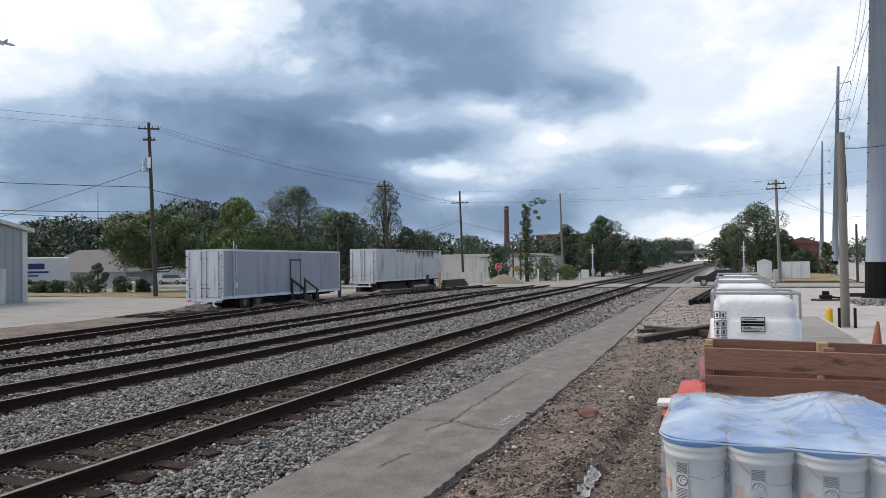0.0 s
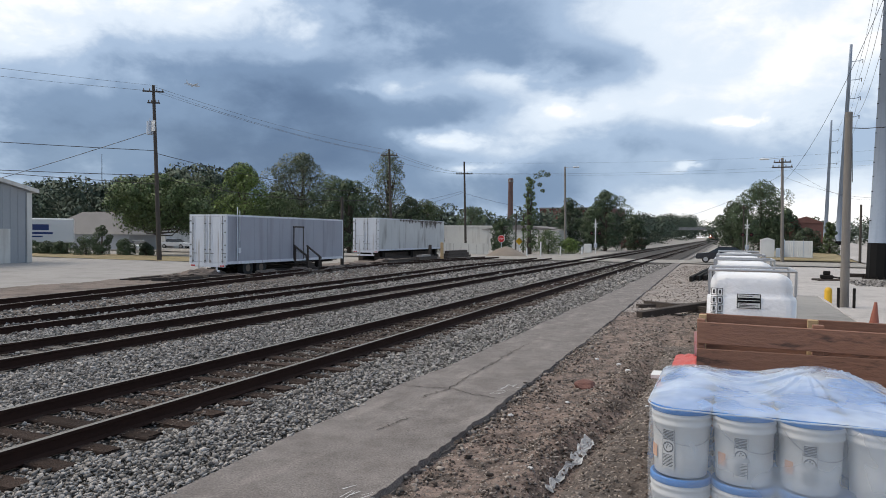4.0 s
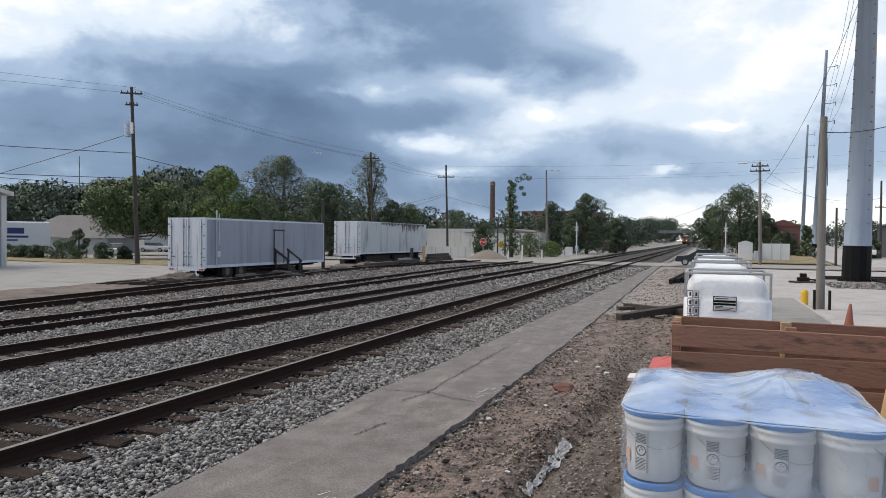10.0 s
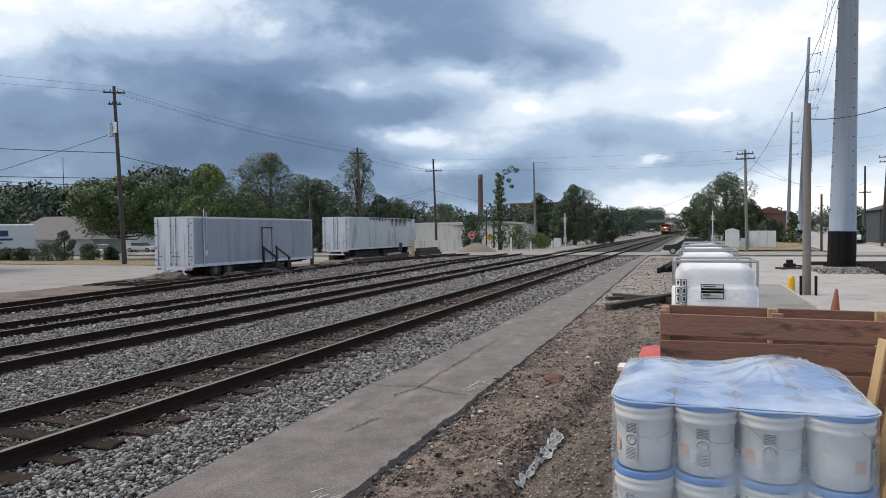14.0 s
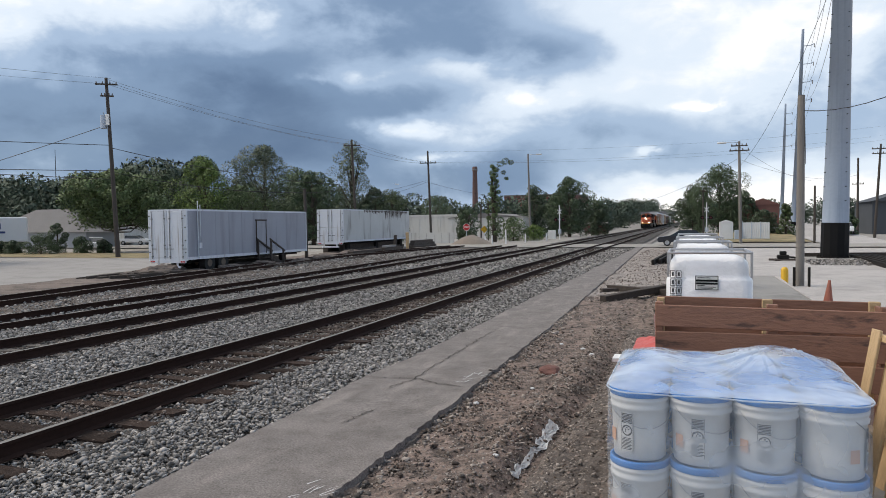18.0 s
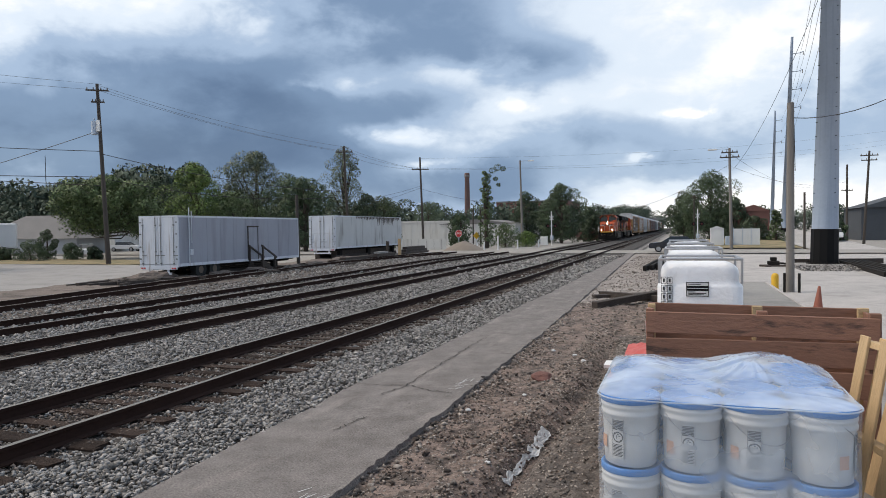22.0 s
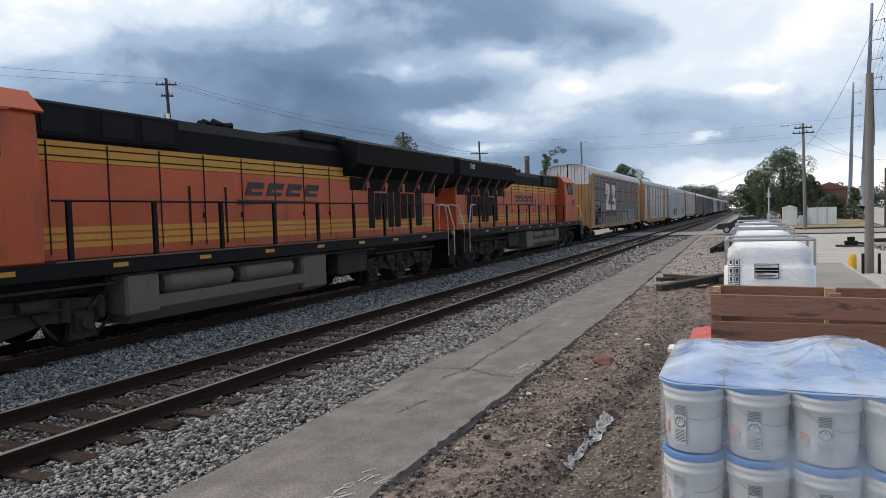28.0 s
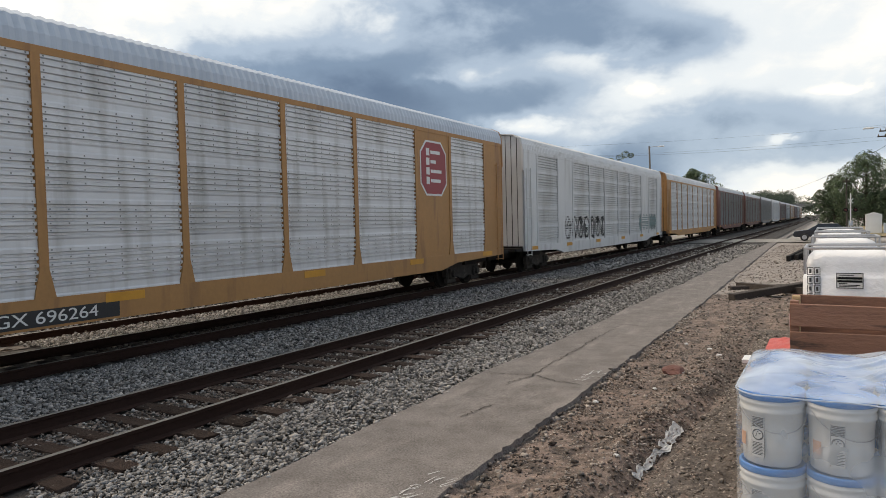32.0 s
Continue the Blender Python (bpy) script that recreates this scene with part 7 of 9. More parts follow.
# ---------- the two old trailers ----------
def trailer(name, m, L, z0, z1, skin, label, W=2.55, stairs=False, rusty=False):
    """y from the rear doors at 0; x from the side that faces the tracks (0) to -W."""
    t = thing(name, m, label, "trailer", "old box trailers")
    bm = bmesh.new()
    box(bm, -W, 0, .06, L, z0, z1, bevel=.03)
    part("body", bm, skin, t)
    bm = bmesh.new()
    for x0, x1 in ((-W - .012, -W + .07), (-.07, .012)):
        box(bm, x0, x1, -.012, .09, z0 - .06, z1 + .012)
        box(bm, x0, x1, L - .07, L + .012, z0 - .06, z1 + .012)
    box(bm, -W, 0, -.008, .08, z1 - .10, z1 + .012)
    box(bm, -W, 0, -.008, .08, z0 - .10, z0 + .05)
    box(bm, -.02, .012, .1, L, z1 - .09, z1 + .010)
    box(bm, -.02, .014, .1, L, z0 - .06, z0 + .10)
    part("corner_frame", bm, M_WHITEMETAL, t)
    for k, (x0, x1) in enumerate(((-W + .08, -W / 2 - .01), (-W / 2 + .01, -.08))):
        bm = bmesh.new()
        if rusty:
            box(bm, x0, x1, -.02, .04, z0 + 1.25, z1 - .11, bevel=.01)
            box(bm, x0, x1, -.03, .04, z0 + .06, z0 + 1.22, bevel=.01)
            for x in np.linspace(x0 + .1, x1 - .1, 5):
                box(bm, x - .012, x + .012, -.045, -.03, z0 + .1, z0 + 1.2)
        else:
            box(bm, x0, x1, -.02, .04, z0 + .06, z1 - .11, bevel=.01)
            for x in (x0 + .32, x1 - .32):
                box(bm, x - .02, x + .02, -.026, -.02, z0 + .08, z1 - .12)
        d = part("door", bm, M_WHITEMETAL, t, "white rear door leaf")
        bm = bmesh.new()
        for x in (x0 + .18, x1 - .15):
            rod(bm, (x, -.055, z0 + .0), (x, -.055, z1 - .08), .018, .018, 6)
            for z in (z0 + .12, z0 + .75, z1 - .5):
                box(bm, x - .05, x + .05, -.06, -.02, z - .03, z + .03)
            box(bm, x - .02, x + .28, -.075, -.055, z0 + .52, z0 + .56)
        for z in (z0 + .35, z0 + 1.0, z0 + 1.7, z1 - .35):
            box(bm, x0 - .06 if k == 0 else x1 - .02, x0 + .06 if k == 0 else x1 + .06, -.04, -.02, z - .035, z + .035)
        part("lock_bar", bm, M_RACKDARK, d, "steel lock rods")
    # seams with rivets along the side
    bm = bmesh.new()
    for y in np.arange(1.2, L, 1.22):
        box(bm, .0, .006, y - .02, y + .02, z0 + .10, z1 - .09)
    part("side_seam", bm, skin, t)
    # bumper, rear lamps, running gear
    bm = bmesh.new()
    box(bm, -W + .45, -.45, -.05, .06, z0 - .50, z0 - .38, bevel=.01)
    for x in (-W + .65, -.65):
        box(bm, x - .05, x + .05, -.02, .05, z0 - .45, z0 - .06)
    box(bm, -W + .1, -.1, -.03, .06, z0 - .22, z0 - .08)
    part("bumper", bm, M_WHITEMETAL, t)
    bm = bmesh.new()
    for x in (-W + .18, -W + .34, -.34, -.18):
        box(bm, x - .06, x + .06, -.045, -.03, z0 - .19, z0 - .11)
    part("rear_lamp", bm, M_RED, t)
    bm = bmesh.new()
    for x in (-W + .75, -.75):
        box(bm, x - .06, x + .06, .2, L - .2, z0 - .26, z0)
    for y in np.arange(.6, L, 1.0):
        box(bm, -W + .1, -.1, y - .04, y + .04, z0 - .14, z0)
    part("chassis", bm, M_DARK, t)
    zw = max(.30, z0 - .26)
    for y in (2.0, 3.2) if not rusty else ():
        for x in (-.32, -W + .32):
            bm = bmesh.new()
            rod(bm, (x - .2, y, .36), (x + .2, y, .36), .46, .46, 18)
            w = part("wheel", bm, M_TYRE, t)
            bm = bmesh.new()
            rod(bm, (x + .18, y, .36), (x + .215, y, .36), .24, .18, 14)
            part("rim", bm, M_GREYTANK, w)
    for y in ((L - 2.5,) if not rusty else (1.5, L / 2, L - 1.5)):
        for x in (-.4, -W + .4):
            bm = bmesh.new()
            box(bm, x - .12, x + .12, y - .25, y + .25, -.15, z0 - .2)
            part("landing_leg", bm, M_DARK, t)
    if stairs:
        y = 6.35
        bm = bmesh.new()
        box(bm, 0, .03, y - .05, y + .95, z0 + .05, z0 + 2.05)
        dd = part("side_door", bm, M_TRAILER, t, "grey side door")
        bm = bmesh.new()
        for a, b in ((y - .09, y - .04), (y + .94, y + .99)):
            box(bm, 0, .05, a, b, z0 + .02, z0 + 2.12)
        box(bm, 0, .05, y - .14, y + 1.04, z0 + 2.05, z0 + 2.14)
        part("door_frame", bm, M_DARKWOOD, dd)
        bm = bmesh.new()
        for k in range(4):
            box(bm, .06, 1.05, y + .05 + .32 * k, y + .40 + .32 * k, z0 - .12 - .19 * k, z0 - .07 - .19 * k)
        part("stair_tread", bm, M_DARKWOOD, t)
        for x in (.08, 1.02):
            bm = bmesh.new()
            prism(bm, [(y - .05, z0 - .30), (y + .15, z0 - .08), (y + 1.55, z0 - .72), (y + 1.35, z0 - .86)], "x", x - .025, x + .025)
            part("stair_stringer", bm, M_DARKWOOD, t)
            for yy, a, b in ((y + .02, -.12, z0 + .92), (y + 1.35, -.12, z0 + .22)):
                bm = bmesh.new()
                box(bm, x - .045, x + .045, yy - .045, yy + .045, a, b)
                part("stair_post", bm, M_DARKWOOD, t)
            bm = bmesh.new()
            prism(bm, [(y - .1, z0 + .86), (y - .1, z0 + .97), (y + 1.55, z0 + .18), (y + 1.55, z0 + .07)], "x", x - .03, x + .03)
            part("stair_rail", bm, M_DARKWOOD, t)
    # pipes up the side
    if stairs:
        bm = bmesh.new()
        rod(bm, (.06, .85, z0 + .05), (.06, .85, z1 + .45), .03, .03, 6)
        rod(bm, (.06, 1.05, z0 + 1.2), (.06, 1.05, z1 + .25), .025, .025, 6)
        box(bm, .01, .12, .9, 1.1, z0 + .55, z0 + .85)
        part("conduit", bm, M_WHITEMETAL, t)
    else:
        # black mould hanging from the roof edge
        bm = bmesh.new()
        rnd = random.Random(4)
        for y in np.arange(4.0, L - .6, .33):
            hgt = rnd.uniform(.1, .35) + (.5 if 8 < y < 12.5 and rnd.random() > .4 else 0)
            prism(bm, [(y, z1 - .03), (y + .30, z1 - .03), (y + .22, z1 - .1 - hgt * .6), (y + .12, z1 - .1 - hgt), (y + .05, z1 - .1 - hgt * .4)], "x", .010, .014)
        part("mould_streak", bm, M_CINDER, t, "dark mould streaks under the roof edge")
    return t


trailer("box_trailer", Matrix.Translation((-25.3, 29.85, -.04)), 12.25, .68, 3.36, M_TRAILER, "old grey box trailer with white rear doors and timber steps", stairs=True)
trailer("box_trailer", Matrix.Translation((-27.8, 52.3, -.05)), 14.7, .98, 3.78, M_TRAILER2, "old stained white box trailer beside the siding", rusty=True)

# steps' clutter, timber stacks and posts beside the siding
beam("timber", (-24.4, 47.0, -.05), (-24.9, 53.2, -.05), .5, .38, M_DARKWOOD, "dark stacked old tie beside the siding", "timber", "old ties")
beam("timber", (-24.9, 53.8, -.05), (-25.2, 58.5, -.05), .55, .42, M_DARKWOOD, "dark stacked old tie beside the siding", "timber", "old ties")
beam("timber", (-24.0, 45.2, -.05), (-24.3, 49.0, -.05), .35, .22, M_DARKWOOD, "dark old tie beside the siding", "timber", "old ties")
for k in range(3):
    beam("timber", (-25.6 - .3 * k, 62 + k, -.05 + .25 * k), (-25.9 - .2 * k, 69.5, -.05 + .25 * k), .5, .26, M_DARKWOOD, "dark stacked old tie beside the siding", "timber", "old ties")
# dark debris under the trailers, added also to darken the space like shade
for k, (x_, y0_, y1_, h_) in enumerate(((-28.3, 52.8, 66.4, .42), (-28.6, 53.4, 65.8, .80), (-29.9, 52.9, 66.2, .86), (-25.9, 34.2, 38.9, .30), (-26.6, 33.5, 40.8, .42), (-27.6, 31.2, 41.6, .40))):
    beam("timber", (x_, y0_, -.14), (x_ - .1, y1_, -.14), .5, h_, M_DARKWOOD, "dark timber clutter that also stands for shade under the trailer", "timber", "old ties")
for k, (x_, y_, r_) in enumerate(((-24.6, 36.0, .9), (-24.4, 39.6, .8), (-24.9, 33.0, .8), (-26.4, 29.2, 1.1), (-24.7, 43.4, 1.0), (-26.0, 50.4, 1.2))):
    bm = bmesh.new()
    bmesh.ops.create_icosphere(bm, subdivisions=4, radius=1)
    for v in bm.verts:
        k_ = 1 + .35 * nz(v.co.x * 1.6 + x_, v.co.y * 1.6 + y_, 1.3, v.co.z * 2) + .18 * nz(v.co.x * 5, v.co.y * 5 + y_, 1.3, v.co.z * 5)
        v.co = Vector((v.co.x * r_ * .8 * k_, v.co.y * r_ * 1.3 * k_, max(-.02, v.co.z) * r_ * .36 * k_))
    tagged(part("dirt_heap", bm, M_YARDDIRT, at=Matrix.Translation((x_, y_, -.10))), "low heap of dark dirt and debris beside the trailers", "dirt", "dirt heaps")
beam("concrete_block", (-25.1, 54.8, .36), (-25.2, 57.0, .36), .5, .16, M_CONCRETE, "pale flat concrete block on old ties", "block")
for x, y, h in ((-25.2, 57.3, 1.5), (-24.9, 59.6, 1.7)):
    bm = bmesh.new()
    box(bm, -.12, .12, -.12, .12, 0, h, bevel=.02)
    tagged(part("post", bm, M_PALEWOOD if h > 1.6 else M_DARKWOOD, at=Matrix.Translation((x, y, -.1)) @ Matrix.Rotation(radians(-6 if h < 1.6 else 2), 4, "X")), "short leaning timber post beside the siding", "post", "short posts")
rnd = random.Random(21)
for k in range(52):
    x, y = rnd.uniform(-24.6, -21.4), rnd.uniform(24, 64)
    x -= .06 * (y - 24)
    if k > 25:
        x, y = rnd.uniform(-27.6, -24.2), rnd.uniform(24.5, 29.6)
    a = rnd.uniform(0, 3)
    beam("timber_scrap", (x, y, -.08), (x + rnd.uniform(.5, 2.2) * math.cos(a), y + rnd.uniform(.5, 2.2) * math.sin(a), -.05), rnd.uniform(.12, .28), rnd.uniform(.08, .2), M_DARKWOOD, "dark broken timber scrap in the dirt", "timber", "timber scraps")

# heap of sand beside the crossing
verts, faces = [], []
n = 36
for j in range(n):
    for i in range(n):
        x, y = -26.2 + 5.6 * i / (n - 1), 73.6 + 3.2 * j / (n - 1)
        r = math.hypot((x + 23.4) / 2.7, (y - 75.2) / 1.5)
        verts.append((x, y, -.16 + max(0, 1.25 * (1 - r ** 1.3)) + .05 * nz(x, y, 1.5)))
faces = [(j * n + i, j * n + i + 1, (j + 1) * n + i + 1, (j + 1) * n + i) for j in range(n - 1) for i in range(n - 1)]
me = bpy.data.meshes.new("sand_mound")
me.from_pydata(verts, [], faces)
me.materials.append(M_SAND)
tagged(new("sand_mound", me), "low heap of brown sand beside the crossing", "sand")


# ---------- buildings ----------
def house(name, m, label, w, d, h, wall, roof, rise, ridge="x", eave=.35, cat="building", hip=0.0):
    """Walls from the origin to w, d; a pitched roof with its ridge along x or y."""
    t = thing(name, m, label, cat)
    for nm, (x0, x1, y0, y1) in (("wall", (0, w, 0, .25)), ("wall", (0, w, d - .25, d)), ("wall", (0, .25, .25, d - .25)), ("wall", (w - .25, w, .25, d - .25))):
        bm = bmesh.new()
        box(bm, x0, x1, y0, y1, -.3, h)
        part(nm, bm, wall, t)
    bm = bmesh.new()
    e = eave
    if rise <= 0:
        box(bm, -e, w + e, -e, d + e, h, h + .35)
    else:
        if ridge == "x":
            ps = [(-e, -e, h - .05), (w + e, -e, h - .05), (w + e, d + e, h - .05), (-e, d + e, h - .05), (hip - e * (hip == 0), d / 2, h + rise), (w - hip + e * (hip == 0), d / 2, h + rise)]
            fs = ((0, 1, 5, 4), (2, 3, 4, 5), (1, 2, 5), (3, 0, 4), (3, 2, 1, 0))
        else:
            ps = [(-e, -e, h - .05), (w + e, -e, h - .05), (w + e, d + e, h - .05), (-e, d + e, h - .05), (w / 2, hip - e * (hip == 0), h + rise), (w / 2, d - hip + e * (hip == 0), h + rise)]
            fs = ((0, 1, 4), (1, 2, 5, 4), (2, 3, 5), (3, 0, 4, 5), (3, 2, 1, 0))
        vs = [bm.verts.new(p) for p in ps]
        for f in fs:
            bm.faces.new([vs[i] for i in f])
        bmesh.ops.recalc_face_normals(bm, faces=bm.faces)
    part("roof", bm, roof, t)
    return t


# grey metal workshop whose gable faces the tracks
ws = thing("metal_workshop", Matrix.Translation((-49, 36, 0)), "grey metal-clad workshop with a roller door", "building")
bm = bmesh.new()
prism(bm, [(0, -.2), (0, 5.25), (-11.5, 7.8), (-23, 5.25), (-23, -.2)], "x", -14, 0)
part("wall", bm, M_GREYMETAL, ws)
bm = bmesh.new()
for y in np.arange(-22.7, -.2, .6):
    top = 5.25 + 2.55 * (1 - abs(y + 11.5) / 11.5)
    box(bm, 0, .03, y - .03, y + .03, -.2, top - .1)
part("wall_rib", bm, M_GREYMETAL, ws)
bm = bmesh.new()
for sgn in (1, -1):
    y_e, y_p = (.35, -11.5) if sgn > 0 else (-23.35, -11.5)
    vs = [(-14.3, y_e, 5.20), (.35, y_e, 5.20), (.35, y_p, 7.90), (-14.3, y_p, 7.90)]
    lo = [bm.verts.new(v) for v in vs]
    hi = [bm.verts.new((v[0], v[1], v[2] + .28)) for v in vs]
    bm.faces.new(lo[::-1])
    bm.faces.new(hi)
    for i in range(4):
        bm.faces.new((lo[i], lo[(i + 1) % 4], hi[(i + 1) % 4], hi[i]))
part("roof", bm, M_WHITEWALL, ws)
bm = bmesh.new()
box(bm, -.02, .08, -.45, -.05, -.2, 5.2)
part("corner_trim", bm, M_WHITEWALL, ws)
bm = bmesh.new()
box(bm, .0, .06, -2.65, -1.75, -.2, 2.45)
part("door", bm, M_WHITEWALL, ws, "white side door")
for k in range(7):
    bm = bmesh.new()
    box(bm, .0, .07, -7.2, -3.55, -.2 + k * .53, .31 + k * .53, bevel=.01)
    part("door_section", bm, M_WHITEWALL, ws, "white section of the roller door")
bm = bmesh.new()
for y in (-7.3, -3.55):
    box(bm, 0, .10, y, y + .12, -.2, 3.6)
box(bm, 0, .10, -7.3, -3.43, 3.52, 3.66)
part("door_frame", bm, M_RACKDARK, ws)

# white lorry body with a blue square and bars for its lettering
lorry = thing("lorry_trailer", Matrix.Translation((-69.2, 56, 0)) @ Matrix.Rotation(radians(50), 4, "Z") @ Matrix.Translation((-10.3, 0, 0)), "white lorry trailer with a blue square and dark lettering bars", "trailer")
bm = bmesh.new()
box(bm, 0, 10.3, 0, 2.5, 1.0, 3.75, bevel=.12)
part("body", bm, M_CARWHITE, lorry)
bm = bmesh.new()
box(bm, 6.2, 7.8, -.02, 0, 2.40, 3.05)
part("blue_square", bm, M_NAVY, lorry, "dark blue printed square")
bm = bmesh.new()
for k in range(3):
    x = 3.4 + k * .9
    prism(bm, [(x, 2.4), (x + .2, 2.4), (x + .42, 2.95), (x + .62, 2.4), (x + .82, 2.4), (x + .5, 3.1), (x + .32, 3.1)], "y", -.02, 0)
box(bm, 3.6, 8.2, -.02, 0, 1.95, 2.18)
box(bm, 4.2, 7.2, -.02, 0, 1.60, 1.76)
part("lettering_bar", bm, M_NAVY, lorry)
bm = bmesh.new()
for x in (1.2, 2.4, 8.6):
    rod(bm, (x, .1, .48), (x, .4, .48), .48, .48, 16)
    rod(bm, (x, 2.1, .48), (x, 2.4, .48), .48, .48, 16)
box(bm, .2, 10, .6, 1.9, .7, 1.0)
part("running_gear", bm, M_DARK, lorry)

house("low_house", Matrix.Translation((-88.5, 66, 0)), "low grey house with a hipped shingle roof", 17, 5, 2.0, M_GREYMETAL, M_ROOF, 3.0, "x", .5, hip=5.6)
house("shop_annex", Matrix.Translation((-84.5, 79, 0)), "small flat-roofed pale annex", 6.2, 6, 2.9, M_WHITEWALL, M_WHITEWALL, 0)

# long white warehouse behind the crossing, and its lower front wall
wh = house("white_warehouse", Matrix.Translation((-74, 116, 0)), "long white flat-roofed warehouse behind the crossing", 36.5, 22, 3.7, M_WHITEWALL, M_WHITEWALL, 0, eave=.1)
wh2 = house("white_warehouse", Matrix.Translation((-38.5, 110, 0)), "white gable-ended warehouse behind the crossing", 13.2, 26, 3.35, M_WHITEWALL, M_ROOF, .75, "y", .2)
for w_, x0, n in ((wh, 1.2, 17), (wh2, .8, 6)):
    for k in range(n):
        bm = bmesh.new()
        box(bm, x0 + k * 2.05, x0 + k * 2.05 + .08, -.05, 0, -.2, 3.3)
        part("panel_joint", bm, M_WHITEWALL, w_)
bm = bmesh.new()
box(bm, 0, 6.3, 0, .2, -.2, 1.25)
wl = tagged(part("low_wall", bm, M_WHITEWALL, at=Matrix.Translation((-34.6, 83, 0))), "low white wall beside the crossing", "wall")
bm = bmesh.new()
for k in range(6):
    box(bm, .5 + k * 1.05, .54 + k * 1.05, -.01, 0, -.1, 1.2)
part("wall_joint", bm, M_CONCRETE, wl)

bb = house("brick_mill", Matrix.Translation((-50.8, 196, 0)), "red brick mill building beyond the trees", 21, 26, 10.2, M_BRICK, M_ROOF, 0, eave=.15)
for k in range(5):
    for z in (3.0, 6.8):
        bm = bmesh.new()
        box(bm, 1.8 + k * 3.9, 3.6 + k * 3.9, -.06, 0, z, z + 2.2)
        part("window", bm, M_GLASS, bb)
ch = thing("chimney", Matrix.Translation((-91.5, 300, 0)), "tall round red brick factory chimney", "chimney")
bm = bmesh.new()
lathe(bm, [(1.5, 0), (1.05, 26.2), (1.2, 26.4), (1.22, 27.6), (1.1, 28.2), (.95, 28.4)], 24)
# brick colour muted to put the haze of distance into it
part("shaft", bm, mat("hazed_chimney_brick", (0.150, 0.092, 0.082), 0.9, var=0.2, scale=0.3, fine=4, bump=0.1), ch)
bm = bmesh.new()
lathe(bm, [(1.23, 26.6), (1.27, 26.7), (1.27, 27.2), (1.23, 27.3)], 24)
part("crown_band", bm, M_ROOF, ch)
house("brick_house", Matrix.Translation((8.8, 116, 1.5)), "red brick building with a low gable behind the trees", 4.5, 14, 3.2, M_BRICK, M_BRICK, .95, "y", .15)
house("low_brick_house", Matrix.Translation((-21.0, 150, 0)), "low brick house beyond the crossing", 4.6, 6, 1.9, M_BRICK, M_ROOF, .4, "x", .2)

# equipment hut with a gable, fence panels and the car park's things
house("dark_barn", Matrix.Translation((27.0, 122, .1)), "dark slate-grey barn beside the side road", 14, 12, 4.9, M_SLATE, M_SLATE, 2.2, "y", .4)
hut = house("equipment_hut", Matrix.Translation((3.58, 86, -.1)), "small white signal equipment hut with a shallow gable", 1.45, 1.8, 2.25, M_CARWHITE, M_CARWHITE, .22, "y", .06, cat="hut")
bm = bmesh.new()
box(bm, .35, 1.25, -.04, 0, .05, 2.1)
part("door", bm, M_WHITEPAINT, hut)
for k in range(3):
    f = thing("fence_panel", Matrix.Translation((6.05 + k * .95, 86.2, -.1)), "white sheet fence panel beside the hut", "fence", "fence panels")
    bm = bmesh.new()
    prism(bm, [(i * .0525, .018 * (i // 2 % 2)) for i in range(19)] + [(.945, .04), (0, .04)], "z", .05, 2.15)
    part("sheet", bm, M_WHITEPAINT, f)
    bm = bmesh.new()
    box(bm, -.03, .03, -.03, .05, 0, 2.3)
    part("fence_post", bm, M_GALV, f)
bm = bmesh.new()
box(bm, 0, .75, 0, .6, 0, 1.3, bevel=.03)
tagged(part("signal_cabinet", bm, M_GALV, at=Matrix.Translation((5.15, 85.4, -.1))), "grey metal signal cabinet", "cabinet")

# switch machine on dark timbers, low heap of steel
sm = thing("switch_machine", Matrix.Translation((5.3, 44.4, -.1)), "dark iron switch stand on timber blocks", "switch stand")
bm = bmesh.new()
box(bm, -.75, .75, -.2, .2, 0, .14, bevel=.02)
box(bm, -.5, -.2, -.6, .6, .0, .12)
part("timber_base", bm, M_DARKWOOD, sm)
bm = bmesh.new()
box(bm, -.32, .32, -.22, .22, .14, .36, bevel=.04)
box(bm, -.18, .18, -.12, .12, .36, .58, bevel=.03)
rod(bm, (.2, 0, .25), (.75, 0, .2), .05, .05, 8)
part("housing", bm, M_DARK, sm)
for k in range(5):
    beam("old_rail", (9.55 + .30 * k, 50.0 - .3 * k, -.08), (8.95 + .36 * k, 36.0 - .3 * k, -.08), .14, .24, M_DARK, "dark old rail lying in a stack", "rail", "stacked old rails")
beam("old_rail", (6.6, 47.8, -.08), (12, 49.0, -.08), .3, .3, M_DARKWOOD, "dark timber beside the pole base", "timber", "stacked old rails")


# ---------- small street things ----------
def on_post(name, m, label, cat, h, r=.04, mat_=M_GALV):
    t = thing(name, m, label, cat)
    bm = bmesh.new()
    rod(bm, (0, 0, -.15), (0, 0, h), r, r, 8)
    part("post", bm, mat_, t)
    return t


st = on_post("stop_sign", Matrix.Translation((-24.9, 78, 0)), "red octagonal stop sign on a post", "road sign", 2.3)
bm = bmesh.new()
prism(bm, [(.46 * math.cos(radians(22.5 + 45 * k)), 1.92 + .46 * math.sin(radians(22.5 + 45 * k))) for k in range(8)], "y", -.06, -.05)
part("sign_border", bm, M_WHITEPAINT, st)
bm = bmesh.new()
prism(bm, [(.42 * math.cos(radians(22.5 + 45 * k)), 1.92 + .42 * math.sin(radians(22.5 + 45 * k))) for k in range(8)], "y", -.065, -.06)
part("sign_plate", bm, M_RED, st)
text_part("sign_word", "STOP", .28, M_WHITEPAINT, st, Matrix(((1, 0, 0, 0), (0, 0, -1, -.067), (0, 1, 0, 1.92), (0, 0, 0, 1))), "white word on the sign")
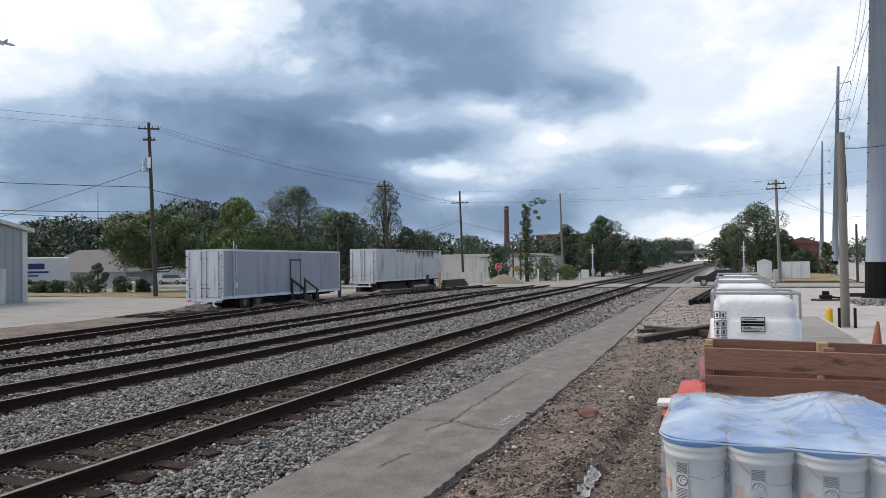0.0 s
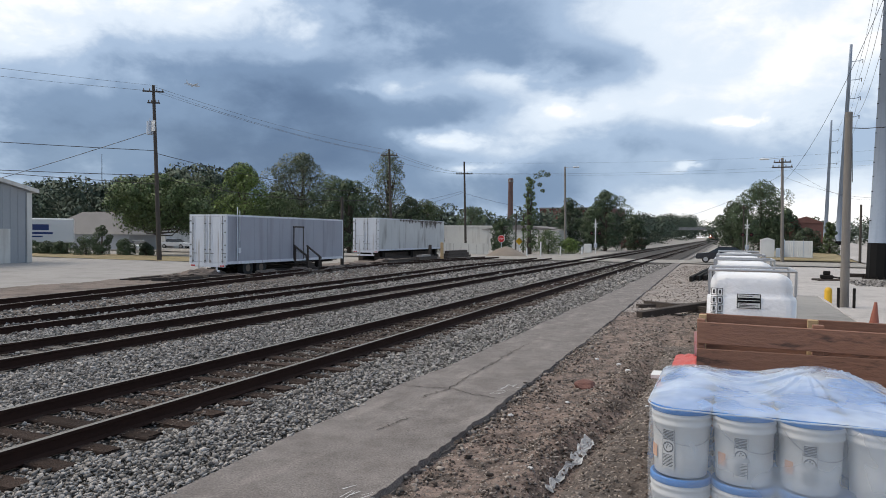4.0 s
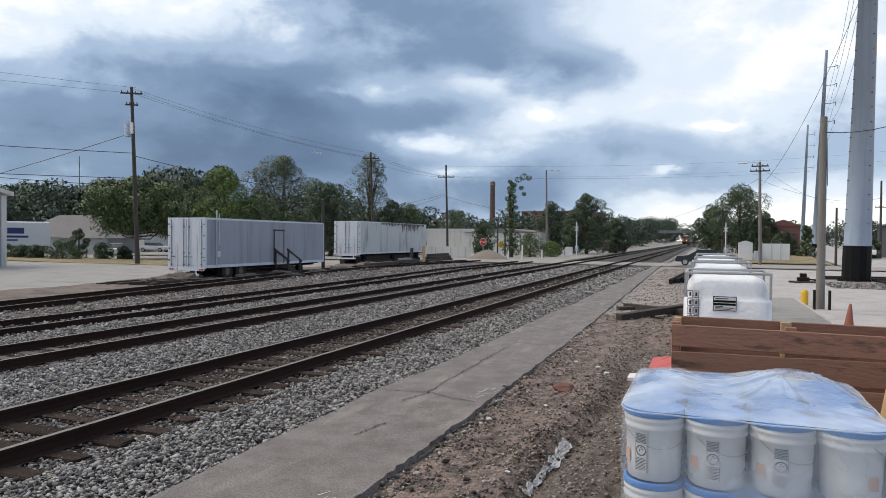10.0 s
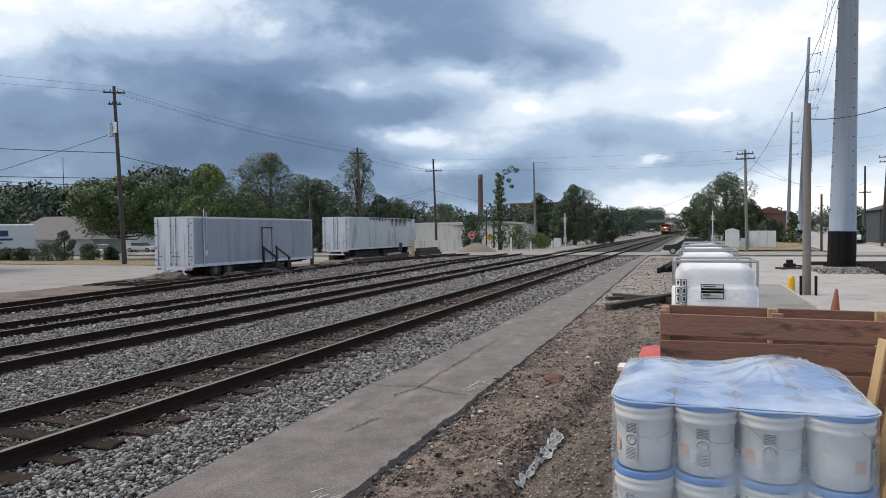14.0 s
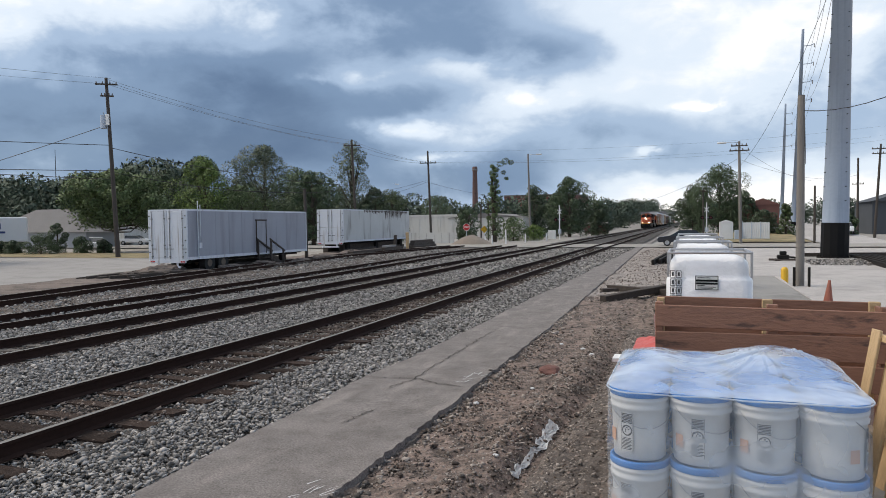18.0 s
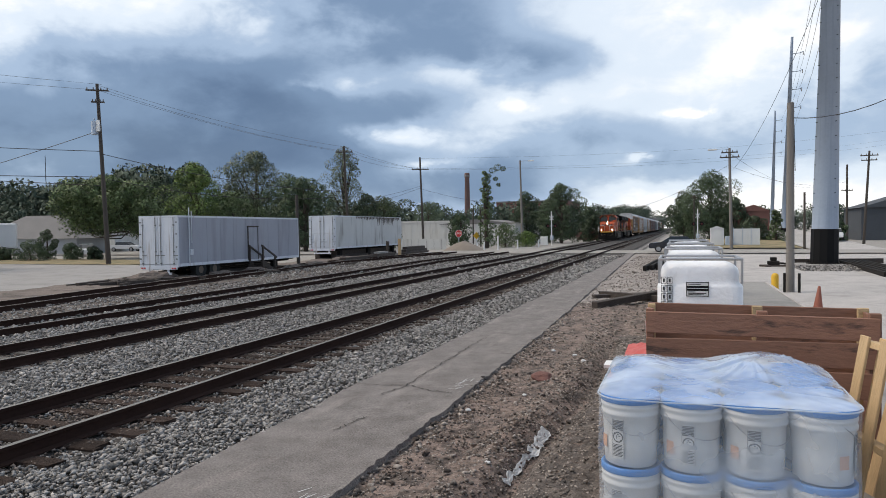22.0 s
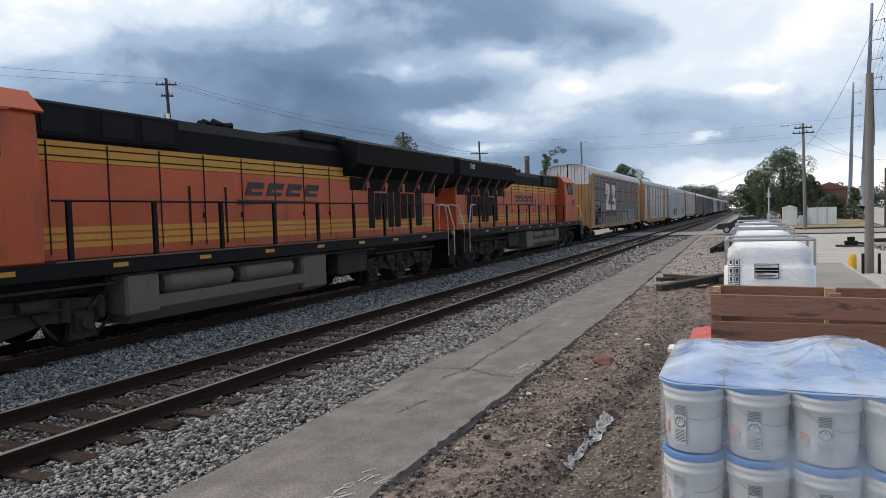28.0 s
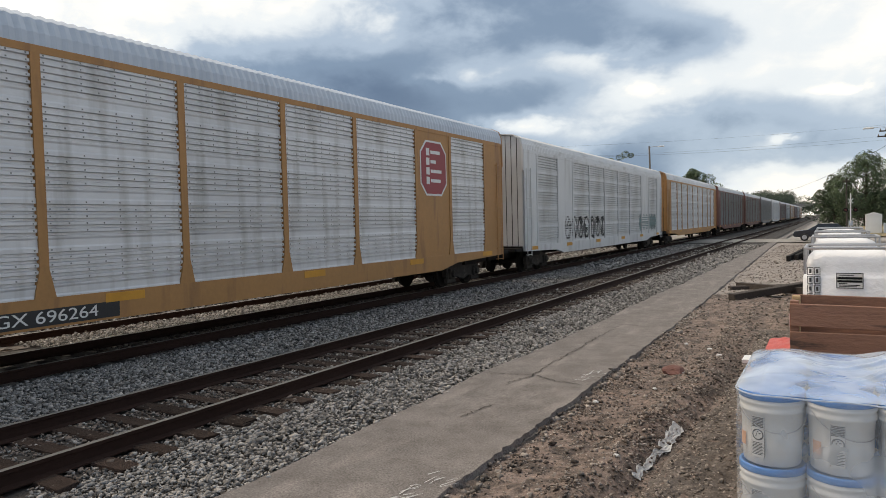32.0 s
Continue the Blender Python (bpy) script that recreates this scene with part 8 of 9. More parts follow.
ys_ = on_post("warning_sign", Matrix.Translation((-25.6, 88, 0)), "small orange diamond warning sign on a post", "road sign", 1.9)
bm = bmesh.new()
prism(bm, [(0, 1.05), (.5, 1.55), (0, 2.05), (-.5, 1.55)], "y", -.06, -.05)
part("sign_plate", bm, M_YPLASTIC, ys_)


M_DARKRED = mat("unlit_red_lens", (0.10, 0.012, 0.012), 0.3, var=0.1)


def crossing_signal(m, label):
    t = on_post("crossing_signal", m, label, "railway signal", 4.6, .07, M_WHITEPAINT)
    for a in (45, -45):
        bm = bmesh.new()
        box(bm, -.42, .42, -.10, -.08, -.06, .06, Matrix.Translation((0, 0, 3.9)) @ Matrix.Rotation(radians(a), 4, "Y"))
        part("crossbuck_blade", bm, M_RACKGREY, t)
    for x in (-.55, .55):
        bm = bmesh.new()
        rod(bm, (x, -.05, 2.75), (x, -.09, 2.75), .28, .28, 16)
        lp = part("backing_disc", bm, M_BLACK, t)
        bm = bmesh.new()
        rod(bm, (x, -.09, 2.75), (x, -.13, 2.75), .13, .13, 12)
        part("lamp", bm, M_DARKRED, lp)
    bm = bmesh.new()
    rod(bm, (-.6, 0, 2.75), (.6, 0, 2.75), .035, .035, 6)
    part("lamp_arm", bm, M_GALV, t)
    bm = bmesh.new()
    box(bm, -.22, .22, -.2, .2, .7, 1.35, bevel=.03)
    part("gate_motor", bm, M_GALV, t)
    bm = bmesh.new()
    box(bm, -.06, .06, -.25, -.2, 1.0, 4.9)
    part("raised_gate_arm", bm, M_WHITEPAINT, t)
    return t


crossing_signal(Matrix.Translation((-17.6, 100, 0)), "level crossing signal with crossbuck, lamps and raised gate")
crossing_signal(Matrix.Translation((2.6, 104, 0)), "level crossing signal with crossbuck, lamps and raised gate")
bm = bmesh.new()
box(bm, -.5, .5, -.4, .4, 0, 1.3, bevel=.03)
tagged(part("signal_cabinet", bm, M_WHITEPAINT, at=Matrix.Translation((-18.9, 101, -.1))), "white metal signal cabinet", "cabinet")
for x, y, h in ((-20.6, 80, 1.6), (-19.1, 84, 1.0), (-21.9, 78.5, .9), (-18.0, 92, .9), (-23.2, 80, .8)):
    bm = bmesh.new()
    rod(bm, (0, 0, -.15), (0, 0, h), .10, .09, 10)
    tagged(part("bollard", bm, M_WHITEPAINT, at=Matrix.Translation((x, y, 0))), "white concrete bollard beside the crossing", "bollard", "white bollards")

bm = bmesh.new()
lathe(bm, [(.13, -.12), (.13, .42), (.11, .50), (.05, .55)], 16)
tagged(part("bollard", bm, M_YPLASTIC, at=Matrix.Translation((3.45, 28.4, 0))), "yellow bollard beside the wooden pole", "bollard")
cone = thing("traffic_cone", Matrix.Translation((3.72, 21.6, -.13)) @ Matrix.Rotation(radians(3), 4, "Y"), "faded orange traffic cone beside the dock", "cone")
bm = bmesh.new()
lathe(bm, [(.14, .03), (.035, .74), (.03, .75)], 16)
part("cone_body", bm, M_CONE, cone)
bm = bmesh.new()
box(bm, -.19, .19, -.19, .19, 0, .035, bevel=.01)
part("cone_base", bm, M_BLACK, cone)


# ---------- cars ----------
def car(m, paint, label):
    t = thing("car", m, label, "car", "parked cars")
    bm = bmesh.new()
    prism(bm, [(-2.25, .35), (2.25, .35), (2.28, .62), (2.2, .82), (1.25, .93), (-1.6, .98), (-2.2, .90), (-2.28, .6)], "y", -.85, .85)
    bmesh.ops.bevel(bm, geom=list(bm.edges), offset=.06, segments=2, affect="EDGES")
    part("body", bm, paint, t)
    bm = bmesh.new()
    vs = [bm.verts.new(p) for p in ((-1.75, -.74, .95), (1.2, -.74, .92), (1.2, .74, .92), (-1.75, .74, .95), (-1.1, -.58, 1.42), (.35, -.58, 1.42), (.35, .58, 1.42), (-1.1, .58, 1.42))]
    for q in ((0, 1, 5, 4), (1, 2, 6, 5), (2, 3, 7, 6), (3, 0, 4, 7)):
        bm.faces.new([vs[i] for i in q])
    part("window_glass", bm, M_GLASS, t)
    bm = bmesh.new()
    box(bm, -1.15, .40, -.60, .60, 1.40, 1.45, bevel=.02)
    part("roof", bm, paint, t)
    for x in (-1.4, 1.4):
        for y in (-.80, .80):
            bm = bmesh.new()
            rod(bm, (x, y - .1, .32), (x, y + .1, .32), .32, .32, 18)
            w = part("wheel", bm, M_TYRE, t)
            bm = bmesh.new()
            rod(bm, (x, y - .11, .32), (x, y + .11, .32), .20, .20, 14)
            part("rim", bm, M_CAGE, w)
    for y in (-.6, .6):
        bm = bmesh.new()
        box(bm, 2.2, 2.29, y - .18, y + .18, .62, .75, bevel=.02)
        part("headlight", bm, M_WHITEPAINT, t)
    return t


car(Matrix.Translation((-.35, 67.2, .03)) @ Matrix.Rotation(radians(180), 4, "Z"), M_CARDARK, "dark saloon car parked beside the crossing road")
car(Matrix.Translation((-65.6, 62, -.14)) @ Matrix.Rotation(radians(-35), 4, "Z"), M_CARWHITE, "white car parked by the low house")
car(Matrix.Translation((-77.2, 80, -.14)) @ Matrix.Rotation(radians(10), 4, "Z"), M_CARWHITE, "white pickup-sized car parked under the trees")
car(Matrix.Translation((-60, 78, -.14)) @ Matrix.Rotation(radians(0), 4, "Z"), M_CARDARK, "dark car parked under the trees")
car(Matrix.Translation((18.4, 96, .46)) @ Matrix.Rotation(radians(80), 4, "Z"), M_CARWHITE, "silver car on the rising side road")

# ---------- trees ----------
def leaves(rng, centres, radii, n, size, flat=0.8):
    """Small leaf cards on and in the clumps; returns vertices and faces."""
    k = rng.integers(0, len(centres), n)
    d = rng.normal(size=(n, 3))
    d /= np.linalg.norm(d, axis=1)[:, None]
    r = radii[k] * rng.uniform(.55, 1.08, n) ** .6
    p = centres[k] + d * r[:, None] * np.array([1, 1, flat])
    a, b = rng.normal(size=(n, 3)), rng.normal(size=(n, 3))
    a = a + d * .2
    a /= np.linalg.norm(a, axis=1)[:, None]
    b -= a * (a * b).sum(1)[:, None]
    b /= np.linalg.norm(b, axis=1)[:, None]
    s = size * rng.uniform(.5, 1.3, n)[:, None]
    v = np.stack([p - a * s, p + b * s * .55, p + a * s, p - b * s * .55], 1)
    inward = (np.cross(b, a) * d).sum(1) < 0
    v[inward] = v[inward][:, ::-1]
    soft = d + np.array([0, 0, .25]) + rng.normal(size=(n, 3)) * .28
    soft /= np.linalg.norm(soft, axis=1)[:, None]
    return v.reshape(-1, 3), np.arange(4 * n).reshape(-1, 4), np.repeat(soft, 4, 0)


def leaf_mesh(name, v, f, nrm, material):
    me = bpy.data.meshes.new(name)
    me.vertices.add(len(v))
    me.vertices.foreach_set("co", v.reshape(-1))
    me.loops.add(f.size)
    me.loops.foreach_set("vertex_index", f.reshape(-1).astype(np.int32))
    me.polygons.add(len(f))
    me.polygons.foreach_set("loop_start", np.arange(0, f.size, 4, dtype=np.int32))
    me.polygons.foreach_set("loop_total", np.full(len(f), 4, np.int32))
    me.update(calc_edges=True)
    me.polygons.foreach_set("use_smooth", np.ones(len(f), bool))
    me.normals_split_custom_set_from_vertices(nrm.tolist())
    me.materials.append(material)
    return me


def tree(x, y, h, w, material, label, seed, n=2600, leaf=.22, base=.22, clumps=26, shape="round", z=-.15, name="tree", tight=1.0):
    rng = np.random.default_rng(seed)
    t = thing(name, Matrix.Translation((x, y, z)), label, "tree", "trees round the yard")
    crown0 = h * base
    cs, rs = [], []
    for i in range(clumps):
        u = (i + .5) / clumps
        zz = crown0 + (h - crown0) * u
        if shape == "round":
            env = math.sqrt(max(.02, 1 - (2 * u - .85) ** 2 * .85)) if u > .2 else .65 + u
        elif shape == "column":
            env = .9 * (1 - u) ** .5 + .12
        else:
            env = 1.0
        ang = i * 2.4 + rng.uniform(-.5, .5)
        rr_ = w * env * rng.uniform(.35, .85)
        cs.append((rr_ * math.cos(ang), rr_ * math.sin(ang), zz))
        rs.append(w * rng.uniform(.26, .46) * (1.0 if shape == "round" else .95) * (1.15 - .4 * u) * tight)
    cs, rs = np.array(cs), np.array(rs)
    bm = bmesh.new()
    tr = .028 * h + .05
    top = Vector((rng.uniform(-.3, .3), rng.uniform(-.3, .3), h * .86))
    pts = [Vector((0, 0, -.1)), Vector((.1 * rng.uniform(-1, 1), .1 * rng.uniform(-1, 1), h * .3)), top * .68 + Vector((0, 0, 0)), top]
    for k in range(3):
        rod(bm, pts[k], pts[k + 1], tr * (1 - .3 * k), tr * (.7 - .28 * k), 9)
    part("trunk", bm, M_BARK, t)
    for i in range(0, clumps, 2):
        bm = bmesh.new()
        c = Vector(cs[i])
        s0 = Vector((0, 0, max(h * .15, c.z * .62)))
        mid = (s0 + c) / 2 + Vector((0, 0, -.1 * w))
        rod(bm, s0, mid, tr * .32, tr * .2, 6)
        rod(bm, mid, c, tr * .2, tr * .06, 6)
        part("limb", bm, M_BARK, t)
    v, f, nrm = leaves(rng, cs, rs, int(n * 4.8), leaf * .42, .85)
    ob = new("crown", leaf_mesh("crown", v, f, nrm, material))
    ob.parent = t
    return t


# the row behind the trailers
tree(-55.4, 55, 8.0, 6.4, M_LEAF, "green broad spreading tree behind the yard", 1, 7500, .30, base=.42, clumps=84, tight=.52)
tree(-63.0, 70, 9.2, 4.6, M_LEAFD, "dark green broad tree behind the yard", 3, 4200, .26, base=.30, clumps=30)
tree(-57.6, 70, 7.2, 3.6, M_LEAFD, "dark green broad tree behind the yard", 12, 3000, .24, base=.2)
tree(-53.2, 66, 10.1, 3.9, M_LEAFL, "bright yellow-green tree behind the trailers", 4, 4200, .24, base=.15, clumps=32)
tree(-49.6, 68, 6.8, 3.6, M_LEAF, "green tree behind the trailers", 14, 2800, .24, base=.1)
tree(-54.6, 80, 12.9, 5.4, M_LEAFG, "tall grey-green tree behind the trailers", 5, 5200, .27, base=.2, clumps=36)
tree(-48.0, 78, 9.3, 4.4, M_LEAFD, "dark green tree behind the trailers", 6, 3800, .26, base=.12)
tree(-44.6, 76, 9.0, 3.4, M_LEAFD, "dark green tree behind the trailers", 16, 3000, .26, base=.1)
tree(-43.1, 84, 13.4, 3.2, M_LEAFG, "thin open-crowned tree with sparse leaves", 7, 2100, .25, base=.2, clumps=40)
tree(-39.8, 84, 7.2, 2.8, M_LEAFD, "dark green tree behind the trailers", 8, 2400, .25, base=.1)
tree(-41.0, 92, 7.0, 3.4, M_LEAF, "green tree behind the trailers", 18, 2400, .26, base=.1)
tree(-45.0, 122, 7.4, 3.2, M_LEAFD, "dark green tree behind the warehouse", 28, 1800, .25, base=.1)
# vine-grown pole by the crossing
tree(-24.2, 88, 10.2, 1.25, M_LEAF, "slim vine-covered dead trunk by the crossing", 9, 2000, .19, base=.05, clumps=34, shape="column", name="vine_column")
vine = [o for o in bpy.data.objects if o.name.startswith("vine_column") and o.parent is None][0]
v, f, nrm = leaves(np.random.default_rng(77), np.array([(.3, 0, 9.6), (.9, 0, 10.3), (1.6, .1, 10.7), (2.3, .1, 10.5), (1.3, 0, 9.2), (1.7, 0, 8.4)]), np.array([.45, .5, .55, .4, .35, .3]), 900, .09)
ob = new("drooping_top", leaf_mesh("drooping_top", v, f, nrm, M_LEAF))
ob.parent = vine
tree(-27.2, 86, 4.4, 1.6, M_LEAFD, "dark bush by the crossing", 10, 1600, .18, base=.05)
tree(-28.2, 87, 4.6, 1.2, M_LEAFD, "dark narrow bush by the crossing", 11, 1500, .18, base=.05, shape="column")
tree(-22.6, 92, 3.0, 2.0, M_LEAF, "low green shrubs by the crossing", 13, 1500, .18, base=.03)
tree(-20.4, 95, 2.0, 1.7, M_LEAFL, "low light green shrubs by the crossing", 15, 1200, .16, base=.03)
tree(-22.6, 124, 7.4, 2.4, M_LEAFD, "dark green tree beyond the crossing", 17, 2800, .28, base=.08)
tree(-25.2, 118, 8.6, 3.0, M_LEAFD, "dark green tree beyond the crossing", 37, 2400, .28, base=.08)
tree(-18.6, 115, 9.6, 4.3, M_LEAFD, "dark layered cedar beyond the crossing", 19, 4200, .28, base=.10, clumps=44, tight=.72)
tree(-15.4, 128, 6.0, 2.8, M_LEAFD, "dark green tree beyond the crossing", 20, 2000, .3, base=.05)
# the large tree on the far side and its neighbours
tree(5.0, 120, 10.5, 5.5, M_LEAFD, "large dark green spreading tree beside the road", 21, 5600, .28, base=.12, clumps=40)
tree(1.0, 124, 8.0, 2.9, M_LEAFD, "dark green tree beside the road", 22, 2800, .28, base=.06)
tree(8.4, 116, 6.6, 2.5, M_LEAFD, "dark green tree beside the road", 23, 2200, .28, base=.06)
tree(9.7, 99, 3.6, 2.0, M_LEAFD, "dark green shrub behind the fence", 24, 1800, .2, base=.03)
tree(11.9, 97, 4.4, 1.2, M_LEAF, "vine-grown leaning shrub behind the fence", 25, 1300, .2, base=.03, shape="column")
tree(19.2, 98, 3.0, 1.1, M_LEAFD, "dark bush by the side road", 26, 2000, .22, base=.03)
for k, (x, y, h, w) in enumerate(((-60.1, 50, 1.75, 1.7), (-64.2, 50.3, 1.15, 1.3), (-66.6, 50.6, 1.1, 1.3), (-69.4, 51, 1.2, 1.4), (-57.0, 52, 1.5, 1.2), (-55.2, 53, 1.2, 1.0), (-62.5, 54, 3.0, 1.2))):
    tree(x, y, h, w, M_LEAFD, "clipped dark green bush by the yard", 50 + k, 2200, .11, base=.02, clumps=14, name="bush")


# far woods: one mesh of leaf clumps
def woods(name, rows, material, label, seed, leaf):
    rng = np.random.default_rng(seed)
    vs, fs, ns, base = [], [], [], 0
    for x, y, h, w in rows:
        m = 9
        cs = np.stack([x + rng.uniform(-w, w, m), y + rng.uniform(-w, w, m), h * rng.uniform(.25, .82, m)], 1)
        rs = w * rng.uniform(.45, .75, m)
        v, f, nrm = leaves(rng, cs, rs, int(250 + 66 * w * h / leaf / 3), leaf * .82, .9)
        vs.append(v)
        fs.append(f + base)
        ns.append(nrm)
        base += len(v)
    return tagged(new(name, leaf_mesh(name, np.concatenate(vs), np.concatenate(fs), np.concatenate(ns), material)), label, "woods", "", "stuff")


rng2 = random.Random(31)
woods("far_woods", [(-190 + 9 * k + rng2.uniform(-3, 3), 150 - .28 * 9 * k + rng2.uniform(-8, 8), rng2.uniform(15, 19.5), 8) for k in range(10)]
      + [(-150 + 8 * k, 118 + rng2.uniform(-6, 6), rng2.uniform(10, 15), 6.5) for k in range(7)], M_LEAFFAR, "dark wooded rise beyond the houses", 61, .55)
woods("far_woods", [(-100 + 8 * k, 112 + rng2.uniform(-5, 5), rng2.uniform(8, 11), 5) for k in range(6)]
      + [(-84 + 7 * k, 168 + rng2.uniform(-8, 8), rng2.uniform(7.2, 9.2), 5.5) for k in range(8)], M_LEAFFAR, "dark far trees behind the warehouse", 62, .5)
woods("far_woods", [(-25 - .02 * y, y, 2.2 + .0275 * y + rng2.uniform(-1, 1), 4 + .012 * y) for y in (180, 205, 230, 265, 300, 350, 400, 470, 540, 640)] + [(-40 - 6 * k, 230 + 12 * k, rng2.uniform(7.5, 9.5), 6) for k in range(4)]
      + [(8 + 9 * k, 400, rng2.uniform(7, 11), 9) for k in range(5)] + [(x_, 720 + rng2.uniform(-20, 20), rng2.uniform(19, 25), 11) for x_ in (-70, -58, -46, -36, -28, 6, 16, 27, 38, 50)], M_LEAFFAR, "far trees along the railway", 63, .55)
woods("far_woods", [(2 + 9 * k, 250 + rng2.uniform(-10, 20), rng2.uniform(7.5, 9.5), 6) for k in range(12)], M_LEAFFAR, "far trees beyond the side road", 64, .45)
# a flat bridge deck far along the line
br = thing("road_bridge", Matrix.Translation((-14, 430, 0)), "far flat road bridge over the railway", "bridge")
bm = bmesh.new()
box(bm, -30, 40, 0, 9, 6.6, 8.2)
part("deck", bm, M_RACKDARK, br)
for x in (-26, 14, 34):
    bm = bmesh.new()
    box(bm, x, x + 2, 1, 8, -.2, 6.6)
    part("pier", bm, M_CONCRETE, br)

# ---------- poles and wires ----------
def wires(name, runs, r, material, label):
    """Hanging wires: each run is two ends and a sag."""
    t = thing(name, Matrix(), label, "cable", "overhead wires")
    for p0, p1, sag in runs:
        p0, p1 = Vector(p0), Vector(p1)
        n = 14
        pts = [p0.lerp(p1, i / n) - Vector((0, 0, 4 * sag * (i / n) * (1 - i / n))) for i in range(n + 1)]
        bm = bmesh.new()
        path_rod(bm, pts, r, 4)
        part("wire", bm, material, t)
    return t


def utility_pole(base, top, label, r0=.17, r1=.11, arms=((.35, 1.9),), lamp=0, transformer=False, turn=0.0, wood=M_POLEWOOD):
    """A timber pole from base to top; arms: distance below the top and length."""
    b, tp = Vector(base), Vector(top)
    t = thing("utility_pole", Matrix.Translation(b), label, "utility pole", "timber utility poles")
    v = tp - b
    bm = bmesh.new()
    rod(bm, (0, 0, -.2), v * .5, r0, (r0 + r1) / 2, 12)
    rod(bm, v * .5, v, (r0 + r1) / 2, r1, 12)
    part("shaft", bm, wood, t)
    rm = Matrix.Rotation(radians(turn), 4, "Z")
    for k, (dn, L) in enumerate(arms):
        c = v * (1 - dn / v.length)
        bm = bmesh.new()
        box(bm, -L / 2, L / 2, -.16, -.06, -.06, .06, Matrix.Translation(c) @ rm)
        a = part("crossarm", bm, M_POLEWOOD, t)
        for x in (-L / 2 + .1, -L / 6, L / 6, L / 2 - .1):
            bm = bmesh.new()
            p = Matrix.Translation(c) @ rm @ Vector((x, -.11, 0))
            rod(bm, p + Vector((0, 0, .06)), p + Vector((0, 0, .24)), .05, .03, 8)
            part("insulator", bm, M_GREYTANK, a)
    if transformer:
        c = v * .77
        bm = bmesh.new()
        rod(bm, c + Vector((-.45, -.1, -.75)), c + Vector((-.45, -.1, .35)), .25, .25, 14)
        rod(bm, c + Vector((-.45, -.1, .35)), c + Vector((-.45, -.1, .60)), .06, .04, 8)
        part("transformer", bm, M_GALV, t, "grey transformer can")
        bm = bmesh.new()
        box(bm, c.x - .16, c.x + .16, c.y - .2, c.y - .1, c.z - .5, c.z + .4)
        part("fuse_box", bm, M_WHITEPAINT, t)
    if lamp:
        c = v * .985
        bm = bmesh.new()
        path_rod(bm, [c, c + Vector((lamp * .6, 0, .12)), c + Vector((lamp * 1.3, 0, .08))], .035, 6)
        part("lamp_arm", bm, M_GALV, t)
        bm = bmesh.new()
        box(bm, *sorted((c.x + lamp * 1.2, c.x + lamp * 2.1)), c.y - .16, c.y + .16, c.z + .0, c.z + .15, bevel=.04)
        part("lamp_head", bm, M_WHITEPAINT, t, "street lamp head")
    return t


P1B, P1T = (-44.6, 44.3, 0), (-44.9, 43.9, 14.7)
P2B, P2T = (-35.6, 70.2, 0), (-36.05, 70.2, 12.1)
P3B, P3T = (-31.7, 84, 0), (-32.05, 84, 11.95)
P4B, P4T = (-22.2, 101, 0), (-22.45, 101, 12.65)
P5B, P5T = (5.22, 77, 0), (5.05, 77, 10.45)
P6B, P6T = (3.85, 27.6, -.1), (3.84, 27.4, 6.75)
utility_pole(P1B, P1T, "tall timber utility pole with transformer and crossarm", .20, .12, ((.55, 1.7), (1.5, 1.0)), transformer=True, turn=35)
utility_pole(P2B, P2T, "timber utility pole behind the trailers", .16, .11, ((.7, 1.9),), turn=20)
utility_pole(P3B, P3T, "dark timber utility pole by the crossing", .17, .11, ((1.6, 2.2),), turn=15)
utility_pole(P4B, P4T, "timber pole with a street lamp by the crossing", .19, .12, (), lamp=1, wood=M_POLEGREY)
utility_pole(P5B, P5T, "grey timber pole with lamp and crossarms by the hut", .17, .12, ((.45, 1.6), (.95, 1.9)), lamp=-1, wood=M_POLEGREY)
utility_pole(P6B, P6T, "weathered grey timber pole beside the dock", .15, .115, (), wood=M_POLEGREY)
utility_pole((-25.8, 42.9, 0), (-25.85, 42.9, 5.0), "short grey timber pole between the trailers", .13, .1, ())
utility_pole((2.3, 110, 0), (2.25, 110, 7.2), "slim timber pole by the large tree", .12, .09, ((.5, 1.0),))
utility_pole((12.5, 80, 0), (12.5, 80, 5.8), "short timber pole by the side road", .13, .1, ())
utility_pole((24.6, 120, 0), (24.6, 120, 11.6), "timber utility pole by the side road", .2, .13, ((4.0, 1.6),))
utility_pole((22.4, 100, 0), (23.0, 100, 11.7), "timber utility pole by the side road", .18, .12, ((.6, 2.0), (1.2, 1.8)))
utility_pole((-30.8, 104, 0), (-30.8, 104, 5.5), "short timber pole by the warehouse", .12, .1, ())
utility_pole((-27.3, 96, 0), (-27.3, 96, 5.4), "short pole by the warehouse", .12, .1, ())
for x in (3.58, 4.06):
    bm = bmesh.new()
    box(bm, x, x + .08, 27.2, 27.32, -.1, .62, bevel=.01)
    tagged(part("pole_guard", bm, M_DARK), "dark steel guard post at the pole's foot", "guard", "pole guards")

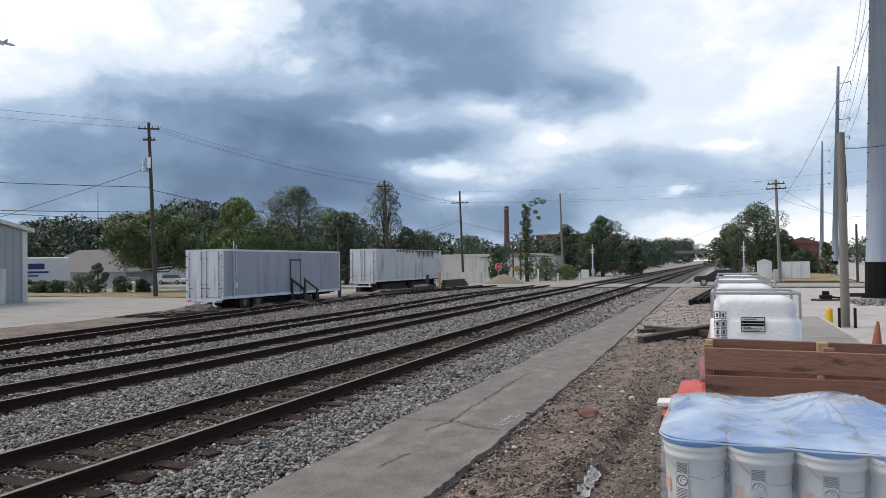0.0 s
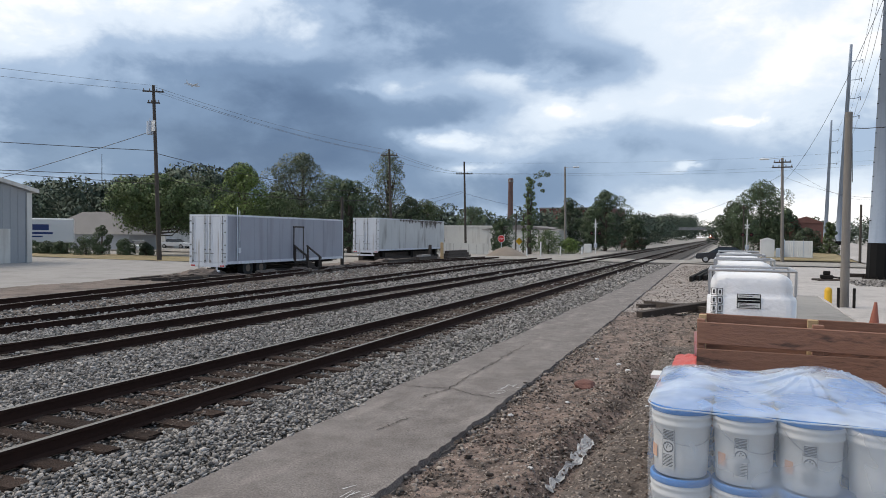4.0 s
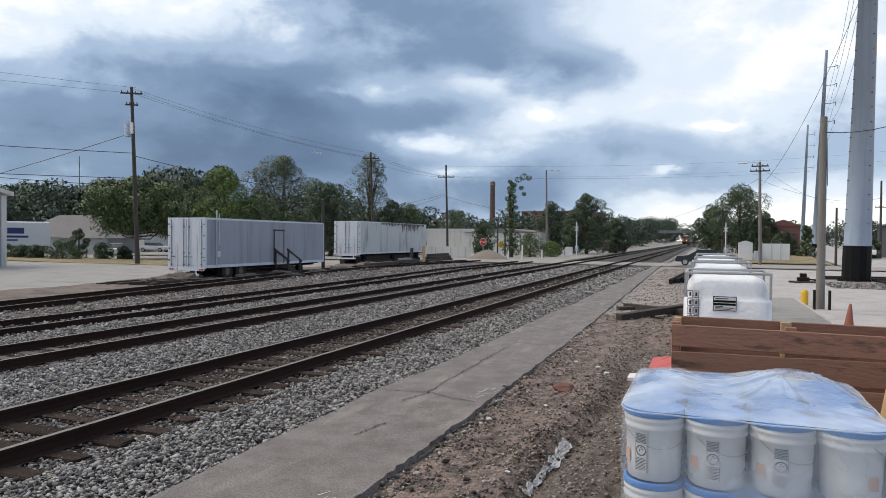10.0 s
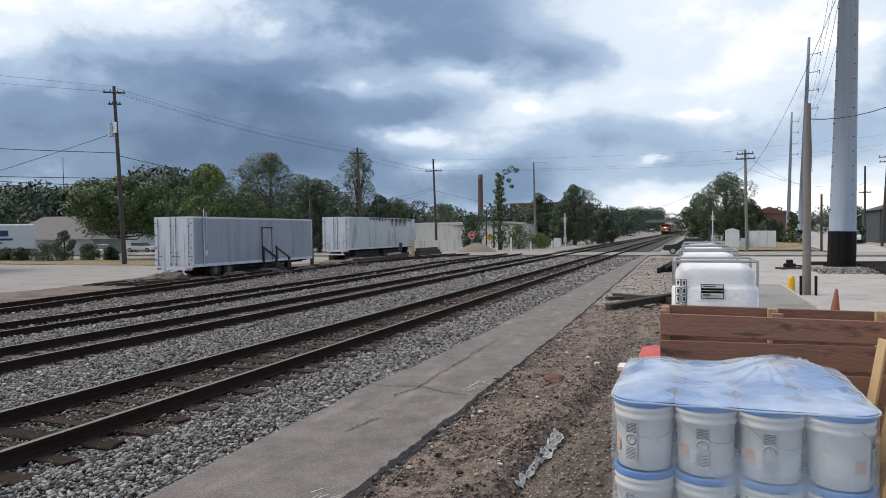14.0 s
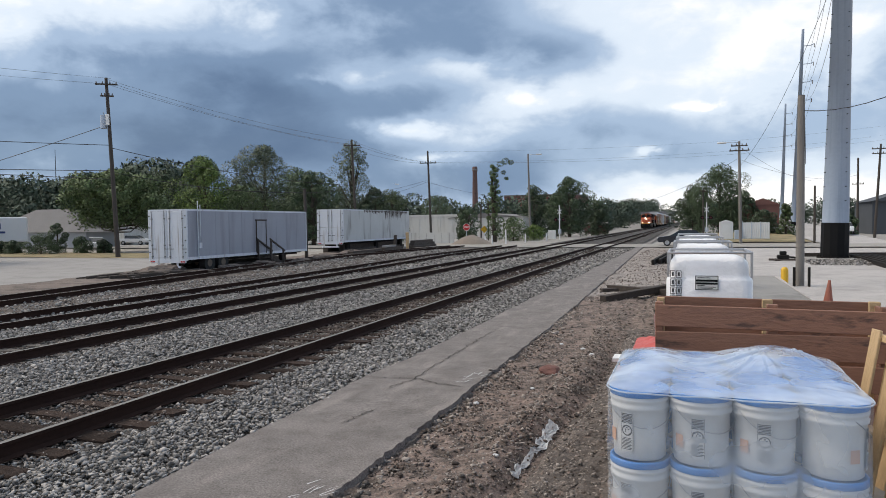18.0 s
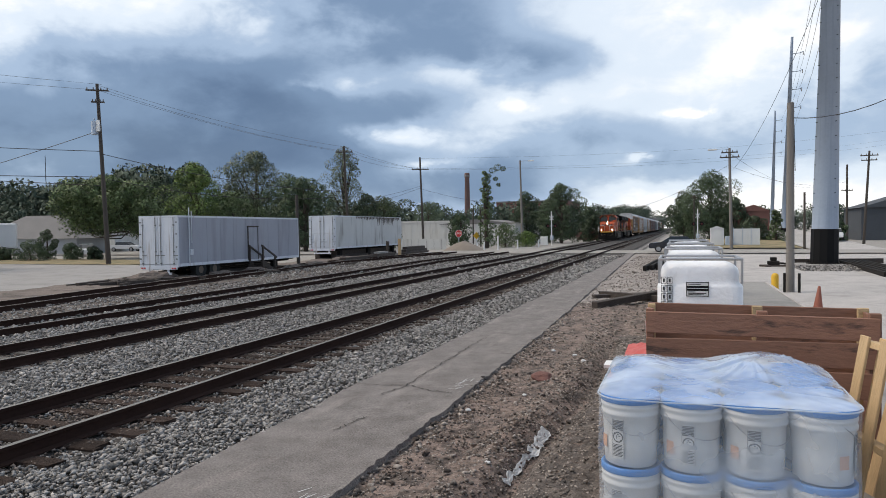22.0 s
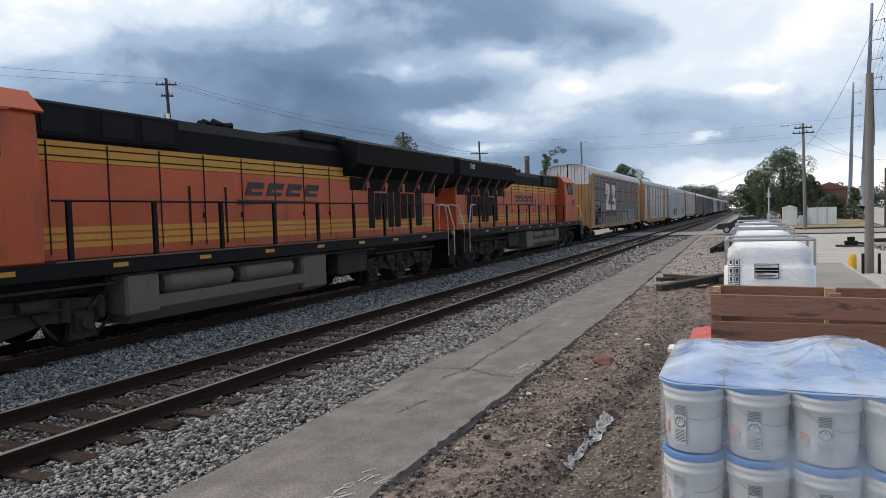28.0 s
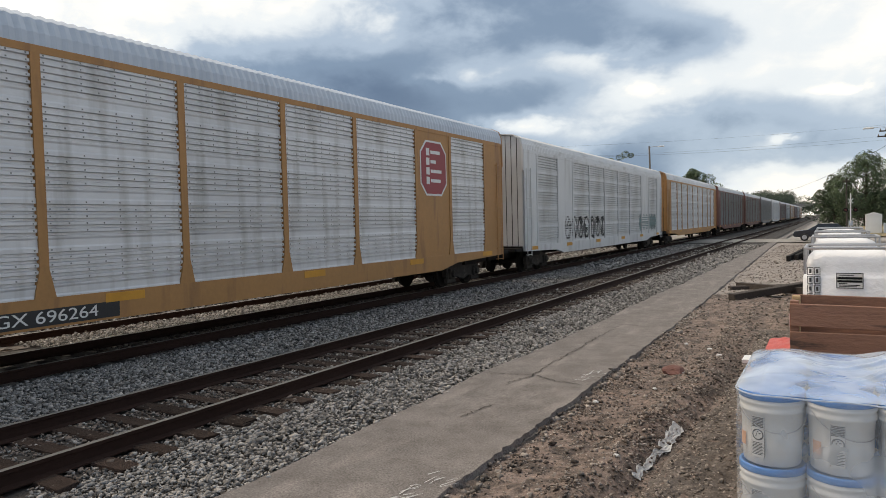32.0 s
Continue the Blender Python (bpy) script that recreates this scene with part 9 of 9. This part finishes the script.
# steel transmission poles
def steel_pole(x, y, h, r0, r1, label, arms=(), base_h=2.2, lean=0.0):
    t = thing("transmission_pole", Matrix.Translation((x, y, -.1)) @ Matrix.Rotation(radians(lean), 4, "Y"), label, "steel pole", "steel transmission poles")
    n = 12
    segs = 4
    bm = bmesh.new()
    prof = []
    for k in range(segs):
        a, b = base_h + (h - base_h) * k / segs, base_h + (h - base_h) * (k + 1) / segs
        prof += [(r0 + (r1 - r0) * a / h + .012, a + .001), (r0 + (r1 - r0) * b / h, b)]
    lathe(bm, prof, 18, True)
    part("shaft", bm, M_POLESTEEL, t)
    bm = bmesh.new()
    rod(bm, (0, 0, .12), (0, 0, base_h), r0 + .02, r0 + .01, n)
    for f in bm.faces:
        f.smooth = False
    part("base_coating", bm, M_BLACK, t, "black coated foot of the pole")
    bm = bmesh.new()
    rod(bm, (0, 0, 0), (0, 0, .14), r0 + .22, r0 + .22, 24)
    for k in range(16):
        a = 2 * math.pi * k / 16
        rod(bm, ((r0 + .13) * math.cos(a), (r0 + .13) * math.sin(a), .14), ((r0 + .13) * math.cos(a), (r0 + .13) * math.sin(a), .26), .035, .035, 6)
    part("base_flange", bm, M_DARK, t)
    for z, L in arms:
        bm = bmesh.new()
        path_rod(bm, [(0, 0, z), (L * .7, 0, z + .1), (L, 0, z + .35)], .07, 6)
        a = part("arm", bm, M_POLESTEEL, t)
        bm = bmesh.new()
        rod(bm, (L, 0, z + .35), (L, 0, z - .3), .06, .06, 8)
        part("insulator", bm, M_GREYTANK, a)
    return t


big = steel_pole(8.35, 46.6, 42, .75, .12, "thick blue-grey steel transmission pole with a black foot", lean=1.2)
for z in np.arange(3.5, 26, .85):
    for a in (200, 300):
        bm = bmesh.new()
        r = .75 - .63 * z / 42
        ca, sa = math.cos(radians(a)), math.sin(radians(a))
        rod(bm, (r * ca, r * sa, z), ((r + .10) * ca, (r + .10) * sa, z), .022, .022, 5)
        part("step_bolt", bm, M_DARK, big)
ARMS1 = [(33.2 - 3.2 * k, 1.9) for k in range(4)]
steel_pole(18.0, 137, 36.2, .55, .22, "slim steel transmission pole with short arms", ARMS1, base_h=2.0, lean=2.2)
steel_pole(26.2, 224, 36.4, .6, .24, "slim steel transmission pole with short arms", [(33.5 - 3.2 * k, 1.9) for k in range(4)], lean=1.6)
# concrete pad under the big pole
bm = bmesh.new()
box(bm, 6.7, 10.0, 45.0, 48.2, -.14, .0, bevel=.03)
tagged(part("pole_pad", bm, M_CONCRETE), "pale concrete pad under the steel pole", "foundation")

wires("power_line", [((-44.9, 43.9, 14.2), (-36.05, 70.2, 11.4), .5), ((-44.3, 43.9, 14.2), (-35.3, 70.2, 11.4), .6), ((-44.9, 43.9, 14.6), (-36, 70.2, 12.0), .5),
                     ((-36.05, 70.2, 12.0), (-32.05, 84, 10.4), .3), ((-35.3, 70.2, 11.4), (-31.2, 84, 10.4), .4), ((-36.8, 70.2, 11.4), (-33, 84, 10.4), .4),
                     ((-44.9, 43.9, 14.2), (-75, -12, 15.0), 1.0), ((-44.4, 43.9, 14.6), (-74, -12, 16.0), 1.0)], .012, M_GREYWIRE, "thin grey power lines between the timber poles")
wires("power_line", [((-32.9, 84, 10.4), (60, 175, 22), 2.2), ((-31.2, 84, 10.4), (62, 175, 23.5), 2.2), ((-32, 84, 11.8), (61, 175, 25), 2.0)], .011, M_GREYWIRE, "thin grey power lines crossing the tracks")
wires("telephone_cable", [((-44.8, 44, 9.2), (-76, -5, 10.0), .6), ((-44.8, 44, 7.1), (-74, -5, 7.4), .5), ((-44.8, 44, 7.0), (-36.0, 70.2, 6.4), .9), ((-44.8, 44, 9.0), (-36.0, 70.2, 6.9), .6),
                          ((-44.9, 44, 10.9), (-70, 40, 5.0), .2), ((-44.8, 44, 6.4), (-78, 20, 9.5), .4)], .026, M_WIRE, "black telephone cables on the timber poles")
wires("telephone_cable", [((-36, 70.2, 5.6), (-31.9, 84, 8.2), .2), ((-36, 70.2, 5.0), (-31.9, 84, 8.0), .3), ((-31.9, 84, 7.8), (-22.3, 101, 6.0), .5), ((-22.3, 101, 6.0), (5.3, 79, 9.0), 3.4),
                          ((5.1, 77, 9.9), (26, 150, 10), 1.5), ((5.1, 77, 8.6), (24.6, 120, 9), 1.2)], .015, M_WIRE, "black cables across the level crossing")
wires("service_drop", [((3.9, 27.4, 6.2), (9.6, 22, 9.0), 1.1), ((8.6, 46.6, 17.5), (5.2, 77, 8.0), 1.4), ((3.95, 27.4, 6.0), (3.98, 27.35, 4.3), 0)], .016, M_WIRE, "black service cable from the timber pole")
wires("transmission_line", [((9.8, 46.6, 34 - 4 * k), (20.8 - .12 * k, 137, 33.4 - 3.2 * k), 2.5) for k in range(4)] + [((20.8, 137, 33.4 - 3.2 * k), (28.7, 224, 33.6 - 3.2 * k), 2.0) for k in range(4)], .022, M_GREYWIRE,
      "thin transmission lines between the steel poles")
# far radio mast
mast = thing("radio_mast", Matrix.Translation((-289, 250, 0)), "thin far radio mast above the trees", "mast")
bm = bmesh.new()
rod(bm, (0, 0, 0), (0, 0, 41), .28, .12, 5)
part("shaft", bm, M_DARK, mast)

# ---------- the airliner that crosses the sky ----------
plane = thing("airliner", Matrix(), "white airliner low under the clouds", "aeroplane")
bm = bmesh.new()
for (y0, r0_), (y1, r1_) in zip(((-17, .3), (-15, 1.3), (-12, 1.9), (10, 1.9), (16, 1.0), (19, .3)), ((-15, 1.3), (-12, 1.9), (10, 1.9), (16, 1.0), (19, .3), (19.5, .1))):
    rod(bm, (0, y0, 0), (0, y1, 0), r0_, r1_, 14)
part("fuselage", bm, M_GALV, plane)
for s in (-1, 1):
    bm = bmesh.new()
    vs = [bm.verts.new(p) for p in ((s * 1.5, -4, -.8), (s * 17, 5.5, .6), (s * 17, 7.2, .6), (s * 1.5, 3.5, -.8))]
    hi = [bm.verts.new(v.co + Vector((0, 0, .35))) for v in vs]
    bm.faces.new(vs)
    bm.faces.new(hi[::-1])
    for i in range(4):
        bm.faces.new((vs[i], vs[(i + 1) % 4], hi[(i + 1) % 4], hi[i]))
    part("wing", bm, M_GALV, plane)
    bm = bmesh.new()
    rod(bm, (s * 5.5, -3.5, -1.7), (s * 5.5, .5, -1.7), 1.0, .7, 12)
    part("engine", bm, M_GALV, plane)
    bm = bmesh.new()
    box(bm, *sorted((s * .5, s * 6)), 15.5, 18, .3, .55)
    part("tailplane", bm, M_GALV, plane)
bm = bmesh.new()
prism(bm, [(13.5, 1.0), (18.8, 1.0), (19.5, 6.6), (17.3, 6.6)], "x", -.2, .2)
part("fin", bm, M_GALV, plane)


def motions():
    for ob, behind, turned in TRAIN:
        base = Matrix.Translation((T2, 0, RAIL_Z + 0.004)) @ (FLIP if turned else Matrix())
        walk(ob, [(t, Matrix.Translation((0, y + behind, 0)) @ base) for t, y in NOSE])
    # the airliner sinks away along a straight line
    aft = Matrix.Rotation(math.pi, 4, "Z") @ Matrix.Rotation(radians(-2), 4, "X")
    walk(plane, [(t, Matrix.Translation((-922 - 5.75 * t, 643 + 95.4 * t, 320 - 9.2 * t)) @ aft) for t in (0, 8, 16, 24, 32)])


motions()
